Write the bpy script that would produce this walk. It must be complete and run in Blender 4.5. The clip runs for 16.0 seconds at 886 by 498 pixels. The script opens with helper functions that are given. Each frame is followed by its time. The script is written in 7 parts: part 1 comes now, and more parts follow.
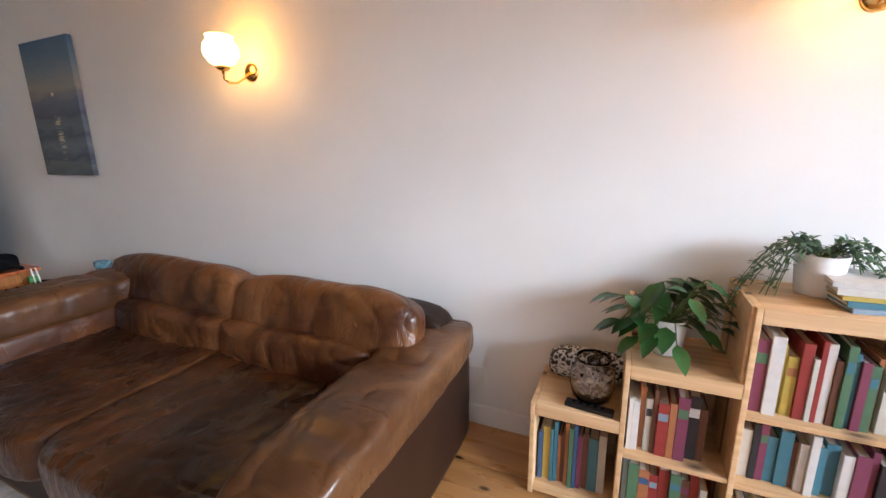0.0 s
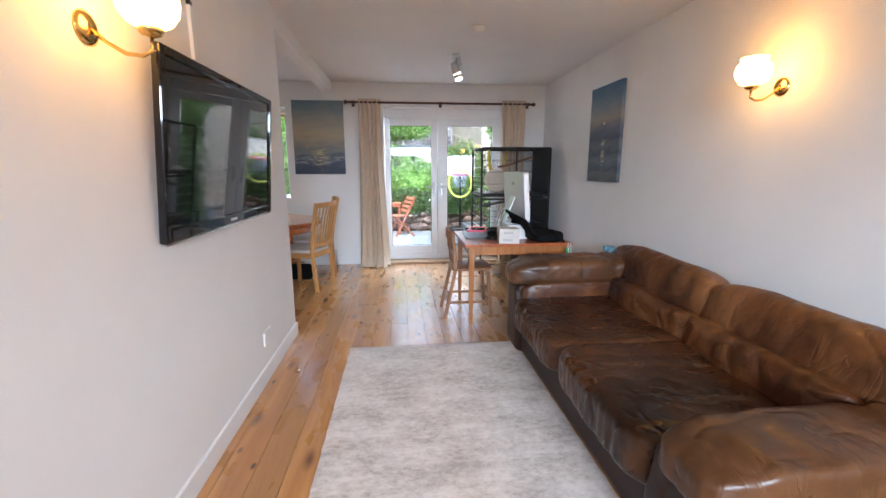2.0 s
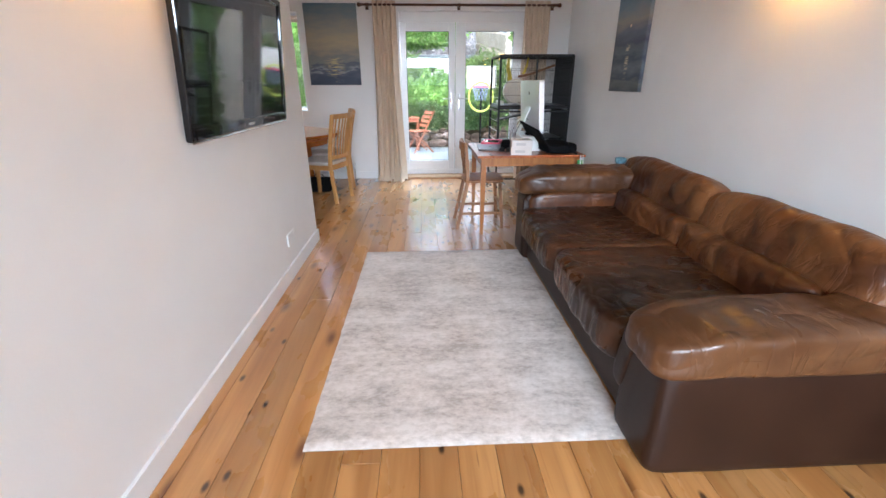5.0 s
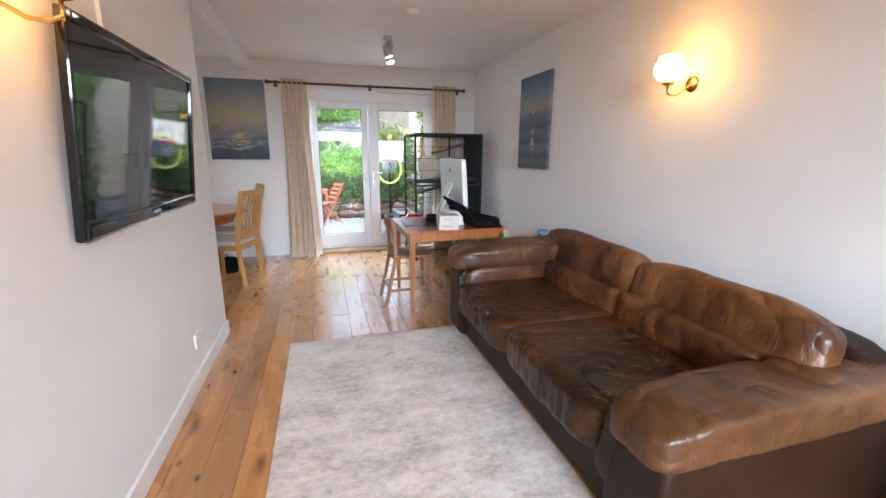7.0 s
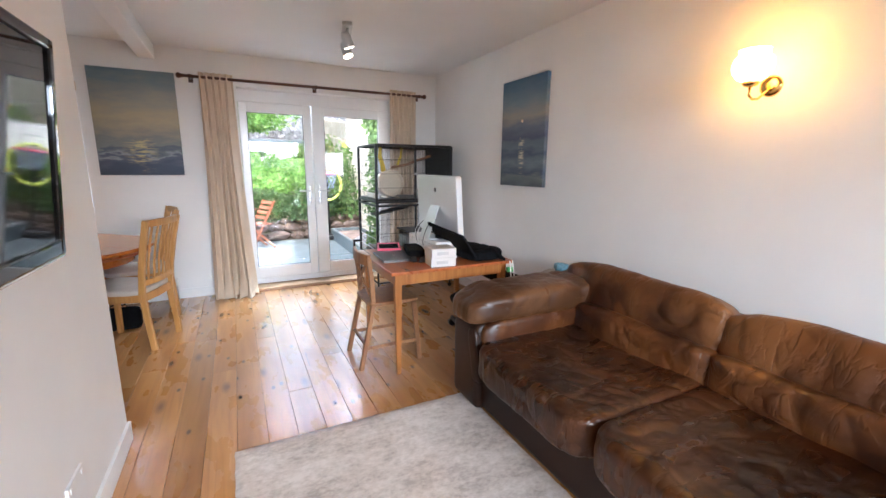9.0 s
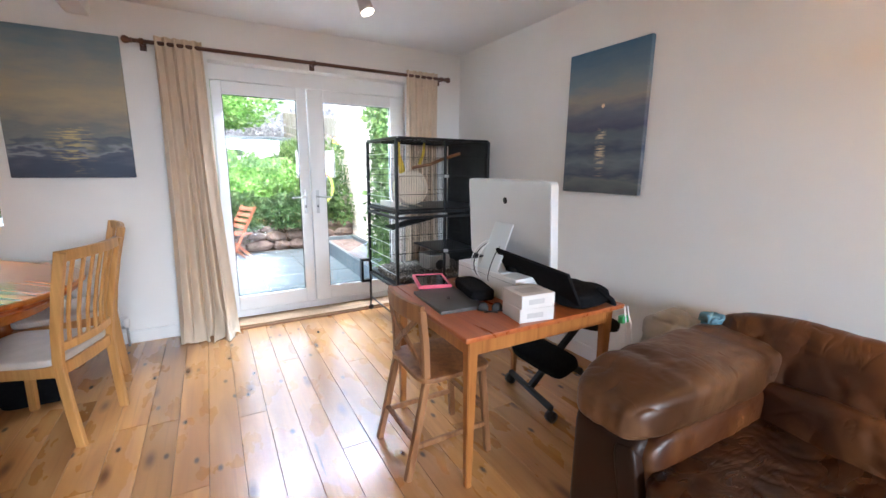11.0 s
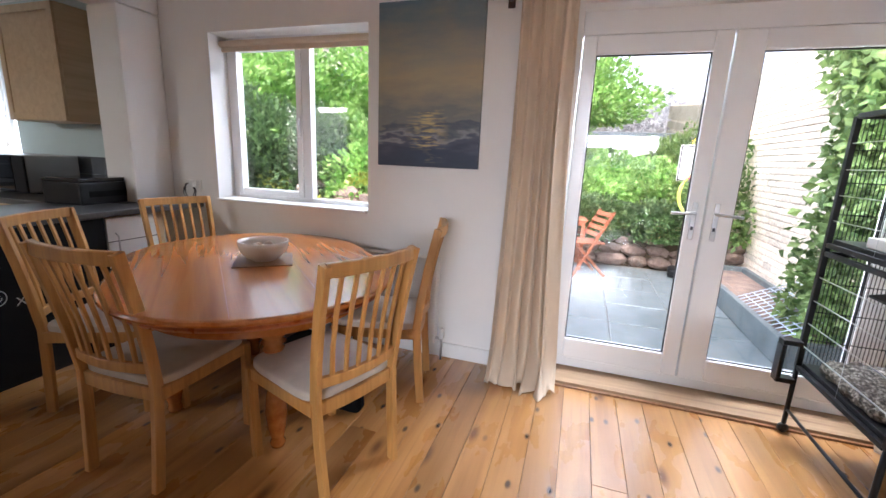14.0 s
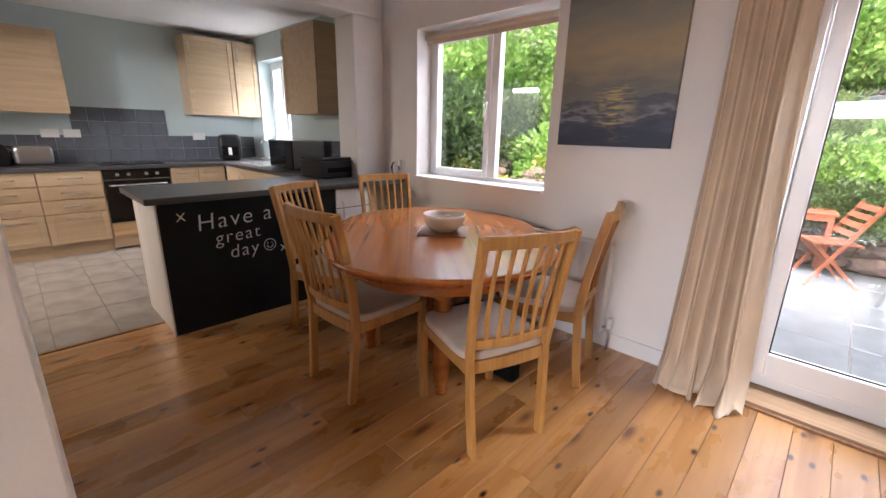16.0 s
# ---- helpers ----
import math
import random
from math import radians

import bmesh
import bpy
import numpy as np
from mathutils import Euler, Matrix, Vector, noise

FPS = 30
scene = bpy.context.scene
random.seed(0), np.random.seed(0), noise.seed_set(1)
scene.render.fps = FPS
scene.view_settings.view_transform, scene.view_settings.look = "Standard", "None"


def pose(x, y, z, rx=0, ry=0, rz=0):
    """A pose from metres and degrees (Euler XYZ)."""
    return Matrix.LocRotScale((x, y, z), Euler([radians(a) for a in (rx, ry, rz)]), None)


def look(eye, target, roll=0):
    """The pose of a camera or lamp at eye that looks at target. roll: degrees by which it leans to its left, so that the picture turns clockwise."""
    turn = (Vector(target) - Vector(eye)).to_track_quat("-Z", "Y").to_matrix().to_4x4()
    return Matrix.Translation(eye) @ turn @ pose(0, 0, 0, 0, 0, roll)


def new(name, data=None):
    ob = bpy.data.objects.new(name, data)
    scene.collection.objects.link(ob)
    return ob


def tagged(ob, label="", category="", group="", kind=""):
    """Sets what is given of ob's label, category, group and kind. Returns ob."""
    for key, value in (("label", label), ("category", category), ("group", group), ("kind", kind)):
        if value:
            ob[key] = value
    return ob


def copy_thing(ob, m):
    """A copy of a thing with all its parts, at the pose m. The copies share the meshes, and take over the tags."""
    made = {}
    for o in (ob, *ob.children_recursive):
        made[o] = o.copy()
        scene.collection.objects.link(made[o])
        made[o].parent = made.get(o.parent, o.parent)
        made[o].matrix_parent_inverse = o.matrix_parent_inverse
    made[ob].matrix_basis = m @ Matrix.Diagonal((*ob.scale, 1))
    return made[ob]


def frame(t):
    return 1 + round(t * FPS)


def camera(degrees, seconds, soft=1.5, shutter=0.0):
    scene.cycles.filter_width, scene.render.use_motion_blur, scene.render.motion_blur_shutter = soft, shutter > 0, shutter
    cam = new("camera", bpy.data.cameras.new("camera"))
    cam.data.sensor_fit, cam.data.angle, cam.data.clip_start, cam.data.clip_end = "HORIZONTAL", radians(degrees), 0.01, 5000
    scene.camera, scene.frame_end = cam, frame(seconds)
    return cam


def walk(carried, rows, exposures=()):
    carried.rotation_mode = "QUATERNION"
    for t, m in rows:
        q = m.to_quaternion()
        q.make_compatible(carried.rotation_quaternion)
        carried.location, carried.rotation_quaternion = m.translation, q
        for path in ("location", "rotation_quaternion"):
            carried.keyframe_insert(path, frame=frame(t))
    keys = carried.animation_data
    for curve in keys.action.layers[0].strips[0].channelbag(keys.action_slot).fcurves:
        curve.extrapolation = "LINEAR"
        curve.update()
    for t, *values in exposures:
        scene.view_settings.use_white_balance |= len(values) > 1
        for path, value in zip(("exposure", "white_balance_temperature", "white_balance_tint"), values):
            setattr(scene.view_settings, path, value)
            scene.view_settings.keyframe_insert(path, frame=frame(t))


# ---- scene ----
cam = camera(94.0, 16.0)
PATH = [
    (0, (0.036, -0.064, 1.319), (-0.759, 1.713, 0.865), -0.8),
    (0.5, (0.058, -0.098, 1.302), (-1.371, 1.238, 0.884), -0.1),
    (1, (0.114, -0.186, 1.281), (-1.661, 0.653, 0.899), -0.0),
    (1.5, (0.176, -0.252, 1.308), (-1.742, 0.185, 0.944), 0.1),
    (2, (0.277, -0.342, 1.322), (-1.676, -0.146, 0.943), -0.1),
    (2.5, (0.359, -0.376, 1.327), (-1.591, -0.322, 0.887), 0.1),
    (3, (0.406, -0.309, 1.303), (-1.51, -0.35, 0.733), 0.2),
    (3.5, (0.445, -0.253, 1.263), (-1.422, -0.331, 0.55), -0.4),
    (6, (0.42, -0.34, 1.303), (-1.465, -0.066, 0.693), -0.1),
    (6.5, (0.363, -0.414, 1.33), (-1.525, 0.003, 0.819), 0.0),
    (7, (0.249, -0.458, 1.333), (-1.624, 0.084, 0.887), 0.3),
    (7.5, (0.036, -0.486, 1.354), (-1.815, 0.158, 0.952), 0.3),
    (8, (-0.154, -0.536, 1.346), (-1.971, 0.203, 0.955), 0.5),
    (8.5, (-0.399, -0.645, 1.356), (-2.182, 0.172, 0.967), 0.5),
    (11, (-1.781, -0.627, 1.351), (-3.492, 0.335, 0.966), 0.6),
    (11.5, (-2.043, -0.648, 1.353), (-3.786, 0.238, 0.934), 1.0),
    (12, (-2.322, -0.579, 1.344), (-4.145, 0.131, 0.929), 1.0),
    (12.5, (-2.574, -0.556, 1.339), (-4.459, -0.044, 0.913), 1.4),
    (13, (-2.828, -0.542, 1.364), (-4.767, -0.312, 0.929), 1.8),
    (13.5, (-2.999, -0.499, 1.339), (-4.943, -0.702, 0.914), 2.1),
    (14, (-3.067, -0.487, 1.314), (-4.927, -1.085, 0.888), 2.5),
    (14.5, (-3.052, -0.5, 1.336), (-4.776, -1.406, 0.878), 2.3),
    (15, (-3.026, -0.514, 1.337), (-4.611, -1.63, 0.845), 2.0),
    (15.5, (-3.027, -0.46, 1.336), (-4.485, -1.723, 0.81), 1.6),
    (16, (-3.055, -0.372, 1.318), (-4.446, -1.704, 0.775), 1.3),
]
EXPOSURES = [(0.0, 0.98, 5800, 11), (0.6, 1.25, 5700, 10), (2.0, 1.18, 5550, 9), (3.0, 1.04, 5250, 7), (3.5, 1.1, 5450, 7), (6.0, 1.24, 5600, 9), (8.5, 1.45, 5700, 9), (11.5, 1.6, 5600, 8), (12.5, 1.45, 5650, 9), (13.5, 1.25, 5900, 13), (14.5, 1.2, 6200, 16), (16.0, 1.15, 6600, 20)]
walk(cam, [(t, look(eye, target, roll)) for t, eye, target, roll in PATH], EXPOSURES)


# ---- world, sun, large lights ----
world = bpy.data.worlds.new("sky")
scene.world = world
world.use_nodes = True
wn = world.node_tree
sky = wn.nodes.new("ShaderNodeTexSky")
sky.sky_type = "NISHITA"
sky.sun_disc = False
sky.sun_elevation = radians(58)
sky.sun_rotation = radians(100)
sky.dust_density = 8.0
sky.air_density = 1.2
cloud = wn.nodes.new("ShaderNodeMix")  # thin bright cloud over the whole sky
cloud.data_type = "RGBA"
cloud.blend_type = "ADD"
cloud.inputs[0].default_value = 1.0
cloud.inputs[7].default_value = (4.6, 4.9, 5.3, 1)
wn.links.new(sky.outputs[0], cloud.inputs[6])
wn.links.new(cloud.outputs[2], wn.nodes["Background"].inputs[0])
wn.nodes["Background"].inputs[1].default_value = 0.15

sun = new("sun", bpy.data.lights.new("sun", "SUN"))
sun.data.energy = 2.6
sun.data.angle = radians(14)
sun.data.color = (1.0, 0.96, 0.9)
sun.matrix_world = look((9, -4, 30), (-9, 0, 0))


def window_light(name, m, w, h, watts, color=(0.86, 0.93, 1.0)):
    lamp = new(name, bpy.data.lights.new(name, "AREA"))
    lamp.data.shape = "RECTANGLE"
    lamp.data.size, lamp.data.size_y = w, h
    lamp.data.energy = watts
    lamp.data.color = color
    lamp.matrix_world = m
    return lamp


# lamps standing in for daylight at the openings from the open sky above them, and through the front window
window_light("door_daylight", look((-6.25, 0.27, 2.52), (-3.0, 0.5, 1.0)), 1.9, 0.6, 105)
window_light("dining_window_daylight", look((-6.3, -2.48, 2.62), (-4.0, -2.3, 0.7)), 1.3, 0.6, 36)
window_light("kitchen_window_daylight", look((-6.4, -5.8, 2.75), (-4.0, -5.4, 0.6)), 1.0, 0.8, 220)
# added warm fill behind an unseen side opening, to brighten the kitchen
window_light("kitchen_side_daylight", look((-1.45, -4.9, 2.25), (-4.3, -5.1, 0.4)), 1.0, 0.4, 36, (1.0, 0.93, 0.84))
window_light("front_window_daylight", look((6.0, -0.3, 2.45), (0.0, 0.2, 0.9)), 4.6, 1.2, 600, (0.86, 0.93, 1.0))


# ---- materials ----
def nodes_of(m):
    m.use_nodes = True
    t = m.node_tree
    return t, t.nodes, t.links, t.nodes["Principled BSDF"]


def plain(name, color, rough=0.6, metal=0.0, grain=0.0, scale=30.0, bump=0.0, bump_scale=200.0, stretch=(1, 1, 1), island=0.0, coat=0.0):
    """A surface with blotches at one scale and fine relief at another."""
    m = bpy.data.materials.new(name)
    t, n, l, p = nodes_of(m)
    p.inputs["Roughness"].default_value = rough
    p.inputs["Metallic"].default_value = metal
    p.inputs["Coat Weight"].default_value = coat
    p.inputs["Base Color"].default_value = (*color, 1)
    co = n.new("ShaderNodeTexCoord")
    mp = n.new("ShaderNodeMapping")
    mp.inputs["Scale"].default_value = stretch
    l.new(co.outputs["Object"], mp.inputs[0])
    if grain or island:
        a = n.new("ShaderNodeTexNoise")
        a.inputs["Scale"].default_value = scale
        a.inputs["Detail"].default_value = 6
        l.new(mp.outputs[0], a.inputs["Vector"])
        hv = n.new("ShaderNodeHueSaturation")
        hv.inputs["Color"].default_value = (*color, 1)
        r = n.new("ShaderNodeMapRange")
        r.inputs["From Min"].default_value, r.inputs["From Max"].default_value = 0.3, 0.7
        r.inputs["To Min"].default_value, r.inputs["To Max"].default_value = 1 - grain, 1 + grain
        l.new(a.outputs["Fac"], r.inputs[0])
        value = r.outputs[0]
        if island:
            oi = n.new("ShaderNodeObjectInfo")
            r2 = n.new("ShaderNodeMapRange")
            r2.inputs["To Min"].default_value, r2.inputs["To Max"].default_value = 1 - island, 1 + island
            l.new(oi.outputs["Random"], r2.inputs[0])
            mu = n.new("ShaderNodeMath")
            mu.operation = "MULTIPLY"
            l.new(value, mu.inputs[0]), l.new(r2.outputs[0], mu.inputs[1])
            value = mu.outputs[0]
        l.new(value, hv.inputs["Value"])
        l.new(hv.outputs[0], p.inputs["Base Color"])
    if bump:
        b = n.new("ShaderNodeTexNoise")
        b.inputs["Scale"].default_value = bump_scale
        b.inputs["Detail"].default_value = 4
        l.new(mp.outputs[0], b.inputs["Vector"])
        bu = n.new("ShaderNodeBump")
        bu.inputs["Strength"].default_value = bump
        bu.inputs["Distance"].default_value = 0.004
        l.new(b.outputs["Fac"], bu.inputs["Height"])
        l.new(bu.outputs[0], p.inputs["Normal"])
    return m


def wood(name, dark, light, axis="X", rough=0.45, scale=1.0, island=0.12, knots=0.0, coat=0.0, relief=0.12):
    """Long grain along one axis, plank-to-plank variation, optional knots."""
    m = bpy.data.materials.new(name)
    t, n, l, p = nodes_of(m)
    co = n.new("ShaderNodeTexCoord")
    oi = n.new("ShaderNodeObjectInfo")
    ad = n.new("ShaderNodeVectorMath")
    ad.operation = "MULTIPLY_ADD"
    ad.inputs[1].default_value = (31.0, 17.0, 23.0)
    l.new(oi.outputs["Random"], ad.inputs[0])
    l.new(co.outputs["Object"], ad.inputs[2])
    mp = n.new("ShaderNodeMapping")
    s = {"X": (1.2, 22, 22), "Y": (22, 1.2, 22), "Z": (22, 22, 1.2)}[axis]
    mp.inputs["Scale"].default_value = [v * scale for v in s]
    l.new(ad.outputs[0], mp.inputs[0])
    g = n.new("ShaderNodeTexNoise")
    g.inputs["Scale"].default_value = 1.6
    g.inputs["Detail"].default_value = 8
    g.inputs["Distortion"].default_value = 0.6
    l.new(mp.outputs[0], g.inputs["Vector"])
    cr = n.new("ShaderNodeValToRGB")
    cr.color_ramp.elements[0].position, cr.color_ramp.elements[0].color = 0.3, (*dark, 1)
    cr.color_ramp.elements[1].position, cr.color_ramp.elements[1].color = 0.66, (*light, 1)
    l.new(g.outputs["Fac"], cr.inputs[0])
    hv = n.new("ShaderNodeHueSaturation")
    r2 = n.new("ShaderNodeMapRange")
    r2.inputs["To Min"].default_value, r2.inputs["To Max"].default_value = 1 - island, 1 + island
    l.new(oi.outputs["Random"], r2.inputs[0])
    l.new(r2.outputs[0], hv.inputs["Value"])
    l.new(cr.outputs[0], hv.inputs["Color"])
    out = hv.outputs[0]
    if knots:
        mk = n.new("ShaderNodeMapping")
        ks = {"X": (2.6, 5.2, 5.2), "Y": (5.2, 2.6, 5.2), "Z": (5.2, 5.2, 2.6)}[axis]
        mk.inputs["Scale"].default_value = ks
        l.new(ad.outputs[0], mk.inputs[0])
        v = n.new("ShaderNodeTexVoronoi")
        v.voronoi_dimensions = "2D"
        v.inputs["Scale"].default_value = 1.0
        l.new(mk.outputs[0], v.inputs["Vector"])
        kr = n.new("ShaderNodeMapRange")
        kr.inputs["From Min"].default_value, kr.inputs["From Max"].default_value = 0.02, knots
        kr.inputs["To Min"].default_value, kr.inputs["To Max"].default_value = 0.85, 0.0
        l.new(v.outputs["Distance"], kr.inputs[0])
        mx = n.new("ShaderNodeMix")
        mx.data_type = "RGBA"
        mx.inputs[7].default_value = (0.03, 0.012, 0.006, 1)
        l.new(kr.outputs[0], mx.inputs[0])
        l.new(out, mx.inputs[6])
        out = mx.outputs[2]
    l.new(out, p.inputs["Base Color"])
    rr = n.new("ShaderNodeMapRange")
    rr.inputs["To Min"].default_value, rr.inputs["To Max"].default_value = rough - relief * 0.65, rough + relief
    l.new(g.outputs["Fac"], rr.inputs[0])
    l.new(rr.outputs[0], p.inputs["Roughness"])
    p.inputs["Coat Weight"].default_value = coat
    p.inputs["Coat Roughness"].default_value = 0.12
    bu = n.new("ShaderNodeBump")
    bu.inputs["Strength"].default_value = relief
    bu.inputs["Distance"].default_value = 0.002
    l.new(g.outputs["Fac"], bu.inputs["Height"])
    l.new(bu.outputs[0], p.inputs["Normal"])
    return m


def ramped(name, stops, scale=4.0, rough=0.6, bump=0.2, bump_dist=0.004, detail=8, stretch=(1, 1, 1), distortion=0.0, fine=0.0):
    """Several colours laid over a noise."""
    m = bpy.data.materials.new(name)
    t, n, l, p = nodes_of(m)
    co = n.new("ShaderNodeTexCoord")
    mp = n.new("ShaderNodeMapping")
    mp.inputs["Scale"].default_value = stretch
    l.new(co.outputs["Object"], mp.inputs[0])
    g = n.new("ShaderNodeTexNoise")
    g.inputs["Scale"].default_value, g.inputs["Detail"].default_value, g.inputs["Distortion"].default_value = scale, detail, distortion
    l.new(mp.outputs[0], g.inputs["Vector"])
    cr = n.new("ShaderNodeValToRGB")
    el = cr.color_ramp.elements
    while len(el) < len(stops):
        el.new(0.5)
    for e, (pos, c) in zip(el, stops):
        e.position, e.color = pos, (*c, 1)
    l.new(g.outputs["Fac"], cr.inputs[0])
    l.new(cr.outputs[0], p.inputs["Base Color"])
    p.inputs["Roughness"].default_value = rough
    bu = n.new("ShaderNodeBump")
    bu.inputs["Strength"].default_value, bu.inputs["Distance"].default_value = bump, bump_dist
    if fine:
        f2 = n.new("ShaderNodeTexNoise")
        f2.inputs["Scale"].default_value, f2.inputs["Detail"].default_value = fine, 3
        l.new(mp.outputs[0], f2.inputs["Vector"])
        l.new(f2.outputs["Fac"], bu.inputs["Height"])
    else:
        l.new(g.outputs["Fac"], bu.inputs["Height"])
    l.new(bu.outputs[0], p.inputs["Normal"])
    return m


def pile(name, dark, mid, light):
    """Silky short pile: fine brushed mottling, wider brushed patches and faint cross bands."""
    m = bpy.data.materials.new(name)
    t, n, l, p = nodes_of(m)
    co = n.new("ShaderNodeTexCoord")
    parts = []
    for scale, detail, stretch, weight in ((34, 9, (1.3, 0.8, 1), 0.40), (4.5, 6, (1.3, 0.8, 1), 0.44), (8, 4, (2.0, 0.12, 1), 0.16)):
        mp = n.new("ShaderNodeMapping")
        mp.inputs["Scale"].default_value = stretch
        l.new(co.outputs["Object"], mp.inputs[0])
        g = n.new("ShaderNodeTexNoise")
        g.inputs["Scale"].default_value, g.inputs["Detail"].default_value, g.inputs["Roughness"].default_value = scale, detail, 0.65
        l.new(mp.outputs[0], g.inputs["Vector"])
        w_ = n.new("ShaderNodeMath")
        w_.operation = "MULTIPLY"
        w_.inputs[1].default_value = weight
        l.new(g.outputs["Fac"], w_.inputs[0])
        parts.append(w_)
    a_ = n.new("ShaderNodeMath")
    c_ = n.new("ShaderNodeMath")
    l.new(parts[0].outputs[0], a_.inputs[0]), l.new(parts[1].outputs[0], a_.inputs[1])
    l.new(a_.outputs[0], c_.inputs[0]), l.new(parts[2].outputs[0], c_.inputs[1])
    cr = n.new("ShaderNodeValToRGB")
    el = cr.color_ramp.elements
    el.new(0.5)
    for e, (pos, c) in zip(el, ((0.40, dark), (0.49, mid), (0.58, light))):
        e.position, e.color = pos, (*c, 1)
    l.new(c_.outputs[0], cr.inputs[0]), l.new(cr.outputs[0], p.inputs["Base Color"])
    p.inputs["Roughness"].default_value = 0.85
    p.inputs["Sheen Weight"].default_value = 0.25
    f2 = n.new("ShaderNodeTexNoise")
    f2.inputs["Scale"].default_value, f2.inputs["Detail"].default_value = 240, 3
    l.new(co.outputs["Object"], f2.inputs["Vector"])
    b1 = n.new("ShaderNodeBump")
    b1.inputs["Strength"].default_value, b1.inputs["Distance"].default_value = 0.45, 0.003
    l.new(f2.outputs["Fac"], b1.inputs["Height"])
    b2 = n.new("ShaderNodeBump")
    b2.inputs["Strength"].default_value, b2.inputs["Distance"].default_value = 0.35, 0.012
    l.new(c_.outputs[0], b2.inputs["Height"]), l.new(b1.outputs[0], b2.inputs["Normal"])
    l.new(b2.outputs[0], p.inputs["Normal"])
    return m


def leather(name, dark, mid, light, worn, rough, wear=0.5, crease=0.5, run=(2.4, 0.6, 0.6)):
    """Creased hide: mottled dye, tan worn patches, sharp creases and pores in relief."""
    m = bpy.data.materials.new(name)
    t, n, l, p = nodes_of(m)
    co = n.new("ShaderNodeTexCoord")

    def tex(scale, detail, distortion=0.0):
        g_ = n.new("ShaderNodeTexNoise")
        g_.inputs["Scale"].default_value, g_.inputs["Detail"].default_value, g_.inputs["Distortion"].default_value = scale, detail, distortion
        l.new(co.outputs["Object"], g_.inputs["Vector"])
        return g_

    def span(src, a, b, c, d):
        r_ = n.new("ShaderNodeMapRange")
        for key, val in (("From Min", a), ("From Max", b), ("To Min", c), ("To Max", d)):
            r_.inputs[key].default_value = val
        l.new(src, r_.inputs[0])
        return r_.outputs[0]

    def math_(op, a, b):
        q_ = n.new("ShaderNodeMath")
        q_.operation = op
        l.new(a, q_.inputs[0])
        if isinstance(b, float):
            q_.inputs[1].default_value = b
        else:
            l.new(b, q_.inputs[1])
        return q_.outputs[0]

    g = tex(3.2, 3, 0.6)
    cr = n.new("ShaderNodeValToRGB")
    el = cr.color_ramp.elements
    el.new(0.5)
    for e, (pos, c) in zip(el, ((0.33, dark), (0.50, mid), (0.66, light))):
        e.position, e.color = pos, (*c, 1)
    l.new(g.outputs["Fac"], cr.inputs[0])
    big, med, fine = tex(2.2, 4, 1.0), tex(6.0, 3, 0.8), tex(260, 3)
    lie = n.new("ShaderNodeMapping")
    lie.inputs["Scale"].default_value = run
    l.new(co.outputs["Object"], lie.inputs[0]), l.new(lie.outputs[0], med.inputs["Vector"])
    patch = span(big.outputs["Fac"], 0.48, 0.68, 0.0, wear)
    geo = n.new("ShaderNodeNewGeometry")
    ridge = math_("MULTIPLY", span(geo.outputs["Pointiness"], 0.51, 0.60, 0.0, 0.5), med.outputs["Fac"])
    both = math_("MAXIMUM", patch, ridge)
    # creases: thin lines along the zero set of a warped noise, darkened a little by ground-in dye
    dist = math_("ABSOLUTE", math_("SUBTRACT", med.outputs["Fac"], 0.5), 0.0)
    line = span(dist, 0.0, 0.05, 0.0, 1.0)
    mask = span(g.outputs["Fac"], 0.42, 0.58, 0.15, 1.0)
    mx = n.new("ShaderNodeMix")
    mx.data_type = "RGBA"
    mx.inputs[7].default_value = (*worn, 1)
    l.new(both, mx.inputs[0]), l.new(cr.outputs[0], mx.inputs[6])
    l.new(mx.outputs[2], p.inputs["Base Color"])
    l.new(span(med.outputs["Fac"], 0.3, 0.7, rough - 0.07, rough + 0.10), p.inputs["Roughness"])
    p.inputs["Specular IOR Level"].default_value = 0.36
    b1 = n.new("ShaderNodeBump")
    b1.inputs["Strength"].default_value, b1.inputs["Distance"].default_value = 0.16, 0.001
    l.new(fine.outputs["Fac"], b1.inputs["Height"])
    b2 = n.new("ShaderNodeBump")
    b2.inputs["Strength"].default_value, b2.inputs["Distance"].default_value = crease, 0.004
    l.new(math_("MULTIPLY", line, mask), b2.inputs["Height"]), l.new(b1.outputs[0], b2.inputs["Normal"])
    b3 = n.new("ShaderNodeBump")
    b3.inputs["Strength"].default_value, b3.inputs["Distance"].default_value = 0.25, 0.03
    l.new(g.outputs["Fac"], b3.inputs["Height"]), l.new(b2.outputs[0], b3.inputs["Normal"])
    l.new(b3.outputs[0], p.inputs["Normal"])
    return m


def glass(name, tint=(1, 1, 1), rough=0.0):
    m = bpy.data.materials.new(name)
    t, n, l, p = nodes_of(m)
    p.inputs["Base Color"].default_value = (*tint, 1)
    p.inputs["Transmission Weight"].default_value = 1.0
    p.inputs["Roughness"].default_value = rough
    p.inputs["IOR"].default_value = 1.45
    return m


def glow(name, color, strength):
    m = bpy.data.materials.new(name)
    t, n, l, p = nodes_of(m)
    p.inputs["Base Color"].default_value = (*color, 1)
    p.inputs["Emission Color"].default_value = (*color, 1)
    p.inputs["Emission Strength"].default_value = strength
    return m


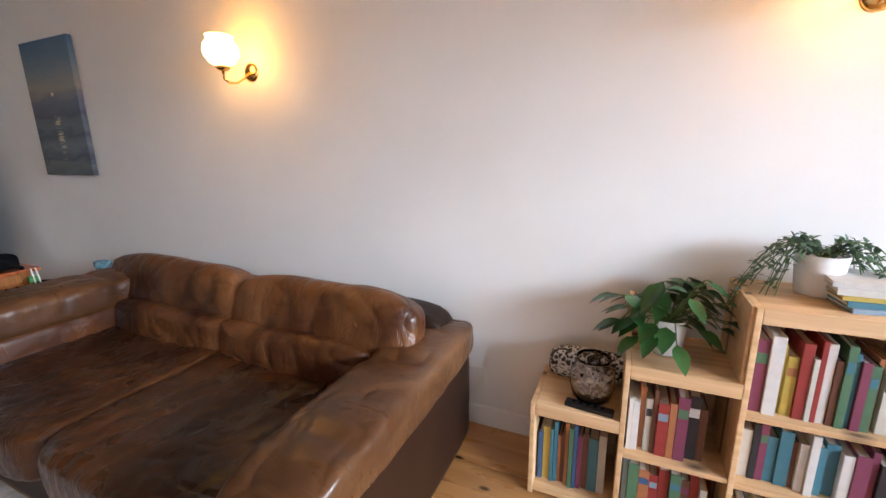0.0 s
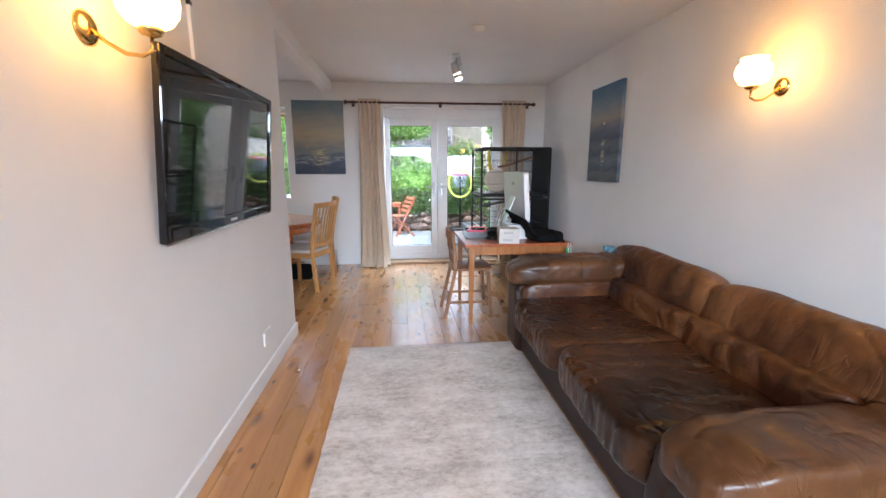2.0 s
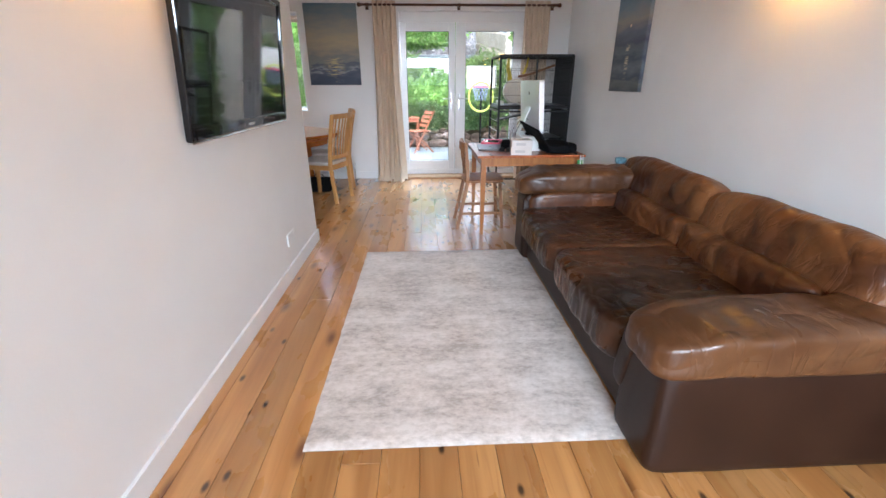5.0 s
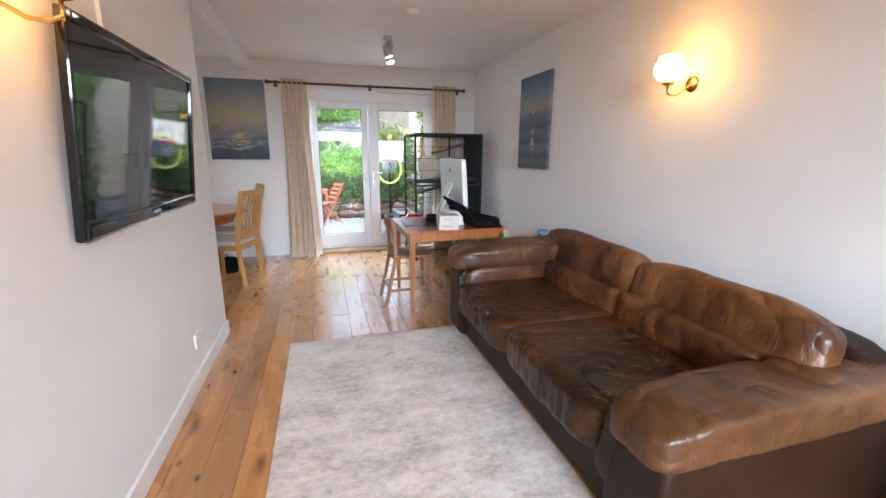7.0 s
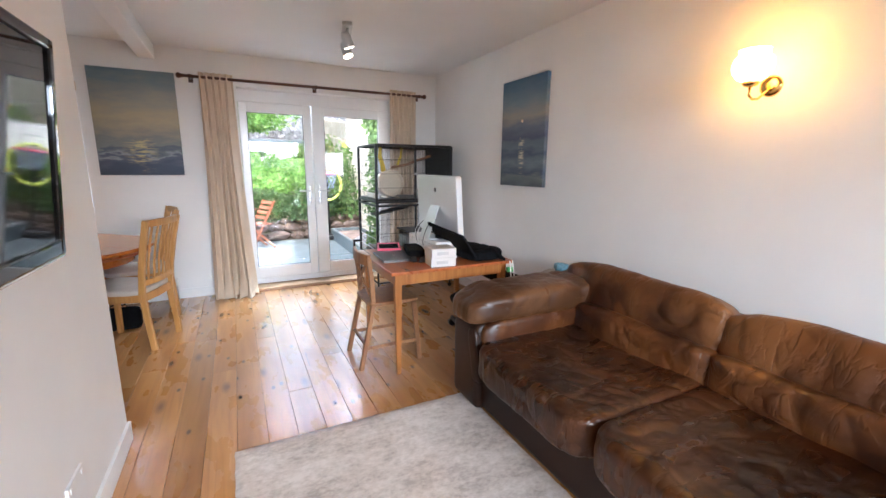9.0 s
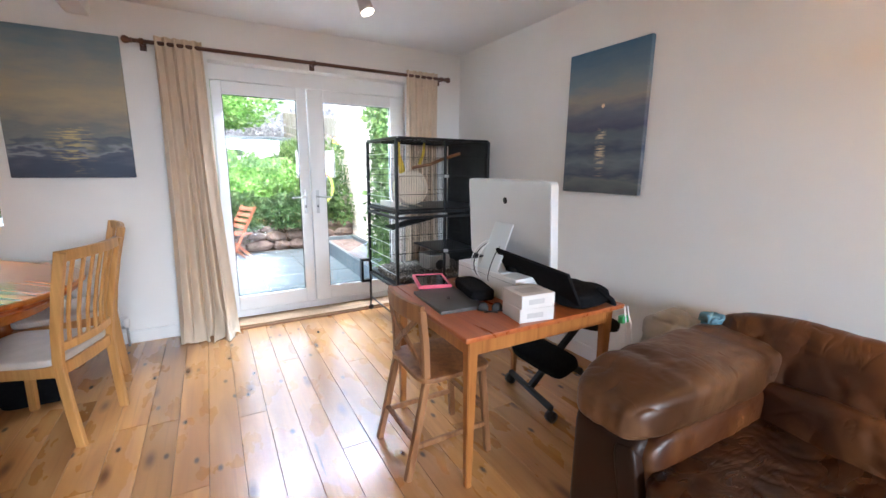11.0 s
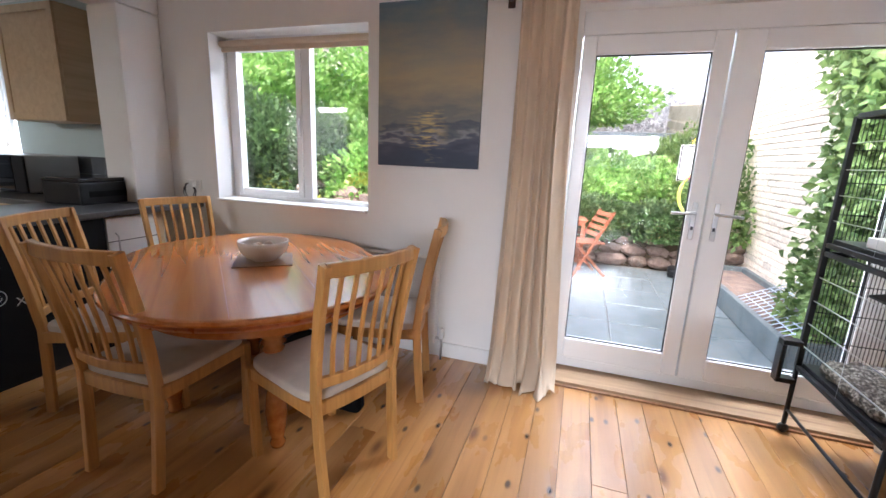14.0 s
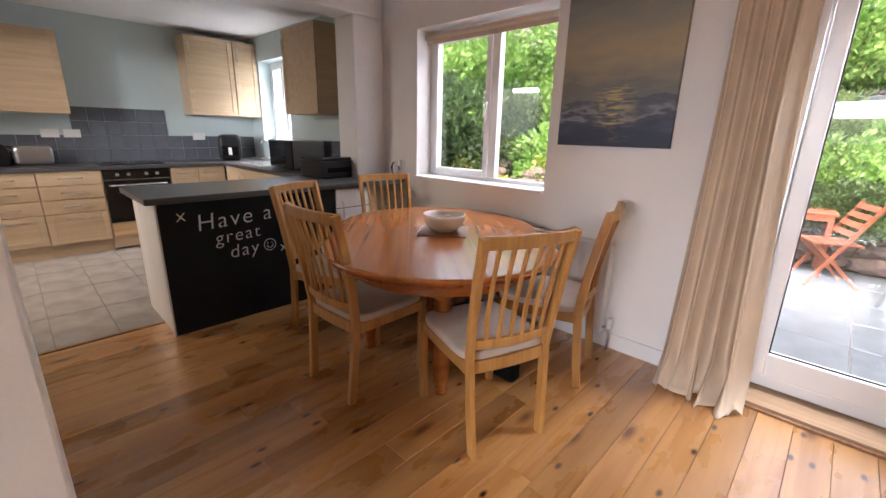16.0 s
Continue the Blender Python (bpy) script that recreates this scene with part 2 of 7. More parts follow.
def boards(name):
    """Varnished pine boards: straight grain with wide growth figures, small black knots, larger brown ones, splits, each board its own tone."""
    m = bpy.data.materials.new(name)
    t, n, l, p = nodes_of(m)
    co, oi = n.new("ShaderNodeTexCoord"), n.new("ShaderNodeObjectInfo")
    ad = n.new("ShaderNodeVectorMath")
    ad.operation = "MULTIPLY_ADD"
    ad.inputs[1].default_value = (37.0, 19.0, 0.0)
    l.new(oi.outputs["Random"], ad.inputs[0]), l.new(co.outputs["Object"], ad.inputs[2])

    def mapped(scale):
        q_ = n.new("ShaderNodeMapping")
        q_.inputs["Scale"].default_value = scale
        l.new(ad.outputs[0], q_.inputs[0])
        return q_.outputs[0]

    def noise_(scale, detail, vec, distortion=0.0):
        g_ = n.new("ShaderNodeTexNoise")
        g_.inputs["Scale"].default_value, g_.inputs["Detail"].default_value, g_.inputs["Distortion"].default_value = scale, detail, distortion
        l.new(vec, g_.inputs["Vector"])
        return g_.outputs["Fac"]

    def span(src, a, b, c, d):
        r_ = n.new("ShaderNodeMapRange")
        for key, val in (("From Min", a), ("From Max", b), ("To Min", c), ("To Max", d)):
            r_.inputs[key].default_value = val
        l.new(src, r_.inputs[0])
        return r_.outputs[0]

    def over(fac, below, colour):
        x_ = n.new("ShaderNodeMix")
        x_.data_type = "RGBA"
        x_.inputs[7].default_value = (*colour, 1)
        l.new(fac, x_.inputs[0]), l.new(below, x_.inputs[6])
        return x_.outputs[2]

    grain = noise_(1.5, 6, mapped((1.0, 26, 26)), 0.5)
    figure = noise_(1.0, 3, mapped((0.7, 6.5, 6.5)), 1.2)
    cr = n.new("ShaderNodeValToRGB")
    cr.color_ramp.elements[0].position, cr.color_ramp.elements[0].color = 0.32, (0.35, 0.150, 0.040, 1)
    cr.color_ramp.elements[1].position, cr.color_ramp.elements[1].color = 0.66, (0.52, 0.265, 0.088, 1)
    l.new(figure, cr.inputs[0])
    col = over(span(grain, 0.52, 0.72, 0.0, 0.55), cr.outputs[0], (0.30, 0.125, 0.036))
    for scale, cells, r0, r1, shade, keep in ((1.0, (3.4, 7.0, 7.0), 0.04, 0.105, (0.03, 0.011, 0.005), 0.58), (1.0, (1.5, 4.4, 4.4), 0.03, 0.14, (0.13, 0.045, 0.014), 0.66)):
        v = n.new("ShaderNodeTexVoronoi")
        v.voronoi_dimensions = "2D"
        v.inputs["Scale"].default_value = scale
        l.new(mapped(cells), v.inputs["Vector"])
        sp = n.new("ShaderNodeSeparateColor")
        l.new(v.outputs["Color"], sp.inputs[0])
        mu = n.new("ShaderNodeMath")
        mu.operation = "MULTIPLY"
        l.new(span(v.outputs["Distance"], r0, r1, 0.95, 0.0), mu.inputs[0]), l.new(span(sp.outputs[0], keep, keep + 0.02, 0.0, 1.0), mu.inputs[1])
        col = over(mu.outputs[0], col, shade)
    split = noise_(1.0, 2, mapped((0.9, 14, 14)), 0.3)
    dist = n.new("ShaderNodeMath")
    dist.operation = "SUBTRACT"
    dist.inputs[1].default_value = 0.735
    l.new(split, dist.inputs[0])
    col = over(span(dist.outputs[0], 0.0, 0.012, 0.0, 0.8), col, (0.07, 0.025, 0.01))
    hv = n.new("ShaderNodeHueSaturation")
    l.new(col, hv.inputs["Color"]), l.new(span(oi.outputs["Random"], 0.0, 1.0, 0.80, 1.14), hv.inputs["Value"])
    l.new(hv.outputs[0], p.inputs["Base Color"])
    l.new(span(noise_(3.0, 4, mapped((1, 2.2, 2.2))), 0.3, 0.7, 0.22, 0.38), p.inputs["Roughness"])
    p.inputs["Coat Weight"].default_value = 0.9
    l.new(span(noise_(5.0, 4, mapped((1, 1.6, 1.6))), 0.3, 0.7, 0.13, 0.27), p.inputs["Coat Roughness"])
    bu = n.new("ShaderNodeBump")
    bu.inputs["Strength"].default_value, bu.inputs["Distance"].default_value = 0.08, 0.002
    l.new(grain, bu.inputs["Height"]), l.new(bu.outputs[0], p.inputs["Normal"])
    return m


WALL = plain("white_wall_paint", (0.80, 0.79, 0.77), 0.75, grain=0.025, scale=2.5, bump=0.12, bump_scale=90)
CEIL = plain("white_ceiling_paint", (0.80, 0.80, 0.79), 0.85, grain=0.02, scale=2.0, bump=0.1, bump_scale=70)
BLUEWALL = plain("pale_blue_paint", (0.52, 0.62, 0.62), 0.75, grain=0.03, scale=3, bump=0.1, bump_scale=90)
TRIM = plain("white_gloss_paint", (0.80, 0.80, 0.79), 0.35, grain=0.03, scale=6, bump=0.05, bump_scale=60)
UPVC = plain("white_upvc", (0.82, 0.82, 0.82), 0.3, grain=0.02, scale=5)
PLANK = boards("varnished_pine_floorboard")
GAP = plain("dark_gap", (0.09, 0.045, 0.02), 0.9, grain=0.2, scale=8)
OAK = wood("light_oak", (0.37, 0.170, 0.042), (0.53, 0.275, 0.082), "Z", 0.42, 1.0, 0.08, coat=0.1)
SILLWOOD = wood("worn_sill_wood", (0.20, 0.11, 0.055), (0.38, 0.25, 0.14), "Y", 0.55, 0.8, 0.1)
PINE = wood("orange_pine", (0.31, 0.088, 0.014), (0.44, 0.150, 0.029), "X", 0.22, 0.7, 0.06, coat=0.35, relief=0.005)
REDWOOD = wood("reddish_stained_wood", (0.27, 0.062, 0.016), (0.41, 0.115, 0.030), "X", 0.28, 0.8, 0.05, coat=0.3)
AMBER = wood("amber_wood", (0.27, 0.095, 0.021), (0.40, 0.160, 0.038), "Z", 0.35, 1.0, 0.08, coat=0.2)
BROWNWOOD = wood("brown_wood", (0.165, 0.066, 0.024), (0.29, 0.135, 0.052), "Z", 0.45, 1.0, 0.08)
SHELFPINE = wood("pale_pine", (0.50, 0.30, 0.14), (0.68, 0.46, 0.25), "X", 0.5, 0.8, 0.08, knots=0.12)
CABINET = wood("light_maple_laminate", (0.46, 0.33, 0.20), (0.55, 0.41, 0.26), "X", 0.4, 0.6, 0.04)
LEATHER = leather("worn_brown_leather", (0.028, 0.0080, 0.0024), (0.060, 0.0180, 0.0045), (0.098, 0.033, 0.0085), (0.24, 0.100, 0.031), 0.36, 0.55, 0.45, (2.2, 0.8, 0.9))
LEATHER_ARM = leather("tan_worn_leather", (0.042, 0.0165, 0.0062), (0.072, 0.029, 0.0105), (0.105, 0.046, 0.018), (0.23, 0.115, 0.052), 0.34, 0.5, 0.3, (0.6, 1.8, 0.6))
LEATHER_SEAT = leather("dark_worn_leather", (0.013, 0.0042, 0.0016), (0.024, 0.0078, 0.0026), (0.046, 0.0150, 0.0046), (0.12, 0.042, 0.012), 0.29, 0.35, 0.32, (1.9, 0.8, 0.8))
LEATHER_BASE = ramped("brown_leather_panel", [(0.3, (0.0135, 0.0055, 0.0030)), (0.7, (0.028, 0.0118, 0.0064))], 3.0, 0.42, 0.15, 0.002, 6, (1, 1, 1), 0.3, 300)
LEATHER_BASE.node_tree.nodes["Principled BSDF"].inputs["Specular IOR Level"].default_value = 0.22
RUG = pile("pale_silky_rug", (0.37, 0.322, 0.28), (0.55, 0.492, 0.44), (0.68, 0.625, 0.575))
CREAM = plain("cream_curtain_cloth", (0.64, 0.515, 0.385), 0.9, grain=0.05, scale=8, bump=0.25, bump_scale=420)
SEATCLOTH = plain("beige_seat_cloth", (0.55, 0.49, 0.43), 0.9, grain=0.05, scale=20, bump=0.3, bump_scale=600)
BLACKMETAL = plain("dark_grey_metal", (0.02, 0.021, 0.023), 0.42, 0.4, grain=0.15, scale=20)
BLACKPLASTIC = plain("black_plastic", (0.008, 0.008, 0.009), 0.35, grain=0.1, scale=20)
BLACKGLOSS = plain("black_gloss", (0.006, 0.006, 0.007), 0.04)
CHALK = ramped("blackboard_paint", [(0.3, (0.006, 0.0065, 0.008)), (0.7, (0.014, 0.0145, 0.017))], 2.5, 0.6, 0.05)
CHALKLINE = plain("chalk", (0.62, 0.62, 0.58), 0.95, grain=0.2, scale=80)
CHALKYELLOW = plain("yellow_chalk", (0.70, 0.68, 0.40), 0.95, grain=0.2, scale=80)
WORKTOP = plain("dark_grey_worktop", (0.065, 0.063, 0.063), 0.32, grain=0.12, scale=60)
TILE = ramped("grey_floor_tile", [(0.3, (0.17, 0.145, 0.12)), (0.5, (0.27, 0.235, 0.20)), (0.75, (0.37, 0.325, 0.28))], 5.0, 0.35, 0.08)
GROUT = plain("grout", (0.2, 0.19, 0.18), 0.9, grain=0.1, scale=30)
SPLASH = plain("grey_wall_tile", (0.12, 0.135, 0.155), 0.3, grain=0.08, scale=14, island=0.12)
STEEL = plain("brushed_steel", (0.55, 0.55, 0.55), 0.3, 1.0, grain=0.05, scale=40, stretch=(1, 1, 30))
CHROME = plain("chrome", (0.75, 0.75, 0.75), 0.15, 1.0)
BRASS = plain("polished_brass", (0.72, 0.48, 0.16), 0.2, 1.0)
ALU = plain("silver_aluminium", (0.74, 0.76, 0.77), 0.36, 0.45, grain=0.01, scale=10)
WHITEPLASTIC = plain("white_plastic", (0.78, 0.78, 0.77), 0.4, grain=0.02, scale=10)
CERAMIC = plain("white_ceramic", (0.74, 0.70, 0.66), 0.25, grain=0.03, scale=12)
CARD = plain("white_card_box", (0.62, 0.585, 0.55), 0.6, grain=0.03, scale=10)
PRINT = plain("faded_grey_print", (0.46, 0.44, 0.42), 0.6, grain=0.05, scale=30)
BLACKFABRIC = plain("black_fabric", (0.007, 0.007, 0.008), 0.85, grain=0.2, scale=40, bump=0.3, bump_scale=500)
for dull, level in ((CHALK, 0.15), (BLACKPLASTIC, 0.3), (BLACKFABRIC, 0.08), (BLACKMETAL, 0.3)):
    dull.node_tree.nodes["Principled BSDF"].inputs["Specular IOR Level"].default_value = level
PINK = plain("pink_rubber", (0.72, 0.09, 0.16), 0.5, grain=0.03, scale=10)
PANE = glass("window_glass")
GLOBE = glow("warm_lit_opal_glass", (1.0, 0.46, 0.085), 12.0)
BULB = glow("lit_bulb", (1.0, 0.86, 0.62), 6.0)


# ---- helpers ----
def part(name, bm, material, parent=None, label=""):
    """Links a bmesh as one mesh object under a thing or a part."""
    me = bpy.data.meshes.new(name)
    bm.to_mesh(me)
    bm.free()
    me.materials.append(material)
    ob = new(name, me)
    if parent is not None:
        ob.parent = parent
    if label:
        ob["label"] = label
    return ob


def thing(name, label, category, x=0, y=0, z=0, rz=0, group="", kind=""):
    ob = new(name)
    ob.empty_display_size = 0.05
    ob.matrix_basis = pose(x, y, z, 0, 0, rz)
    return tagged(ob, label, category, group, kind)


def structure(name, bm, material, label, category="", kind="structure"):
    ob = part(name, bm, material)
    return tagged(ob, label, category or name.split("_")[0], kind=kind)


def box(bm, x0, x1, y0, y1, z0, z1, bevel=0.0, seg=2):
    b = bmesh.new()
    bmesh.ops.create_cube(b, size=1)
    bmesh.ops.transform(b, matrix=Matrix.Translation(((x0 + x1) / 2, (y0 + y1) / 2, (z0 + z1) / 2)) @ Matrix.Diagonal((abs(x1 - x0), abs(y1 - y0), abs(z1 - z0), 1)), verts=b.verts)
    if bevel:
        bmesh.ops.bevel(b, geom=list(b.edges), offset=bevel, segments=seg, affect="EDGES", profile=0.6)
    join(bm, b)
    return bm


def join(bm, other, m=None):
    if m is not None:
        bmesh.ops.transform(other, matrix=m, verts=other.verts)
    me = bpy.data.meshes.new("tmp")
    other.to_mesh(me)
    other.free()
    bm.from_mesh(me)
    bpy.data.meshes.remove(me)
    return bm


def cube(x0, x1, y0, y1, z0, z1, bevel=0.0, seg=2):
    return box(bmesh.new(), x0, x1, y0, y1, z0, z1, bevel, seg)


def smooth(bm, on=True):
    for f in bm.faces:
        f.smooth = on
    return bm


def tube(bm, points, r, sides=8, caps=True, r_end=None):
    """A round bar along points."""
    pts = [Vector(p) for p in points]
    rings = []
    for i, p in enumerate(pts):
        d = (pts[min(i + 1, len(pts) - 1)] - pts[max(i - 1, 0)]).normalized()
        up = Vector((0, 0, 1)) if abs(d.z) < 0.9 else Vector((1, 0, 0))
        a = d.cross(up).normalized()
        b = d.cross(a)
        rr = r if r_end is None else r + (r_end - r) * i / (len(pts) - 1)
        rings.append([bm.verts.new(p + rr * (math.cos(2 * math.pi * k / sides) * a + math.sin(2 * math.pi * k / sides) * b)) for k in range(sides)])
    for q, w in zip(rings, rings[1:]):
        for k in range(sides):
            f = bm.faces.new((q[k], q[(k + 1) % sides], w[(k + 1) % sides], w[k]))
            f.smooth = True
    if caps:
        bm.faces.new(rings[0][::-1]), bm.faces.new(rings[-1])
    return bm


def lathe(bm, profile, sides=24, centre=(0, 0, 0), flat=False):
    """Turns (radius, height) pairs about z."""
    c = Vector(centre)
    rings = []
    for r, z in profile:
        rings.append([bm.verts.new(c + Vector((r * math.cos(2 * math.pi * k / sides), r * math.sin(2 * math.pi * k / sides), z))) for k in range(sides)])
    for q, w in zip(rings, rings[1:]):
        for k in range(sides):
            f = bm.faces.new((q[k], q[(k + 1) % sides], w[(k + 1) % sides], w[k]))
            f.smooth = not flat
    bm.faces.new(rings[0][::-1]), bm.faces.new(rings[-1])
    return bm


def bar(bm, p0, p1, w, h, bevel=0.0, up=(0, 0, 1)):
    """A squared bar from p0 to p1, w across and h along up."""
    p0, p1 = Vector(p0), Vector(p1)
    d = p1 - p0
    b = bmesh.new()
    bmesh.ops.create_cube(b, size=1)
    bmesh.ops.transform(b, matrix=Matrix.Diagonal((w, h, d.length, 1)), verts=b.verts)
    if bevel:
        bmesh.ops.bevel(b, geom=list(b.edges), offset=bevel, segments=2, affect="EDGES")
    z = d.normalized()
    u = Vector(up)
    if abs(z.dot(u)) > 0.98:
        u = Vector((0, 1, 0))
    x = u.cross(z).normalized()
    y = z.cross(x)
    m = Matrix((x, y, z)).transposed().to_4x4()
    join(bm, b, Matrix.Translation((p0 + p1) / 2) @ m)
    return bm


def sweep(bm, points, w, h, up=(0, 1, 0)):
    """One continuous squared bar along points, w across and h along up."""
    pts = [Vector(p) for p in points]
    rings = []
    for i, p in enumerate(pts):
        z = (pts[min(i + 1, len(pts) - 1)] - pts[max(i - 1, 0)]).normalized()
        x = Vector(up).cross(z).normalized()
        y = z.cross(x)
        c_ = 0.82
        rings.append([bm.verts.new(p + x * w / 2 * a + y * h / 2 * b) for a, b in ((-1, -c_), (-c_, -1), (c_, -1), (1, -c_), (1, c_), (c_, 1), (-c_, 1), (-1, c_))])
    for q, r in zip(rings, rings[1:]):
        for k in range(8):
            bm.faces.new((q[k], q[(k + 1) % 8], r[(k + 1) % 8], r[k]))
    bm.faces.new(rings[0][::-1]), bm.faces.new(rings[-1])
    return bm


def cushion(sx, sy, sz, n=26, power=4.0, wrinkle=0.01, freq=4.0, seed=0.0, sag=0.0):
    """A soft block of the full size given, centred, with creased sides."""
    bm = bmesh.new()
    bmesh.ops.create_cube(bm, size=2)
    bmesh.ops.subdivide_edges(bm, edges=list(bm.edges), cuts=n, use_grid_fill=True)
    off = Vector((seed, seed * 1.7, seed * 0.3))
    for v in bm.verts:
        c = v.co
        k = (abs(c.x) ** power + abs(c.y) ** power + abs(c.z) ** power) ** (1 / power)
        c = c / k
        q = Vector((c.x * sx / 2, c.y * sy / 2, c.z * sz / 2))
        w = noise.noise(q * freq + off) + 0.5 * noise.noise(q * freq * 2.3 + off)
        crease = 1 - abs(noise.noise(Vector((q.x * freq * 1.3, q.y * freq * 1.3, q.z * freq)) + off * 2)) * 2.2
        nrm = Vector((c.x / sx, c.y / sy, c.z / sz)).normalized()
        q += nrm * (w * wrinkle - max(0, crease) ** 4 * wrinkle * 0.9)
        q.z -= sag * max(0, c.z) * (1 - c.x * c.x) * (1 - c.y * c.y)
        v.co = q
    return smooth(bm)


def moved(bm, x=0, y=0, z=0, rx=0, ry=0, rz=0):
    bmesh.ops.transform(bm, matrix=pose(x, y, z, rx, ry, rz), verts=bm.verts)
    return bm

# ==== STRUCTURE ====
WX, WY, PY, CZ = -5.56, 1.67, -1.22, 2.45
T = 0.28

# walls with real openings: door wall (x = WX)
w = bmesh.new()
box(w, WX - T, WX, 1.11, WY + 0.2, 0, CZ)
box(w, WX - T, WX, -0.56, 1.11, 2.14, CZ)
box(w, WX - T, WX, -1.835, -0.56, 0, CZ)
box(w, WX - T, WX, -3.115, -1.835, 0, 0.93)
box(w, WX - T, WX, -3.115, -1.835, 2.12, CZ)
box(w, WX - T, WX, -3.60, -3.115, 0, CZ)
wall_door = structure("wall_west", w, WALL, "white painted plaster wall with french doors and window", "wall")
w = bmesh.new()
box(w, WX - T, WX, -5.40, -3.60, 0, CZ)
box(w, WX - T, WX, -6.2, -5.40, 0, 1.15)
box(w, WX - T, WX, -6.2, -5.40, 2.15, CZ)
box(w, WX - T, WX, -6.75, -6.2, 0, CZ)
structure("wall_kitchen_west", w, BLUEWALL, "pale blue painted kitchen wall with a window", "wall")
structure("wall_north", cube(WX, 2.8, WY, WY + 0.2, 0, CZ), WALL, "long white painted plaster wall behind the sofa", "wall")
structure("wall_partition", cube(-3.03, 2.6, PY - 0.13, PY, 0, CZ, 0.006), WALL, "white painted partition wall carrying the television", "wall")
w = bmesh.new()
box(w, 2.6, 2.8, -1.4, -1.0, 0, CZ)
box(w, 2.6, 2.8, 1.2, WY, 0, CZ)
box(w, 2.6, 2.8, -1.0, 1.2, 0, 0.8)
box(w, 2.6, 2.8, -1.0, 1.2, 2.1, CZ)
structure("wall_east", w, WALL, "white painted end wall with the front window", "wall")
structure("wall_kitchen_south", cube(WX, -1.9, -6.75, -6.55, 0, CZ), BLUEWALL, "pale blue painted kitchen wall", "wall")
# unseen side wall; its opening is added so the fill lamp reaches the kitchen
w = bmesh.new()
box(w, -2.1, -1.9, -6.55, -5.5, 0, CZ), box(w, -2.1, -1.9, -4.3, PY - 0.13, 0, CZ), box(w, -2.1, -1.9, -5.5, -4.3, 0, 1.0), box(w, -2.1, -1.9, -5.5, -4.3, 2.1, CZ)
structure("wall_kitchen_east", w, WALL, "plain white unseen kitchen side wall with an opening added for fill light", "wall")
w = bmesh.new()
box(w, WX - T, 2.8, -6.75, WY + 0.2, CZ, CZ + 0.1)
structure("ceiling", w, CEIL, "white painted plaster ceiling", "ceiling")
structure("beam", cube(WX, -3.03, PY - 0.13, PY, 2.32, CZ, 0.012), CEIL, "white boxed ceiling beam in line with the partition", "beam")
structure("beam_kitchen", cube(WX, -2.1, -3.85, -3.56, 2.25, CZ, 0.012), WALL, "white boxed beam between dining area and kitchen", "beam")
structure("pier", cube(WX, -5.25, -3.85, -3.56, 0, 2.25, 0.02), WALL, "short white wall pier with rounded edge", "wall")

# sub-floors
w = bmesh.new()
box(w, WX, 2.6, PY - 0.06, WY, -0.08, -0.012), box(w, WX, -2.0, -3.58, PY - 0.06, -0.08, -0.012)
structure("floor", w, GAP, "knotty pine floorboards, polished, with dark gaps", "floor")
structure("floor_kitchen", cube(WX, -2.1, -6.55, -3.58, -0.08, -0.01), GROUT, "grey stone-look tile floor of the kitchen", "floor")


def skirting(name, x0, x1, y0, y1):
    b = cube(x0, x1, y0, y1, 0, 0.10, 0.004)
    structure(name, b, TRIM, "white gloss skirting board", "baseboard")


skirting("baseboard_partition", -3.03, 2.6, PY, PY + 0.016)
skirting("baseboard_north", WX + 0.016, 2.6, WY - 0.016, WY)
skirting("baseboard_west", WX, WX + 0.016, -3.56, -0.62)
skirting("baseboard_west_corner", WX, WX + 0.016, 1.12, WY)

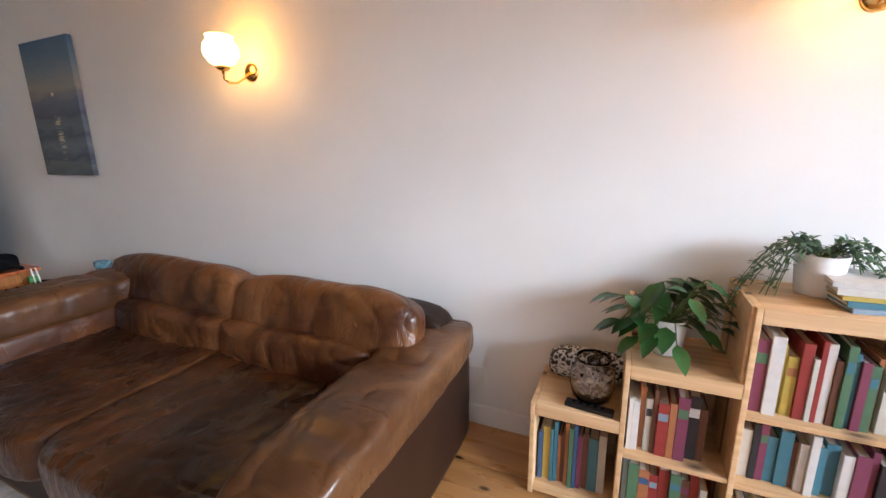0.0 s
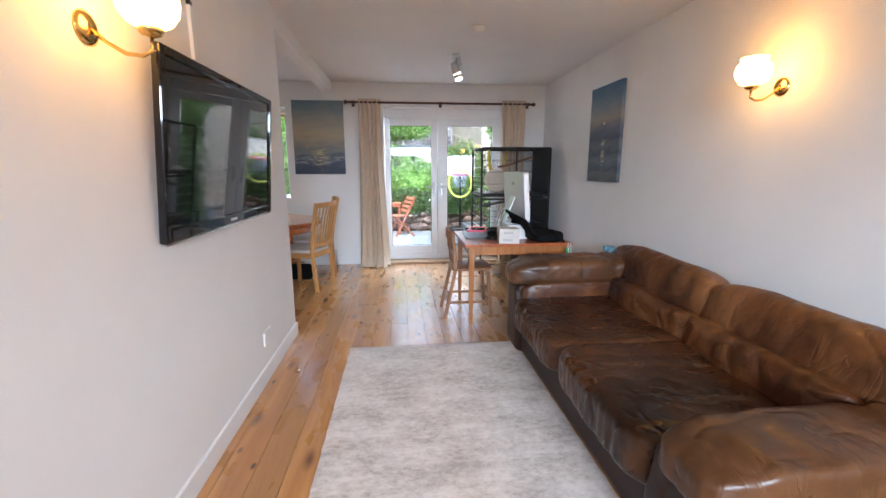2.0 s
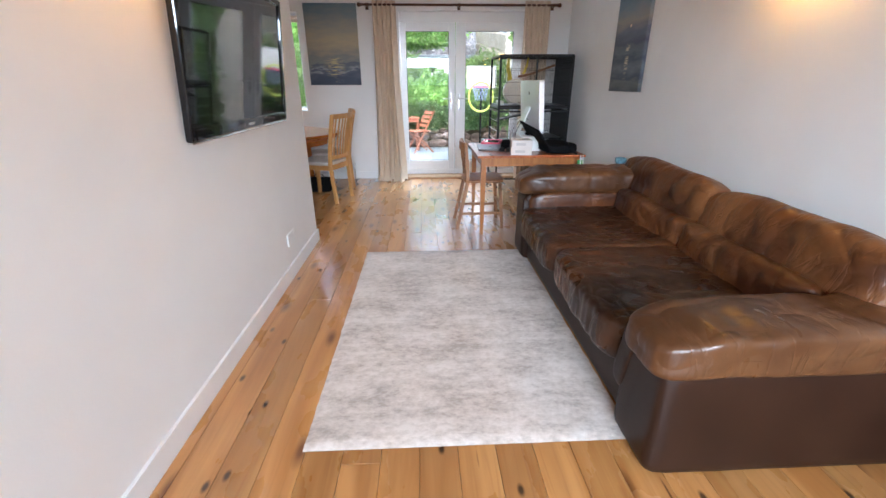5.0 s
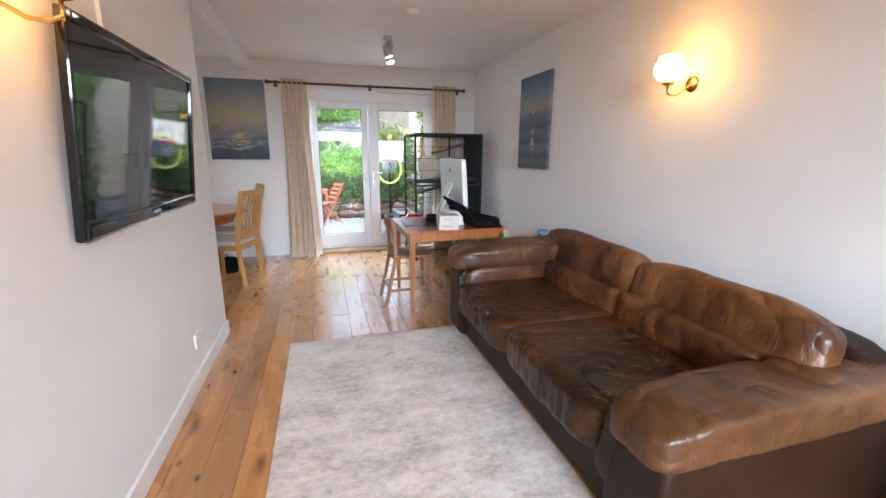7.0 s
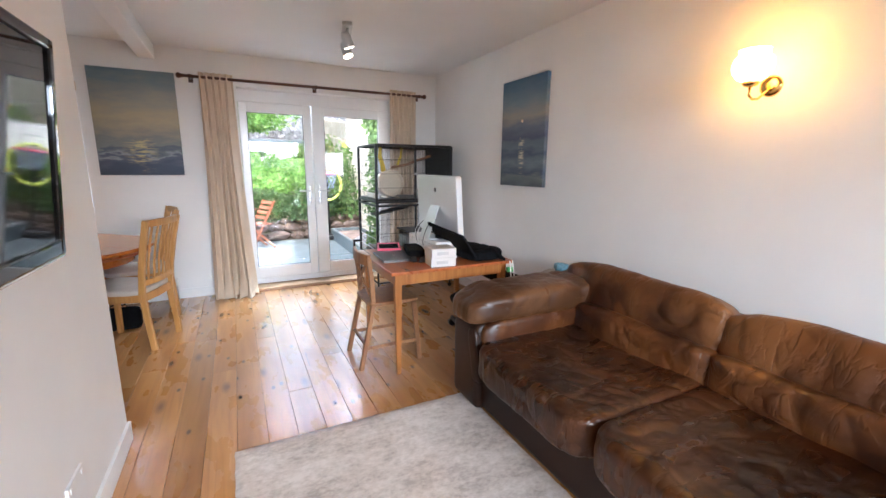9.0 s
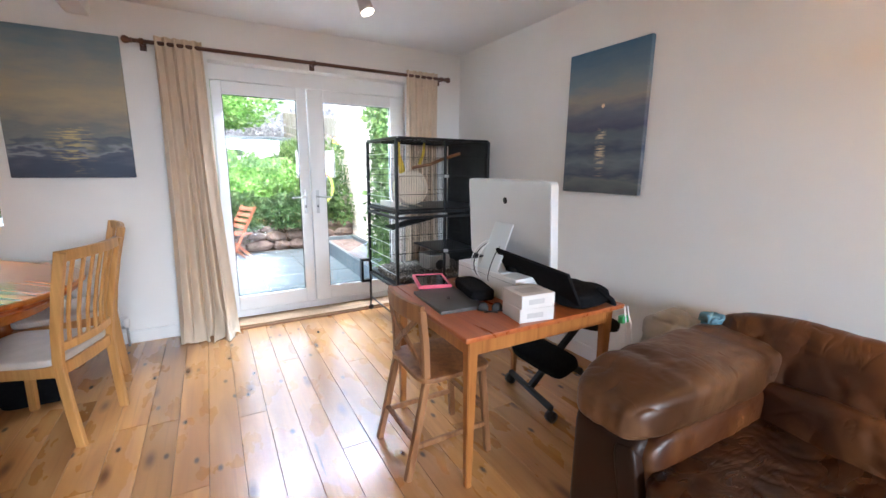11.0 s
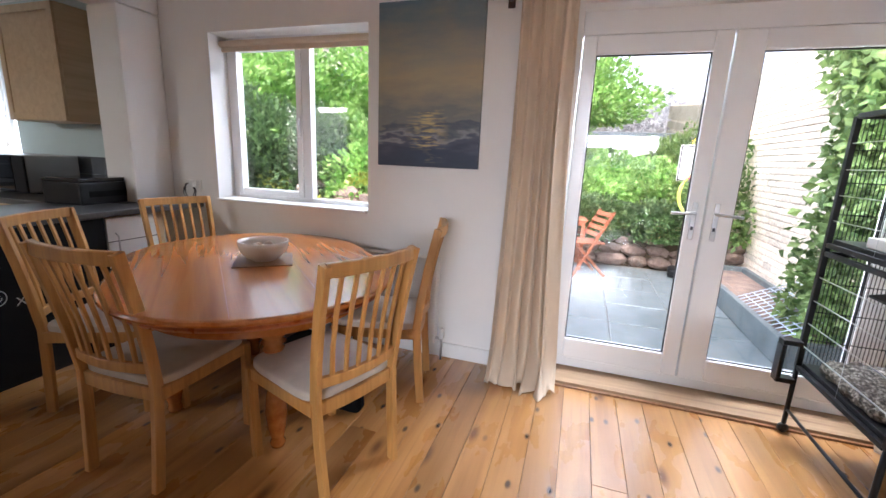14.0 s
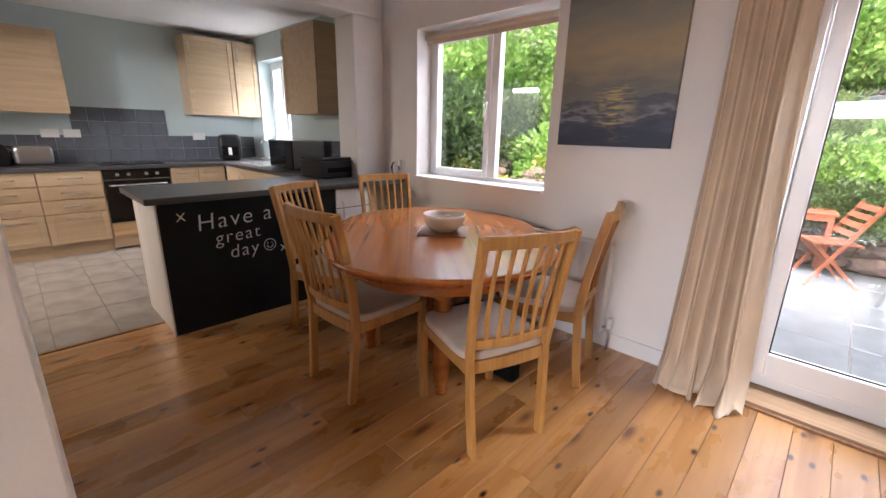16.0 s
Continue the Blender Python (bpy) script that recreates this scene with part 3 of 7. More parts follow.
# ==== FRENCH DOORS ====
door = tagged(new("door_1"), "white plastic french doors with tall clear panes", "french doors", kind="structure")
DX = WX - 0.13
b = bmesh.new()
box(b, DX - 0.06, DX, -0.60, -0.56, 0.03, 2.14, 0.004)
box(b, DX - 0.06, DX, 1.10, 1.14, 0.03, 2.14, 0.004)
box(b, DX - 0.06, DX, -0.56, 1.10, 2.02, 2.14, 0.004)
box(b, DX - 0.06, DX, -0.56, 1.10, 0.03, 0.09, 0.004)
part("door_frame", b, UPVC, door)
for y0, y1, sa, sb in ((-0.555, 0.176, 0.075, 0.085), (0.184, 1.095, 0.135, 0.135)):
    leaf = bmesh.new()
    box(leaf, DX - 0.05, DX + 0.012, y0, y0 + sa, 0.095, 2.015, 0.008)
    box(leaf, DX - 0.05, DX + 0.012, y1 - sb, y1, 0.095, 2.015, 0.008)
    box(leaf, DX - 0.05, DX + 0.012, y0 + sa, y1 - sb, 1.915, 2.015, 0.008)
    box(leaf, DX - 0.05, DX + 0.012, y0 + sa, y1 - sb, 0.095, 0.225, 0.008)
    leaf_ob = part("door_leaf", leaf, UPVC, door)
    pane = part("pane", cube(DX - 0.025, DX - 0.019, y0 + sa, y1 - sb, 0.225, 1.915), PANE, leaf_ob, "clear glass pane")
    pane.visible_shadow = False
    gasket = bmesh.new()
    for ya, yb, za, zb in ((y0 + sa, y0 + sa + 0.006, 0.225, 1.915), (y1 - sb - 0.006, y1 - sb, 0.225, 1.915), (y0 + sa + 0.006, y1 - sb - 0.006, 1.909, 1.915), (y0 + sa + 0.006, y1 - sb - 0.006, 0.225, 0.231)):
        box(gasket, DX - 0.018, DX - 0.006, ya, yb, za, zb)
    part("gasket", gasket, BLACKPLASTIC, leaf_ob)
    hy, sgn = (y1 - 0.05, -1) if y0 < 0 else (y0 + 0.05, 1)
    hb = bmesh.new()
    box(hb, DX + 0.012, DX + 0.02, hy - 0.014, hy + 0.014, 0.93, 1.14, 0.004)
    tube(hb, [(DX + 0.02, hy, 1.08), (DX + 0.05, hy, 1.08), (DX + 0.055, hy + sgn * 0.02, 1.08), (DX + 0.055, hy + sgn * 0.12, 1.075)], 0.008, 8)
    part("door_handle", hb, STEEL, leaf_ob, "steel lever handle with long back plate")
    part("keyhole", cube(DX + 0.02, DX + 0.023, hy - 0.006, hy + 0.006, 0.985, 1.005), BLACKPLASTIC, leaf_ob)
structure("threshold", cube(DX - 0.02, WX + 0.085, -0.56, 1.11, -0.01, 0.028, 0.004), SILLWOOD, "worn brown wooden door sill", "threshold")
structure("threshold_edge", cube(WX + 0.085, WX + 0.105, -0.56, 1.11, -0.01, 0.012, 0.003), BROWNWOOD, "dark strip along the door sill", "trim")


# ==== WINDOWS ====
def window(name, y0, y1, z0, z1, mullion, label):
    win = tagged(new(name), label, "window", kind="structure")
    fx = WX - 0.16
    b = bmesh.new()
    box(b, fx - 0.06, fx, y0, y0 + 0.05, z0, z1, 0.004)
    box(b, fx - 0.06, fx, y1 - 0.05, y1, z0, z1, 0.004)
    box(b, fx - 0.06, fx, y0 + 0.05, y1 - 0.05, z0, z0 + 0.05, 0.004)
    box(b, fx - 0.06, fx, y0 + 0.05, y1 - 0.05, z1 - 0.05, z1, 0.004)
    box(b, fx - 0.06, fx, mullion - 0.035, mullion + 0.035, z0 + 0.05, z1 - 0.05, 0.004)
    fr = part("window_frame", b, UPVC, win)
    sash = bmesh.new()
    ya, yb = y0 + 0.05, mullion - 0.035
    box(sash, fx - 0.05, fx + 0.012, ya, ya + 0.045, z0 + 0.05, z1 - 0.05, 0.006)
    box(sash, fx - 0.05, fx + 0.012, yb - 0.045, yb, z0 + 0.05, z1 - 0.05, 0.006)
    box(sash, fx - 0.05, fx + 0.012, ya + 0.045, yb - 0.045, z0 + 0.05, z0 + 0.095, 0.006)
    box(sash, fx - 0.05, fx + 0.012, ya + 0.045, yb - 0.045, z1 - 0.095, z1 - 0.05, 0.006)
    part("window_sash", sash, UPVC, win)
    handle = cube(fx + 0.012, fx + 0.035, yb - 0.03, yb - 0.012, (z0 + z1) / 2 - 0.1, (z0 + z1) / 2 + 0.03, 0.005)
    part("window_handle", handle, WHITEPLASTIC, win)
    for pa, pb in ((ya + 0.045, yb - 0.045), (mullion + 0.035, y1 - 0.05)):
        o = part("pane", cube(fx - 0.03, fx - 0.024, pa, pb, z0 + 0.05, z1 - 0.05), PANE, win, "clear glass pane")
        o.visible_shadow = False
    sill = cube(fx, WX + 0.03, y0 + 0.002, y1 - 0.002, z0, z0 + 0.02, 0.006)
    part("window_sill", sill, TRIM, win, "white gloss sill board")
    return win


window("window_1", -3.113, -1.837, 0.93, 2.12, -2.42, "white plastic window with side sash over the radiator")
window("window_2", -6.198, -5.402, 1.15, 2.15, -5.8, "white plastic kitchen window")
# front window behind the walk
win = tagged(new("window_3"), "wide white front window", "window", kind="structure")
b = bmesh.new()
box(b, 2.68, 2.74, -1.0, -0.94, 0.8, 2.1), box(b, 2.68, 2.74, 1.14, 1.2, 0.8, 2.1), box(b, 2.68, 2.74, -0.94, 1.14, 0.8, 0.86), box(b, 2.68, 2.74, -0.94, 1.14, 2.04, 2.1), box(b, 2.68, 2.74, 0.07, 0.13, 0.86, 2.04)
part("window_frame", b, UPVC, win)

# ==== THINGS ====

# ---- living room ----
def drag(p, f, seed, depth):
    """Depth of the soft folds in hide that has been sat on: broad rounded ridges between narrow valleys."""
    a = noise.noise(Vector((p.x * f + p.z * f * 0.6, p.y * f * 0.5, p.z * f * 1.5 - p.x * f * 0.25)) + Vector((seed, 0, 0)))
    c = noise.noise(Vector((p.x * f * 2.1 - p.z * f, p.y * f, p.z * f * 2.6)) + Vector((0, seed, 3)))
    v1, v2 = max(0.0, 1 - abs(a) * 5.5), max(0.0, 1 - abs(c) * 4.0)
    patch = 0.35 + 0.65 * max(0.0, min(1.0, 0.5 + 1.6 * noise.noise(p * 2.7 + Vector((1, seed, 7)))))
    return -depth * (v1 * v1 + 0.45 * v2 * v2) * patch


def back_pillow(wd, ht, th_, seed, droop):
    """A wide slouched pillow with square shoulders, sewn edges and pleats running in from the seams."""
    b = cushion(wd, th_, ht, 84, 6.0, 0.006, 4, seed)
    for v in b.verts:
        u, w_ = v.co.x / (wd / 2), v.co.z / (ht / 2)
        p0 = v.co.copy()
        edge = max(abs(u) ** 7, abs(w_) ** 4)
        v.co.y *= 1.0 - 0.42 * edge + 0.10 * w_
        v.co.z -= droop * u ** 4 * (0.6 + 0.4 * w_) - 0.012 * noise.noise(Vector((v.co.x * 3.1, seed, 2)))
        v.co.x *= 1.0 - 0.05 * max(0.0, -w_)
        front = max(0.0, -p0.y / (th_ / 2))
        pleat = math.sin(v.co.x * 60 + 7 * noise.noise(Vector((v.co.x * 4, seed, 0)))) * 0.005 * max(0.0, abs(w_) - 0.45)
        side = math.sin(v.co.z * 75 + 5 * noise.noise(Vector((v.co.z * 6, seed, 4)))) * 0.010 * max(0.0, abs(u) - 0.72)
        v.co.y += pleat + side
        v.co.y -= drag(p0, 3.6, seed, 0.009) * front
    return b


def creased(b, seed, depth, f=6.0):
    """Folds pressed into the upper side of a cushion, with short puckers along its front edge."""
    top = max(v.co.z for v in b.verts)
    front = min(v.co.y for v in b.verts)
    for v in b.verts:
        p0 = v.co.copy()
        up = max(0.0, p0.z / top)
        v.co.z += drag(Vector((p0.x, p0.z, p0.y)), f, seed, depth) * up
        lip = max(0.0, p0.y / front - 0.72) * 3.5
        v.co.y += 0.006 * lip * noise.noise(Vector((p0.x * 26, p0.z * 5, seed)))
    return b


def sofa():
    th = thing("leather_sofa", "worn brown leather two-seat sofa against the wall", "sofa", -1.65, 0, 0)
    part("base", moved(cushion(2.14, 1.10, 0.34, 18, 16, 0.002, 3, 1), 0, 1.055, 0.18), LEATHER_BASE, th, "plain dark leather plinth")
    part("back_frame", moved(cushion(2.02, 0.20, 0.64, 18, 9, 0.006, 3, 2), 0, 1.51, 0.33), LEATHER_BASE, th)
    for k, sx, wd, hg, zc in ((0, 1, 0.300, 0.165, 0.50), (1, -1, 0.35, 0.165, 0.605)):
        x = sx * 0.955
        side = part("arm", moved(cushion(0.27, 1.12, 0.44 + 0.08 * k, 18, 16, 0.002, 3, 3 + k), x, 1.02, 0.225 + 0.04 * k), LEATHER_BASE, th, "smooth leather arm panel")
        pad = cushion(wd, 1.21, hg + 0.02 * k, 70, 5.6 - 1.4 * k, 0.005, 5, 5 + k)
        for v in pad.verts:
            f_ = math.exp(-((v.co.y - 0.12 - 0.05 * v.co.x) / 0.035) ** 2) + 0.6 * math.exp(-((v.co.y + 0.33) / 0.03) ** 2)
            v.co.x *= 1 - 0.035 * f_
            v.co.z -= 0.010 * f_ * (v.co.z > 0)
            v.co.z -= 0.030 * max(0.0, -v.co.y - 0.42) / 0.17
        part("arm_pad", moved(creased(pad, 31 + k, 0.006, 5.0), x + 0.012, 1.025, zc), LEATHER_ARM, side, "creased leather arm pad with worn edge")
        part("arm_roll", moved(cushion(0.15, 1.04, 0.22 + 0.06 * k, 40, 5.0, 0.005, 6, 7 + k), x - sx * 0.115, 1.01, 0.395 + 0.015 * k), LEATHER, side)
        part("arm_front_panel", moved(cushion(0.085, 0.05, 0.30, 16, 5, 0.002, 6, 9 + k), x - sx * 0.115, 0.475, 0.34, 0, sx * 12), LEATHER_BASE, side)
    for k, x, dz, shift in ((0, 0.405, -0.03, 0.01), (1, -0.405, -0.012, -0.085)):
        part("seat_cushion", moved(creased(cushion(0.83, 0.88, 0.22, 84, 6.5, 0.006, 5, 11 + k, sag=0.03), 11 + k, 0.006), x, 0.85, 0.345), LEATHER_SEAT, th, "dark sat-in leather seat cushion")
        bc = part("back_cushion", moved(back_pillow(1.02 + 0.05 * k, 0.37, 0.22, 15 + k, 0.035), x * 1.10 + shift, 1.31, 0.61 + dz, -20), LEATHER, th, "slouched leather back cushion with worn patches")
        part("lumbar_roll", moved(back_pillow(0.86, 0.24, 0.22, 19 + k, 0.0), x, 1.20, 0.45, -14), LEATHER, bc)
    return th


sofa()
tagged(part("crumpled_cloth", moved(cushion(0.085, 0.07, 0.06, 22, 3.0, 0.014, 20, 4), -2.70, 1.24, 0.715), plain("teal_blue_cloth", (0.10, 0.20, 0.25), 0.8, grain=0.35, scale=40, bump=0.4, bump_scale=160)), "small crumpled teal cloth on the sofa arm", "cloth")


def rug():
    b = bmesh.new()
    nx, ny = 60, 40
    x0, x1, y0, y1 = -2.69, -0.73, -0.745, 0.518
    vs = [[b.verts.new((x0 + (x1 - x0) * i / nx + 0.006 * noise.noise(Vector((j * 0.7, i * 0.7, 3))) * (i in (0, nx)), y0 + (y1 - y0) * j / ny + 0.006 * noise.noise(Vector((i * 0.5, j, 9))) * (j in (0, ny)),
            (0.003 if i in (0, nx) or j in (0, ny) else 0.012) + 0.0012 * noise.noise(Vector((i * 0.5, j * 0.5, 0))))) for j in range(ny + 1)] for i in range(nx + 1)]
    for i in range(nx):
        for j in range(ny):
            b.faces.new((vs[i][j], vs[i + 1][j], vs[i + 1][j + 1], vs[i][j + 1])).smooth = True
    low = [b.verts.new((v.co.x, v.co.y, 0.0005)) for v in (vs[0][0], vs[nx][0], vs[nx][ny], vs[0][ny])]
    b.faces.new(low[::-1])
    ob = part("area_rug", b, RUG)
    return tagged(ob, "pale grey silky pile rug lying beside the sofa", "rug")


rug()


def television():
    th = thing("television", "black flat television hung tilted on the partition wall", "television", -1.885, PY, 1.42)
    th.matrix_basis = pose(-1.885, PY, 1.42, -4.6)
    part("wall_bracket", cube(-0.2, 0.2, 0.0, 0.03, -0.2, 0.2, 0.004), BLACKPLASTIC, th)
    X, Z0, Z1, F = 0.607, -0.36, 0.325, 0.068
    part("back_cover", cube(-X + 0.04, X - 0.04, 0.030, F - 0.026, Z0 + 0.04, Z1 - 0.04, 0.014), BLACKPLASTIC, th)
    fr = bmesh.new()
    box(fr, -X, -X + 0.032, F - 0.030, F, Z0, Z1, 0.006), box(fr, X - 0.032, X, F - 0.030, F, Z0, Z1, 0.006)
    box(fr, -X + 0.032, X - 0.032, F - 0.030, F, Z1 - 0.032, Z1, 0.006), box(fr, -X + 0.032, X - 0.032, F - 0.030, F, Z0, Z0 + 0.05, 0.006)
    part("bezel", fr, BLACKGLOSS, th, "glossy black bezel")
    part("screen", cube(-X + 0.032, X - 0.032, F - 0.025, F - 0.010, Z0 + 0.05, Z1 - 0.032), BLACKGLOSS, th, "dark mirror-like screen, switched off")
    part("bottom_trim", cube(-X, X, F - 0.025, F - 0.002, Z0 - 0.008, Z0, 0.002), CHROME, th, "thin silver edge")
    part("logo_bar", cube(-0.04, 0.04, F, F + 0.0015, Z0 + 0.018, Z0 + 0.030), STEEL, th)
    return th


television()
tr = thing("cable_trunking", "narrow white cable trunking on the wall above the television", "trunking", -1.72, PY, 0)
part("channel", cube(-0.016, 0.016, 0.0, 0.016, 1.55, 2.0, 0.003), TRIM, tr)
part("end_cap", cube(-0.014, 0.014, 0.0, 0.014, 2.0, 2.02, 0.003), BLACKPLASTIC, tr, "small dark end cap")


def sconce(x, y, z, ry, label):
    th = thing("wall_light", label, "wall lamp", x, y, z, ry, "globe wall lights")
    b = bmesh.new()
    lathe(b, [(0.048, 0), (0.048, 0.006), (0.036, 0.014), (0.018, 0.02)], 24)
    part("wall_plate", moved(b, 0, 0, 0, 90), BRASS, th)
    arm = bmesh.new()
    out = 0.175
    pts = [(0, -0.015, 0), (0, -0.05, -0.035), (0, -0.10, -0.065), (0, -0.145, -0.07), (0, -out, -0.055), (0, -out, -0.02)]
    tube(arm, pts, 0.006, 8)
    part("arm", arm, BRASS, th, "curved brass arm")
    c = bmesh.new()
    lathe(c, [(0.006, -0.022), (0.026, -0.014), (0.034, -0.002), (0.032, 0.004)], 20, (0, -out, 0))
    part("cup", c, BRASS, th)
    g = bmesh.new()
    lathe(g, [(0.030, 0.0), (0.056, 0.012), (0.076, 0.042), (0.081, 0.068), (0.075, 0.098), (0.060, 0.116), (0.058, 0.126), (0.063, 0.136), (0.059, 0.136), (0.054, 0.118)], 28, (0, -out, 0.004))
    for v in g.verts:
        a_ = math.atan2(v.co.y + out, v.co.x)
        k_ = 1 + 0.018 * math.cos(14 * a_)
        v.co.x, v.co.y = v.co.x * k_, (v.co.y + out) * k_ - out
    part("shade", g, GLOBE, th, "lit opal glass globe shade")
    return th


sconce(-1.835, WY, 1.745, 0, "brass wall light with lit opal globe above the sofa")
sconce(0.66, WY, 1.75, 0, "brass wall light with lit opal globe above the bookcase")
sconce(-1.08, PY, 1.715, 180, "brass wall light with lit opal globe beside the television")

def painting(name, label, x, y, z, rz, wdt, hgt, sun_z):
    """A canvas of sea and sky; its front faces local -y."""
    m = bpy.data.materials.new(name + "_paint")
    t, n, l, p = nodes_of(m)
    co = n.new("ShaderNodeTexCoord")
    sp = n.new("ShaderNodeSeparateXYZ")
    l.new(co.outputs["Object"], sp.inputs[0])
    no = n.new("ShaderNodeTexNoise")
    no.inputs["Scale"].default_value, no.inputs["Detail"].default_value = 5, 6
    mp = n.new("ShaderNodeMapping")
    mp.inputs["Scale"].default_value = (0.9, 1, 3.2)
    l.new(co.outputs["Object"], mp.inputs[0]), l.new(mp.outputs[0], no.inputs["Vector"])
    wob = n.new("ShaderNodeMath")
    wob.operation = "MULTIPLY_ADD"
    wob.inputs[1].default_value, wob.inputs[2].default_value = (0.17, -0.085) if sun_z else (0.36, -0.18)
    l.new(no.outputs["Fac"], wob.inputs[0])
    hz = n.new("ShaderNodeMath")
    l.new(sp.outputs["Z"], hz.inputs[0]), l.new(wob.outputs[0], hz.inputs[1])
    mr = n.new("ShaderNodeMapRange")
    mr.inputs["From Min"].default_value, mr.inputs["From Max"].default_value = -hgt / 2, hgt / 2
    l.new(hz.outputs[0], mr.inputs[0])
    cr = n.new("ShaderNodeValToRGB")
    el = cr.color_ramp.elements
    if sun_z:
        stops = [(0.0, (0.07, 0.085, 0.095)), (0.09, (0.14, 0.15, 0.15)), (0.13, (0.045, 0.065, 0.10)), (0.22, (0.15, 0.17, 0.19)), (0.30, (0.05, 0.07, 0.11)), (0.36, (0.12, 0.14, 0.17)), (0.42, (0.10, 0.12, 0.15)), (0.455, (0.06, 0.07, 0.12)), (0.56, (0.13, 0.14, 0.19)), (0.66, (0.30, 0.27, 0.22)), (0.78, (0.17, 0.22, 0.26)), (1.0, (0.05, 0.13, 0.23))]
    else:
        stops = [(0.0, (0.040, 0.055, 0.090)), (0.10, (0.050, 0.066, 0.105)), (0.165, (0.085, 0.10, 0.145)), (0.188, (0.27, 0.285, 0.30)), (0.215, (0.14, 0.16, 0.18)), (0.255, (0.085, 0.105, 0.145)), (0.285, (0.20, 0.21, 0.20)), (0.335, (0.19, 0.20, 0.19)), (0.37, (0.24, 0.235, 0.20)), (0.55, (0.40, 0.33, 0.21)), (0.76, (0.27, 0.27, 0.23)), (1.0, (0.12, 0.19, 0.24))]
    while len(el) < len(stops):
        el.new(0.5)
    for e, (pos, c) in zip(el, stops):
        e.position, e.color = pos, (*c, 1)
    l.new(mr.outputs[0], cr.inputs[0])
    # glitter of the low sun on the water
    ax = n.new("ShaderNodeMath")
    ax.operation = "ABSOLUTE"
    l.new(sp.outputs["X"], ax.inputs[0])
    gx = n.new("ShaderNodeMapRange")
    gx.inputs["From Min"].default_value, gx.inputs["From Max"].default_value = 0.015, (0.05 if sun_z else 0.15)
    gx.inputs["To Min"].default_value, gx.inputs["To Max"].default_value = 1, 0
    l.new(ax.outputs[0], gx.inputs[0])
    gz = n.new("ShaderNodeMapRange")
    gz.inputs["From Min"].default_value, gz.inputs["From Max"].default_value = (0.47, 0.43) if sun_z else (0.34, 0.30)
    l.new(mr.outputs[0], gz.inputs[0])
    gz2 = n.new("ShaderNodeMapRange")
    gz2.inputs["From Min"].default_value, gz2.inputs["From Max"].default_value = (0.12, 0.24) if sun_z else (0.06, 0.16)
    l.new(mr.outputs[0], gz2.inputs[0])
    no2 = n.new("ShaderNodeTexNoise")
    no2.inputs["Scale"].default_value = 12
    mp2 = n.new("ShaderNodeMapping")
    mp2.inputs["Scale"].default_value = (1, 1, 7)
    l.new(co.outputs["Object"], mp2.inputs[0]), l.new(mp2.outputs[0], no2.inputs["Vector"])
    st = n.new("ShaderNodeMapRange")
    st.inputs["From Min"].default_value, st.inputs["From Max"].default_value = 0.48, 0.62
    l.new(no2.outputs["Fac"], st.inputs[0])
    prev = gx.outputs[0]
    for o in (gz, gz2, st):
        mu = n.new("ShaderNodeMath")
        mu.operation = "MULTIPLY"
        l.new(prev, mu.inputs[0]), l.new(o.outputs[0], mu.inputs[1])
        prev = mu.outputs[0]
    mx = n.new("ShaderNodeMix")
    mx.data_type = "RGBA"
    mx.inputs[7].default_value = (0.62, 0.50, 0.34, 1) if sun_z else (0.55, 0.45, 0.22, 1)
    l.new(prev, mx.inputs[0]), l.new(cr.outputs[0], mx.inputs[6])
    l.new(mx.outputs[2], p.inputs["Base Color"])
    p.inputs["Roughness"].default_value = 0.55
    bu = n.new("ShaderNodeBump")
    bu.inputs["Strength"].default_value, bu.inputs["Distance"].default_value = 0.3, 0.003
    l.new(no2.outputs["Fac"], bu.inputs["Height"]), l.new(bu.outputs[0], p.inputs["Normal"])
    th = thing("canvas_painting", label, "painting", x, y, z, rz, "seascape canvases")
    part("canvas", cube(-wdt / 2, wdt / 2, -0.035, -0.002, -hgt / 2, hgt / 2, 0.003), m, th)
    if sun_z:
        s_b = bmesh.new()
        lathe(s_b, [(0.0135, 0), (0.0125, 0.0015), (0.006, 0.002)], 20)
        part("painted_sun", moved(s_b, 0.0, -0.0352, sun_z, 90), plain("painted_sun_colour", (0.85, 0.62, 0.38), 0.6), th)
    return th


painting("sea_sunset", "unframed canvas of a calm sea with a small low sun", -3.715, WY, 1.655, 0, 0.612, 0.915, 0.10)
painting("sea_waves", "unframed canvas of grey waves under a yellow sky", WX, -1.415, 1.735, 90, 0.66, 0.95, 0)


def socket(name, x, y, z, rz, label, w=0.146):
    th = thing(name, label, "socket", x, y, z, rz)
    part("plate", cube(-w / 2, w / 2, -0.01, 0, -0.043, 0.043, 0.003), WHITEPLASTIC, th)
    for k in (-1, 1):
        part("switch", cube(k * w * 0.36 - 0.006, k * w * 0.36 + 0.006, -0.013, -0.01, 0.015, 0.032, 0.001), TRIM, th)
    return th


socket("wall_socket", -0.60, WY, 0.26, 0, "white double wall socket behind the sofa arm")
socket("wall_socket", -2.33, PY, 0.27, 180, "white double wall socket low on the partition")
socket("wall_socket", WX, -3.35, 1.03, 90, "white double wall socket above the worktop")


def smoke_alarm():
    th = thing("smoke_alarm", "round white smoke alarm on the ceiling", "smoke alarm", -3.30, 0.306, CZ)
    b = bmesh.new()
    lathe(b, [(0.055, 0), (0.055, -0.012), (0.048, -0.016), (0.048, -0.03), (0.04, -0.038), (0.015, -0.04)], 28)
    part("body", b, WHITEPLASTIC, th)
    return th


smoke_alarm()


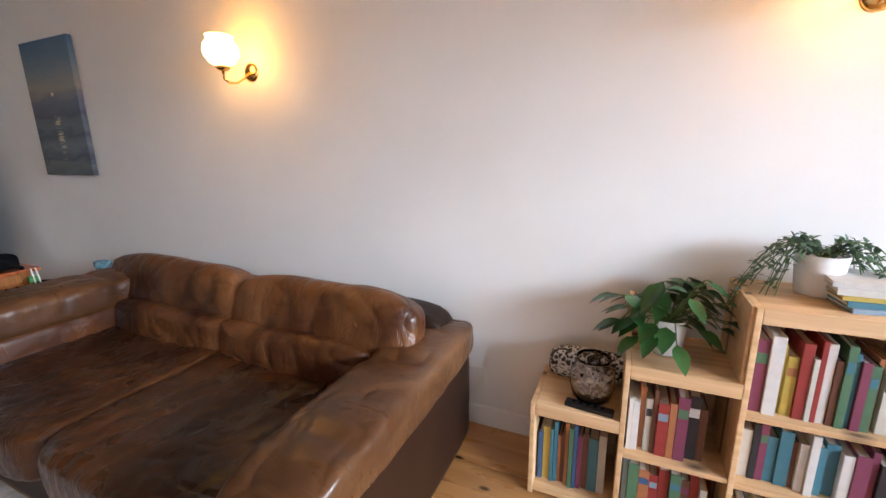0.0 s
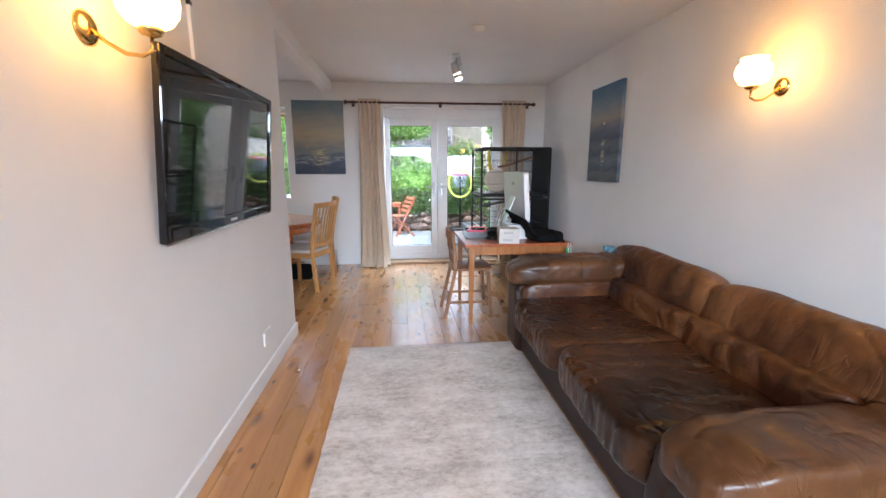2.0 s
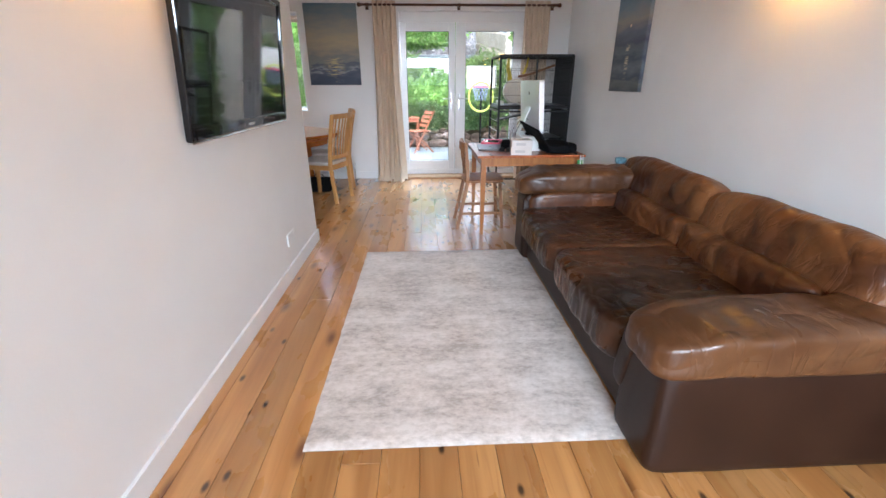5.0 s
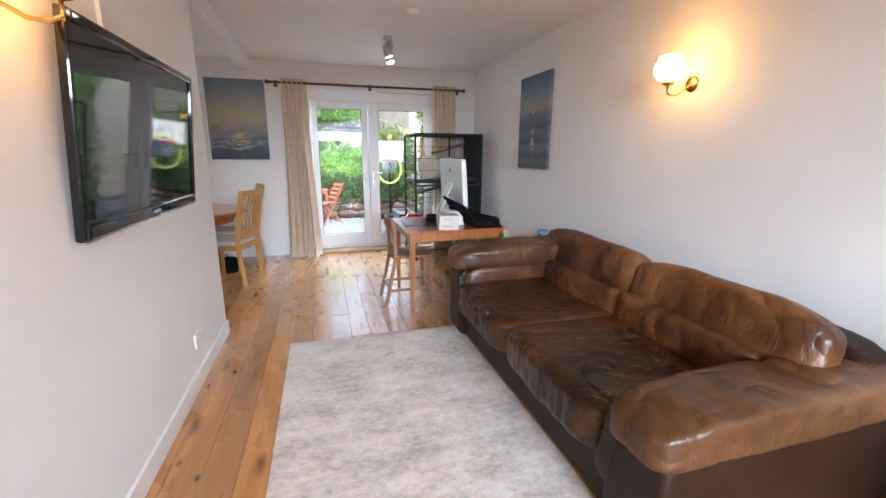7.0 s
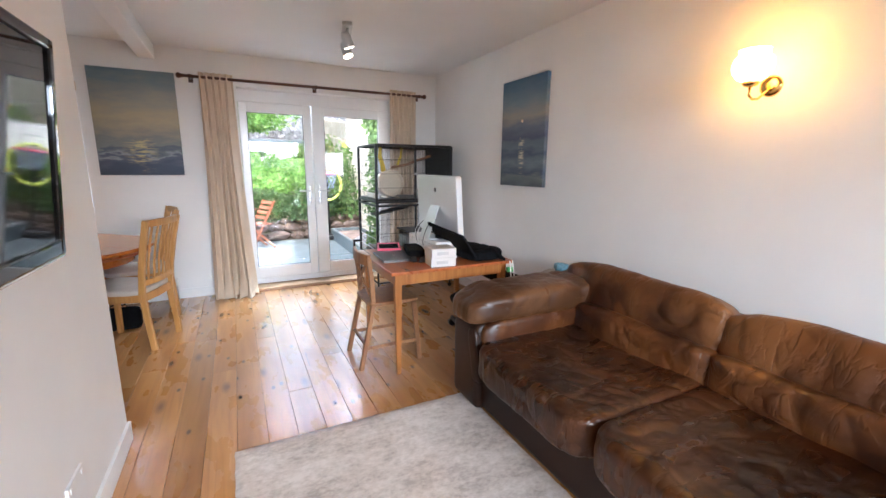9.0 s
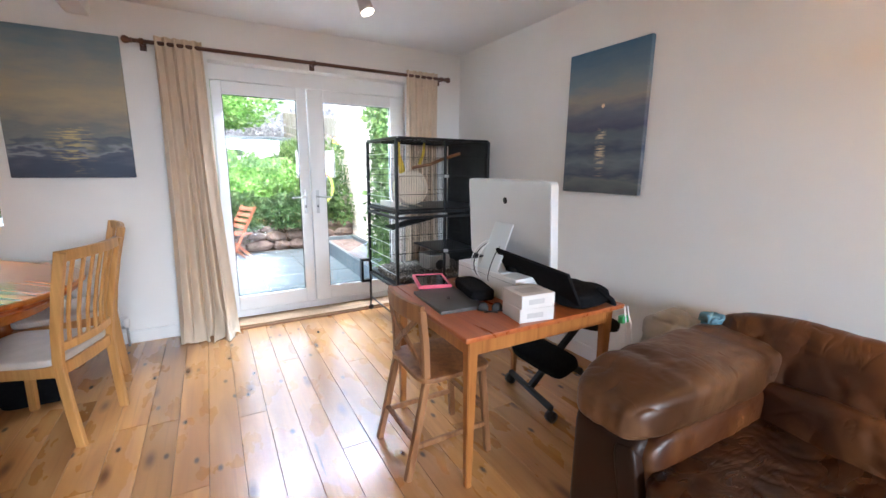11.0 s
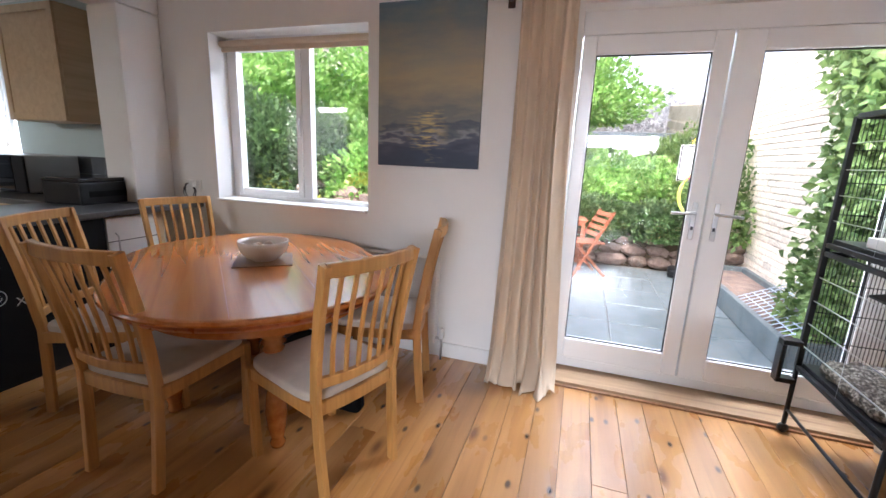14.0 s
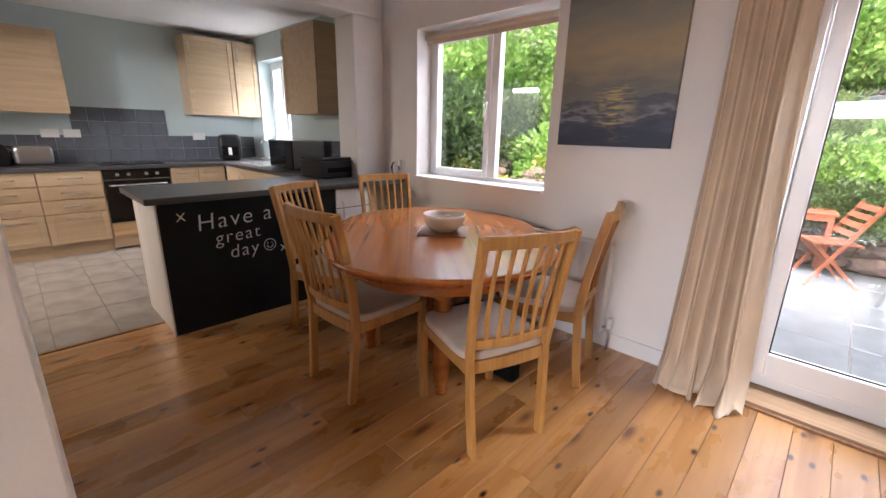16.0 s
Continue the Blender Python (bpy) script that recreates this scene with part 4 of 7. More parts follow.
def spot_bar():
    th = thing("spotlight_bar", "chrome ceiling spotlight bar with two small lit spots", "ceiling light", -4.28, 0.265, CZ, -12)
    part("plate", cube(-0.16, 0.16, -0.03, 0.03, -0.025, 0, 0.006), STEEL, th)
    for k in (-1, 1):
        x = 0.11 * k
        b = bmesh.new()
        tube(b, [(x, 0, -0.025), (x, 0, -0.07)], 0.008)
        stem = part("stem", b, STEEL, th)
        h = bmesh.new()
        lathe(h, [(0.022, 0.06), (0.03, 0.04), (0.034, -0.01), (0.036, -0.03)], 20)
        lamp_ob = part("spot_head", moved(h, x, 0, -0.11, 18, 10 * k, 0), STEEL, th)
        d = bmesh.new()
        lathe(d, [(0.031, 0.0), (0.028, 0.004)], 20)
        part("bulb", moved(moved(d, 0, 0, -0.034), x, 0, -0.11, 18, 10 * k, 0), BULB, lamp_ob, "lit spot bulb")
    th.scale = (1.25, 1.25, 1.25)
    return th


spot_bar()

# ---- curtains ----
rod = thing("curtain_pole", "dark wooden curtain pole with ball ends over the doors", "curtain pole", 0, 0, 0)
RX, RZ = WX + 0.09, 2.185
b = bmesh.new()
tube(b, [(RX, -1.0, RZ), (RX, 1.44, RZ)], 0.014, 14)
part("pole", b, wood("dark_pole_wood", (0.05, 0.018, 0.01), (0.11, 0.04, 0.02), "Y", 0.35), rod)
POLE = bpy.data.materials["dark_pole_wood"]
for ye, sg in ((-1.0, -1), (1.44, 1)):
    f2 = bmesh.new()
    lathe(f2, [(0.012, 0), (0.02, 0.006), (0.013, 0.014), (0.022, 0.026), (0.026, 0.042), (0.022, 0.056), (0.008, 0.064)], 18)
    part("finial", moved(f2, RX, ye, RZ, -90 * sg), POLE, rod)
for yb in (-0.95, 0.21, 1.41):
    b = bmesh.new()
    tube(b, [(WX, yb, RZ - 0.005), (RX, yb, RZ - 0.005)], 0.011, 10)
    box(b, WX, WX + 0.012, yb - 0.02, yb + 0.02, RZ - 0.045, RZ + 0.03, 0.004)
    tube(b, [(RX, yb - 0.012, RZ), (RX, yb + 0.012, RZ)], 0.02, 14)
    part("bracket", b, POLE, rod)


def curtain(label, y_top, y_bot, folds, depth, x_top, x_bot, pool):
    """Soft gathered cloth from the pole to the floor: uneven rounded folds that run together, hem lying on the boards."""
    b = bmesh.new()
    nu, nv = folds * 26, 64
    rows_ = []
    for j in range(nv + 1):
        v = j / nv
        z = (RZ + 0.045) * (1 - v)
        ya = y_top[0] + (y_bot[0] - y_top[0]) * v ** 1.6
        yb = y_top[1] + (y_bot[1] - y_top[1]) * v ** 1.6
        row = []
        for i in range(nu + 1):
            u = i / nu
            warp = 0.55 * noise.noise(Vector((u * 3.1, v * 0.7, folds * 1.3))) * min(1, v * 3)
            ph = (u * folds + warp) * 2 * math.pi
            amp = 0.75 + 0.75 * noise.noise(Vector((u * 4.3, v * 0.9, 5.1)))
            d = depth * (0.5 + 0.75 * v) * amp * (math.sin(ph) + 0.25 * math.sin(2 * ph + 0.8))
            d += 0.008 * noise.noise(Vector((u * 16, v * 5, 2))) * v
            over = 0.016 * math.cos(ph) * (0.4 + v) * amp
            x = x_top + (x_bot - x_top) * v ** 2 + d
            zz = z
            if v > 0.9:
                k = (v - 0.9) / 0.1
                push = 0.55 + 0.75 * math.sin(ph * 0.5 + 1) * noise.noise(Vector((u * 5, 4, 1))) + 0.35 * noise.noise(Vector((u * 11, 2, 1)))
                x += pool * k ** 1.7 * push
                over += 0.07 * k * noise.noise(Vector((u * 9, 6, 3)))
                zz = max(0.005 + 0.05 * k * max(0, noise.noise(Vector((u * 10, k * 1.5, 7)))), z - 0.02 * k)
            row.append(b.verts.new((max(x, WX + 0.01), ya + (yb - ya) * u + over, zz)))
        rows_.append(row)
    for j in range(nv):
        for i in range(nu):
            b.faces.new((rows_[j][i], rows_[j][i + 1], rows_[j + 1][i + 1], rows_[j + 1][i])).smooth = True
    ob = part("curtain", b, CREAM)
    so = ob.modifiers.new("thick", "SOLIDIFY")
    so.thickness = 0.004
    return tagged(ob, label, "curtain", "door curtains")


curtain("long cream cotton curtain gathered beside the french doors", (-0.88, -0.595), (-0.93, -0.505), 5, 0.042, RX + 0.0, RX + 0.06, 0.21)
curtain("cream cotton curtain gathered in the corner behind the cage", (1.04, 1.36), (1.0, 1.40), 5, 0.034, RX, RX + 0.05, 0.05)


# ---- bookcase ----
BOOKCOLS = [(0.50, 0.47, 0.41), (0.04, 0.09, 0.20), (0.26, 0.03, 0.025), (0.46, 0.33, 0.06), (0.07, 0.15, 0.08), (0.02, 0.02, 0.024), (0.13, 0.05, 0.03), (0.20, 0.26, 0.32), (0.34, 0.13, 0.05), (0.05, 0.16, 0.21), (0.58, 0.56, 0.53), (0.18, 0.04, 0.08)]
BOOKMATS = [plain("book_cover_%s" % "abcdefghijklmn"[i], c, 0.55, grain=0.08, scale=30, bump=0.05, bump_scale=200) for i, c in enumerate(BOOKCOLS)]
PAPER = plain("book_pages", (0.70, 0.66, 0.56), 0.9, grain=0.06, scale=60, stretch=(40, 1, 1))
BOOKNAMES = ["cream", "blue", "red", "yellow", "green", "black", "brown", "grey-blue", "orange-brown", "teal", "white", "maroon"]
rb = random.Random(4)


def book(x, y, z, wdt, dep, hgt, ci, lean=0, flat=False):
    """Spine faces local -y."""
    c = BOOKNAMES[ci]
    th = thing("book", "%s book %s" % (c, "lying flat on the bookcase" if flat else "standing upright in the pine bookcase"), "book", x, y, z, 0, "books")
    if flat:
        th.matrix_basis = pose(x, y, z, 0, 90, lean)
    elif lean:
        th.matrix_basis = pose(x, y, z, 0, lean, 0)
    b = bmesh.new()
    box(b, -wdt / 2, wdt / 2, 0, 0.004, 0, hgt, 0.0015)
    box(b, -wdt / 2, -wdt / 2 + 0.003, 0.004, dep, 0, hgt)
    box(b, wdt / 2 - 0.003, wdt / 2, 0.004, dep, 0, hgt)
    part("cover", b, BOOKMATS[ci], th)
    part("page_block", cube(-wdt / 2 + 0.003, wdt / 2 - 0.003, 0.005, dep - 0.004, 0.004, hgt - 0.004), PAPER, th)
    if wdt > 0.02 and (ci * 7 + int(hgt * 1000)) % 3 == 0:
        part("spine_band", cube(-wdt / 2 + 0.002, wdt / 2 - 0.002, -0.0008, 0, hgt * 0.68, hgt * 0.82), BOOKMATS[(ci + 5) % 12], th)
    return th


def fill(x0, x1, y, z, hmax, seed):
    r = random.Random(seed)
    x = x0
    while True:
        wd = r.choice((0.014, 0.018, 0.022, 0.028, 0.035))
        if x + wd > x1:
            break
        book(x + wd / 2, y + r.uniform(0.0, 0.03), z, wd - 0.001, r.uniform(0.13, 0.17), hmax * r.uniform(0.72, 0.97), r.randrange(12))
        x += wd


SX0, SY0, SY1 = -0.235, 1.33, WY - 0.02
steps_ = [(-0.235, 0.075, 0.40), (0.075, 0.405, 0.62), (0.405, 0.90, 0.87)]
bc = thing("stepped_bookcase", "stepped pale pine bookcase half full of books", "bookcase")
for k, (x0, x1, zt) in enumerate(steps_):
    b = bmesh.new()
    box(b, x0 + 0.018, x1, SY0, SY1, zt - 0.05, zt, 0.003)
    part("top_board", b, SHELFPINE, bc)
    part("side_board", cube(x0, x0 + 0.018, SY0, SY1, 0, zt if k == 0 else zt + 0.0, 0.003), SHELFPINE, bc)
    part("back_board", cube(x0 + 0.018, x1, SY1 - 0.008, SY1, 0, zt - 0.05), SHELFPINE, bc)
    levels = {0: (0.03,), 1: (0.03, 0.28), 2: (0.03, 0.27, 0.52)}[k]
    for z in levels:
        part("shelf_board", cube(x0 + 0.018, x1, SY0 + 0.004, SY1 - 0.008, z - 0.018, z, 0.002), SHELFPINE, bc)
part("side_board", cube(0.90, 0.918, SY0, SY1, 0, 0.87, 0.003), SHELFPINE, bc)
part("upright_panel", cube(0.0745, 0.092, SY1 - 0.12, SY1, 0.62, 0.78, 0.003), SHELFPINE, bc)
part("riser_panel", cube(0.395, 0.4045, SY0 + 0.01, SY1, 0.62, 0.87, 0.002), SHELFPINE, bc)
fill(-0.21, 0.065, SY0 + 0.04, 0.03, 0.29, 1)
fill(0.10, 0.36, SY0 + 0.03, 0.28, 0.26, 2)
fill(0.10, 0.38, SY0 + 0.03, 0.03, 0.21, 3)
fill(0.43, 0.85, SY0 + 0.03, 0.52, 0.27, 5)
fill(0.43, 0.88, SY0 + 0.03, 0.27, 0.22, 6)
fill(0.43, 0.88, SY0 + 0.03, 0.03, 0.20, 7)
zz = 0.87
for k, (ci, hh) in enumerate(((7, 0.014), (9, 0.016), (3, 0.012), (10, 0.02), (10, 0.018))):
    book(0.63 - 0.01 * k, 1.37 + 0.01 * k, zz + hh / 2, hh, 0.18, 0.25, ci, 8 - 3 * k, True)
    zz += hh


LEAF = plain("glossy_green_leaf", (0.024, 0.088, 0.020), 0.35, grain=0.35, scale=14)
LEAF_GREY = plain("dusty_green_leaf", (0.06, 0.12, 0.065), 0.6, grain=0.3, scale=20)
STEM = plain("green_stem", (0.10, 0.16, 0.05), 0.6, grain=0.2, scale=30)
POTWHITE = plain("white_glazed_pot", (0.72, 0.71, 0.69), 0.25, grain=0.04, scale=12)


def leaf(b, p, d, length, width, droop=0.3):
    """A folded, pointed leaf from p along d."""
    p, d = Vector(p), Vector(d).normalized()
    side = d.cross(Vector((0, 0, 1)))
    side = side.normalized() if side.length > 0.05 else Vector((1, 0, 0))
    up = side.cross(d)
    prev = None
    for k, (f, ww) in enumerate(((0.0, 0.08), (0.25, 0.85), (0.5, 1.0), (0.78, 0.6), (1.0, 0.02))):
        c = p + d * length * f - Vector((0, 0, 1)) * droop * length * f * f
        cur = [b.verts.new(c + side * width / 2 * ww + up * 0.12 * width * ww), b.verts.new(c), b.verts.new(c - side * width / 2 * ww + up * 0.12 * width * ww)]
        if prev:
            b.faces.new((prev[0], prev[1], cur[1], cur[0])).smooth = True
            b.faces.new((prev[1], prev[2], cur[2], cur[1])).smooth = True
        prev = cur


def pot_plant(label, x, y, z, r, h, n, spread, lsize, mat_leaf, trailing, seed):
    th = thing("potted_plant", label, "plant", x, y, z)
    pb = bmesh.new()
    lathe(pb, [(r * 0.75, 0), (r * 0.82, 0.01), (r, h), (r * 0.93, h), (r * 0.9, h - 0.02), (r * 0.2, h - 0.02)], 28)
    part("pot", pb, POTWHITE, th, "white glazed pot")
    sb, lb = bmesh.new(), bmesh.new()
    rr = random.Random(seed)
    for k in range(n):
        a = rr.uniform(0, 2 * math.pi)
        e = rr.uniform(0.15, 1.2)
        ln = spread * rr.uniform(0.5, 1.0)
        p0 = Vector((0, 0, h - 0.02))
        dirv = Vector((math.cos(a) * math.cos(e), math.sin(a) * math.cos(e) * 0.55, math.sin(e)))
        p1 = p0 + dirv * ln * 0.7
        p2 = p1 + dirv * ln * 0.3 - Vector((0, 0, ln * 0.15))
        if trailing and k % 4 == 0:
            p2 = p1 + Vector((dirv.x * 0.3, dirv.y * 0.2, -0.3)) * spread
        tube(sb, [p0, p1, p2], 0.0022, 5, False)
        leaf(lb, p2, (dirv.x, dirv.y, -0.2 if trailing else 0.2), lsize * rr.uniform(0.7, 1.1), lsize * 0.62 * rr.uniform(0.8, 1.1))
        if not trailing or k % 2:
            leaf(lb, p1, (-dirv.y, dirv.x, 0.1), lsize * 0.8, lsize * 0.5)
    part("stems", sb, STEM, th)["kind"] = "stuff"
    part("leaves", lb, mat_leaf, th, "heart-shaped glossy leaves" if lsize > 0.06 else "small dusty leaves")
    return th, lb


pot_plant("trailing green ivy plant in a white pot on the bookcase", 0.20, 1.49, 0.62, 0.065, 0.13, 52, 0.22, 0.098, LEAF, True, 3)
# arching small-leaved plant
th = thing("potted_plant", "arching small-leaved plant in a white pot on the bookcase", "plant", 0.60, 1.54, 0.87)
pb = bmesh.new()
lathe(pb, [(0.05, 0), (0.055, 0.01), (0.068, 0.13), (0.063, 0.13), (0.06, 0.11), (0.01, 0.11)], 28)
part("pot", pb, POTWHITE, th, "white glazed pot")
sb, lb = bmesh.new(), bmesh.new()
rr = random.Random(8)
for k in range(26):
    sgn = -1 if k % 2 else 1
    reach, top = rr.uniform(0.08, 0.26), rr.uniform(0.06, 0.13)
    pts = []
    for i in range(9):
        u = i / 8
        pts.append(Vector((sgn * reach * u + rr.uniform(-0.004, 0.004), rr.uniform(-0.05, 0.05) * 0.3 + 0.07 * math.sin(k) * u, 0.11 + top * 4 * u * (0.75 - u * 0.9) - 0.12 * u * u * (reach / 0.26))))
    tube(sb, pts, 0.0018, 5, False)
    for i in range(1, 9):
        for j in range(3):
            leaf(lb, pts[i], (rr.uniform(-1, 1), rr.uniform(-1, 1), rr.uniform(-0.3, 0.7)), rr.uniform(0.02, 0.036), 0.012)
part("stems", sb, STEM, th)["kind"] = "stuff"
part("leaves", lb, LEAF_GREY, th, "small dusty leaves")

jar = thing("glass_jar", "round glass jar filled with shells and stones", "jar", -0.03, 1.44, 0.40)
jb = bmesh.new()
prof = [(0.05, 0.0), (0.07, 0.02), (0.082, 0.07), (0.078, 0.12), (0.058, 0.16), (0.062, 0.175)]
lathe(jb, prof + [(r - 0.003, z) for r, z in prof[::-1][:-1]] + [(0.04, 0.005)], 28)
part("glass", jb, glass("jar_glass"), jar)
SHELL = plain("sea_shell", (0.58, 0.48, 0.40), 0.6, grain=0.35, scale=40)
sb = bmesh.new()
rr = random.Random(2)
for k in range(70):
    z = rr.uniform(0.015, 0.115)
    rad = (0.06 if z > 0.03 else 0.045) * math.sqrt(rr.random())
    a = rr.uniform(0, 6.28)
    q = bmesh.new()
    bmesh.ops.create_icosphere(q, subdivisions=1, radius=rr.uniform(0.009, 0.015))
    join(sb, smooth(q), pose(rad * math.cos(a), rad * math.sin(a), z, rr.uniform(0, 180), rr.uniform(0, 180), 0) @ Matrix.Diagonal((1.2, 0.8, 0.6, 1)))
part("shells", sb, SHELL, jar, "pale shells and pebbles")

PATT = ramped("black_white_leopard_cloth", [(0.44, (0.02, 0.02, 0.02)), (0.5, (0.62, 0.60, 0.57)), (0.56, (0.62, 0.60, 0.57)), (0.6, (0.03, 0.03, 0.03))], 38, 0.85, 0.2, 0.003, 2)
tagged(part("patterned_pouch", moved(cushion(0.30, 0.09, 0.13, 18, 4, 0.006, 6, 4), -0.06, 1.585, 0.462, 8), PATT), "black and white patterned cloth pouch behind the jar", "pouch")
rc = thing("remote_control", "black remote control lying on the bookcase", "remote control", -0.03, 1.365, 0.40, -6)
part("body", cube(-0.085, 0.085, -0.02, 0.02, 0, 0.018, 0.006), BLACKPLASTIC, rc)
for k in range(5):
    part("button", cube(-0.06 + k * 0.025, -0.048 + k * 0.025, -0.008, 0.008, 0.018, 0.0198, 0.001), BLACKFABRIC, rc)


# ---- dining ----
def dining_chair():
    th = thing("dining_chair", "light oak slat-back dining chair with a beige seat pad", "chair", 0, 0, 0, 0, "chairs round the dining table")
    for k in (-1, 1):
        b = bmesh.new()
        bar(b, (k * 0.198, 0.225, 0), (k * 0.208, 0.225, 0.43), 0.036, 0.036, 0.004)
        part("front_leg", b, OAK, th)
        b = bmesh.new()
        pts = [(k * 0.178, -0.235, 0), (k * 0.186, -0.215, 0.25), (k * 0.190, -0.205, 0.44), (k * 0.198, -0.225, 0.60), (k * 0.204, -0.258, 0.78), (k * 0.210, -0.302, 0.97)]
        sweep(b, pts, 0.026, 0.042)
        part("back_post", b, OAK, th)
        b = bmesh.new()
        bar(b, (k * 0.198, -0.20, 0.405), (k * 0.206, 0.21, 0.405), 0.022, 0.055, 0.003)
        part("side_rail", b, OAK, th)
    b = bmesh.new()
    bar(b, (-0.19, 0.225, 0.405), (0.19, 0.225, 0.405), 0.055, 0.022, 0.003, (0, 1, 0))
    part("front_rail", b, OAK, th)
    b = bmesh.new()
    sweep(b, [(0.178 * u / 6, -0.205 - 0.012 * (1 - u * u / 36), 0.405) for u in range(-6, 7)], 0.055, 0.02)
    part("back_rail", b, OAK, th)
    for nm, z, y, hh, wx in (("top_rail", 0.95, -0.298, 0.05, 0.205), ("lower_rail", 0.515, -0.215, 0.04, 0.186)):
        b = bmesh.new()
        sweep(b, [(wx * u / 8, y - 0.03 * (1 - u * u / 64), z) for u in range(-8, 9)], hh, 0.022)
        part(nm, b, OAK, th)
    for i in range(6):
        x = -0.135 + i * 0.054
        bow = 0.03 * (1 - (x / 0.186) ** 2)
        b = bmesh.new()
        pts = [(x, -0.215 - bow, 0.53), (x * 1.03, -0.228 - bow, 0.65), (x * 1.06, -0.258 - bow, 0.80), (x * 1.09, -0.294 - bow, 0.935)]
        sweep(b, pts, 0.016, 0.012)
        part("slat", b, OAK, th)
    part("seat_pad", moved(cushion(0.43, 0.46, 0.05, 16, 6, 0.001, 3, 1), 0, 0.02, 0.448), SEATCLOTH, th, "beige cloth seat pad")
    return th


def facing(mx, my, fx, fy):
    n_ = math.hypot(fx, fy)
    fx, fy = fx / n_, fy / n_
    return pose(mx + fx * 0.235, my + fy * 0.235, 0, 0, 0, math.degrees(math.atan2(-fx, fy)))


first = dining_chair()
places = [(-4.37, -1.215, -0.337, -0.94), (-4.035, -2.10, -1, -0.03), (-5.16, -1.245, 0.257, -0.966), (-4.385, -2.945, -0.42, 0.9), (-5.2, -3.08, 0.3, 0.95)]
first.matrix_basis = facing(*places[0])
for pl in places[1:]:
    copy_thing(first, facing(*pl))


def dining_table():
    th = thing("dining_table", "oval polished orange pine dining table with turned legs", "table", -4.76, -2.05, 0, 48)
    R, H = 0.62, 0.22

    def outline(off):
        pts = []
        for k in range(97):
            a = -math.pi / 2 + math.pi * k / 48 if k <= 48 else math.pi / 2 + math.pi * (k - 48) / 48
            cx = H if k < 48 or k == 96 else -H
            if k == 48:
                cx = H
            pts.append((cx + (R + off) * math.cos(a), (R + off) * math.sin(a)))
        return pts[:-1]

    def slab(profile, bm):
        rings = []
        for off, z in profile:
            rings.append([bm.verts.new((x, y, z)) for x, y in outline(off)])
        for q, w2 in zip(rings, rings[1:]):
            for k in range(len(q)):
                f = bm.faces.new((q[k], q[(k + 1) % len(q)], w2[(k + 1) % len(q)], w2[k]))
        bm.faces.new(rings[0][::-1]), bm.faces.new(rings[-1])
        return bm
    part("tabletop", slab([(-0.02, 0.722), (0.0, 0.727), (0.004, 0.736), (0.0, 0.746), (-0.012, 0.750)], bmesh.new()), PINE, th, "glossy orange pine top in three boards")
    part("rim", slab([(-0.06, 0.690), (-0.03, 0.694), (-0.022, 0.705), (-0.03, 0.714), (-0.022, 0.7215)], bmesh.new()), REDWOOD, th, "dark moulded rim")
    for y in (-0.17, 0.17):
        part("board_joint", cube(-R - H + 0.05, R + H - 0.05, y - 0.001, y + 0.001, 0.7495, 0.7505), REDWOOD, th)
    ap = slab([(-0.14, 0.62), (-0.14, 0.69)], bmesh.new())
    part("apron", ap, PINE, th)
    prof = [(r * 1.35, z) for r, z in [(0.022, 0), (0.026, 0.02), (0.02, 0.04), (0.03, 0.10), (0.036, 0.18), (0.03, 0.26), (0.022, 0.30), (0.034, 0.315), (0.022, 0.33), (0.038, 0.35), (0.044, 0.42), (0.03, 0.47), (0.036, 0.485), (0.028, 0.50), (0.042, 0.515), (0.03, 0.53), (0.045, 0.55), (0.045, 0.62), (0.045, 0.66)]]
    for x, y in ((0.50, 0), (-0.50, 0), (0, 0.42), (0, -0.42)):
        part("turned_leg", lathe(bmesh.new(), prof, 18, (x, y, 0)), PINE, th)
    return th


dining_table()
mt = tagged(part("place_mat", moved(cube(-0.14, 0.14, -0.14, 0.14, 0, 0.006, 0.002), -4.79, -2.03, 0.75, 0, 0, 38), BROWNWOOD), "dark woven table mat under the bowl", "table mat")
bw = thing("serving_bowl", "off-white ceramic bowl on the dining table", "bowl", -4.79, -2.03, 0.756)
b = bmesh.new()
lathe(b, [(0.06, 0), (0.062, 0.006), (0.085, 0.016), (0.112, 0.045), (0.122, 0.08), (0.125, 0.102), (0.120, 0.103), (0.114, 0.08), (0.10, 0.045), (0.07, 0.022), (0.02, 0.018)], 40)
part("bowl", b, CERAMIC, bw)
for k, (x, y, r) in enumerate(((0.02, 0.03, 0.028), (-0.035, 0.0, 0.03), (0.03, -0.03, 0.026), (-0.01, -0.04, 0.024))):
    q = bmesh.new()
    bmesh.ops.create_icosphere(q, subdivisions=2, radius=r)
    tagged(part("walnut", moved(smooth(q), -4.79 + x, -2.03 + y, 0.756 + 0.062), plain("nut_shell_%s" % "abcd"[k], (0.35, 0.26, 0.20), 0.7, grain=0.3, scale=60, bump=0.4, bump_scale=120)), "pale brown nut in the bowl", "nut", "nuts in the bowl")


bag = thing("laptop_bag", "slim black fabric bag standing on the floor under the table", "bag", -4.78, -1.59, 0)
part("bag_body", moved(cushion(0.062, 0.30, 0.19, 20, 6, 0.004, 8, 6), 0, 0, 0.096), BLACKFABRIC, bag)
b = bmesh.new()
tube(b, [(0, -0.06, 0.185), (0, -0.05, 0.215), (0, 0.05, 0.215), (0, 0.06, 0.185)], 0.006, 8)
part("handle", b, BLACKPLASTIC, bag)


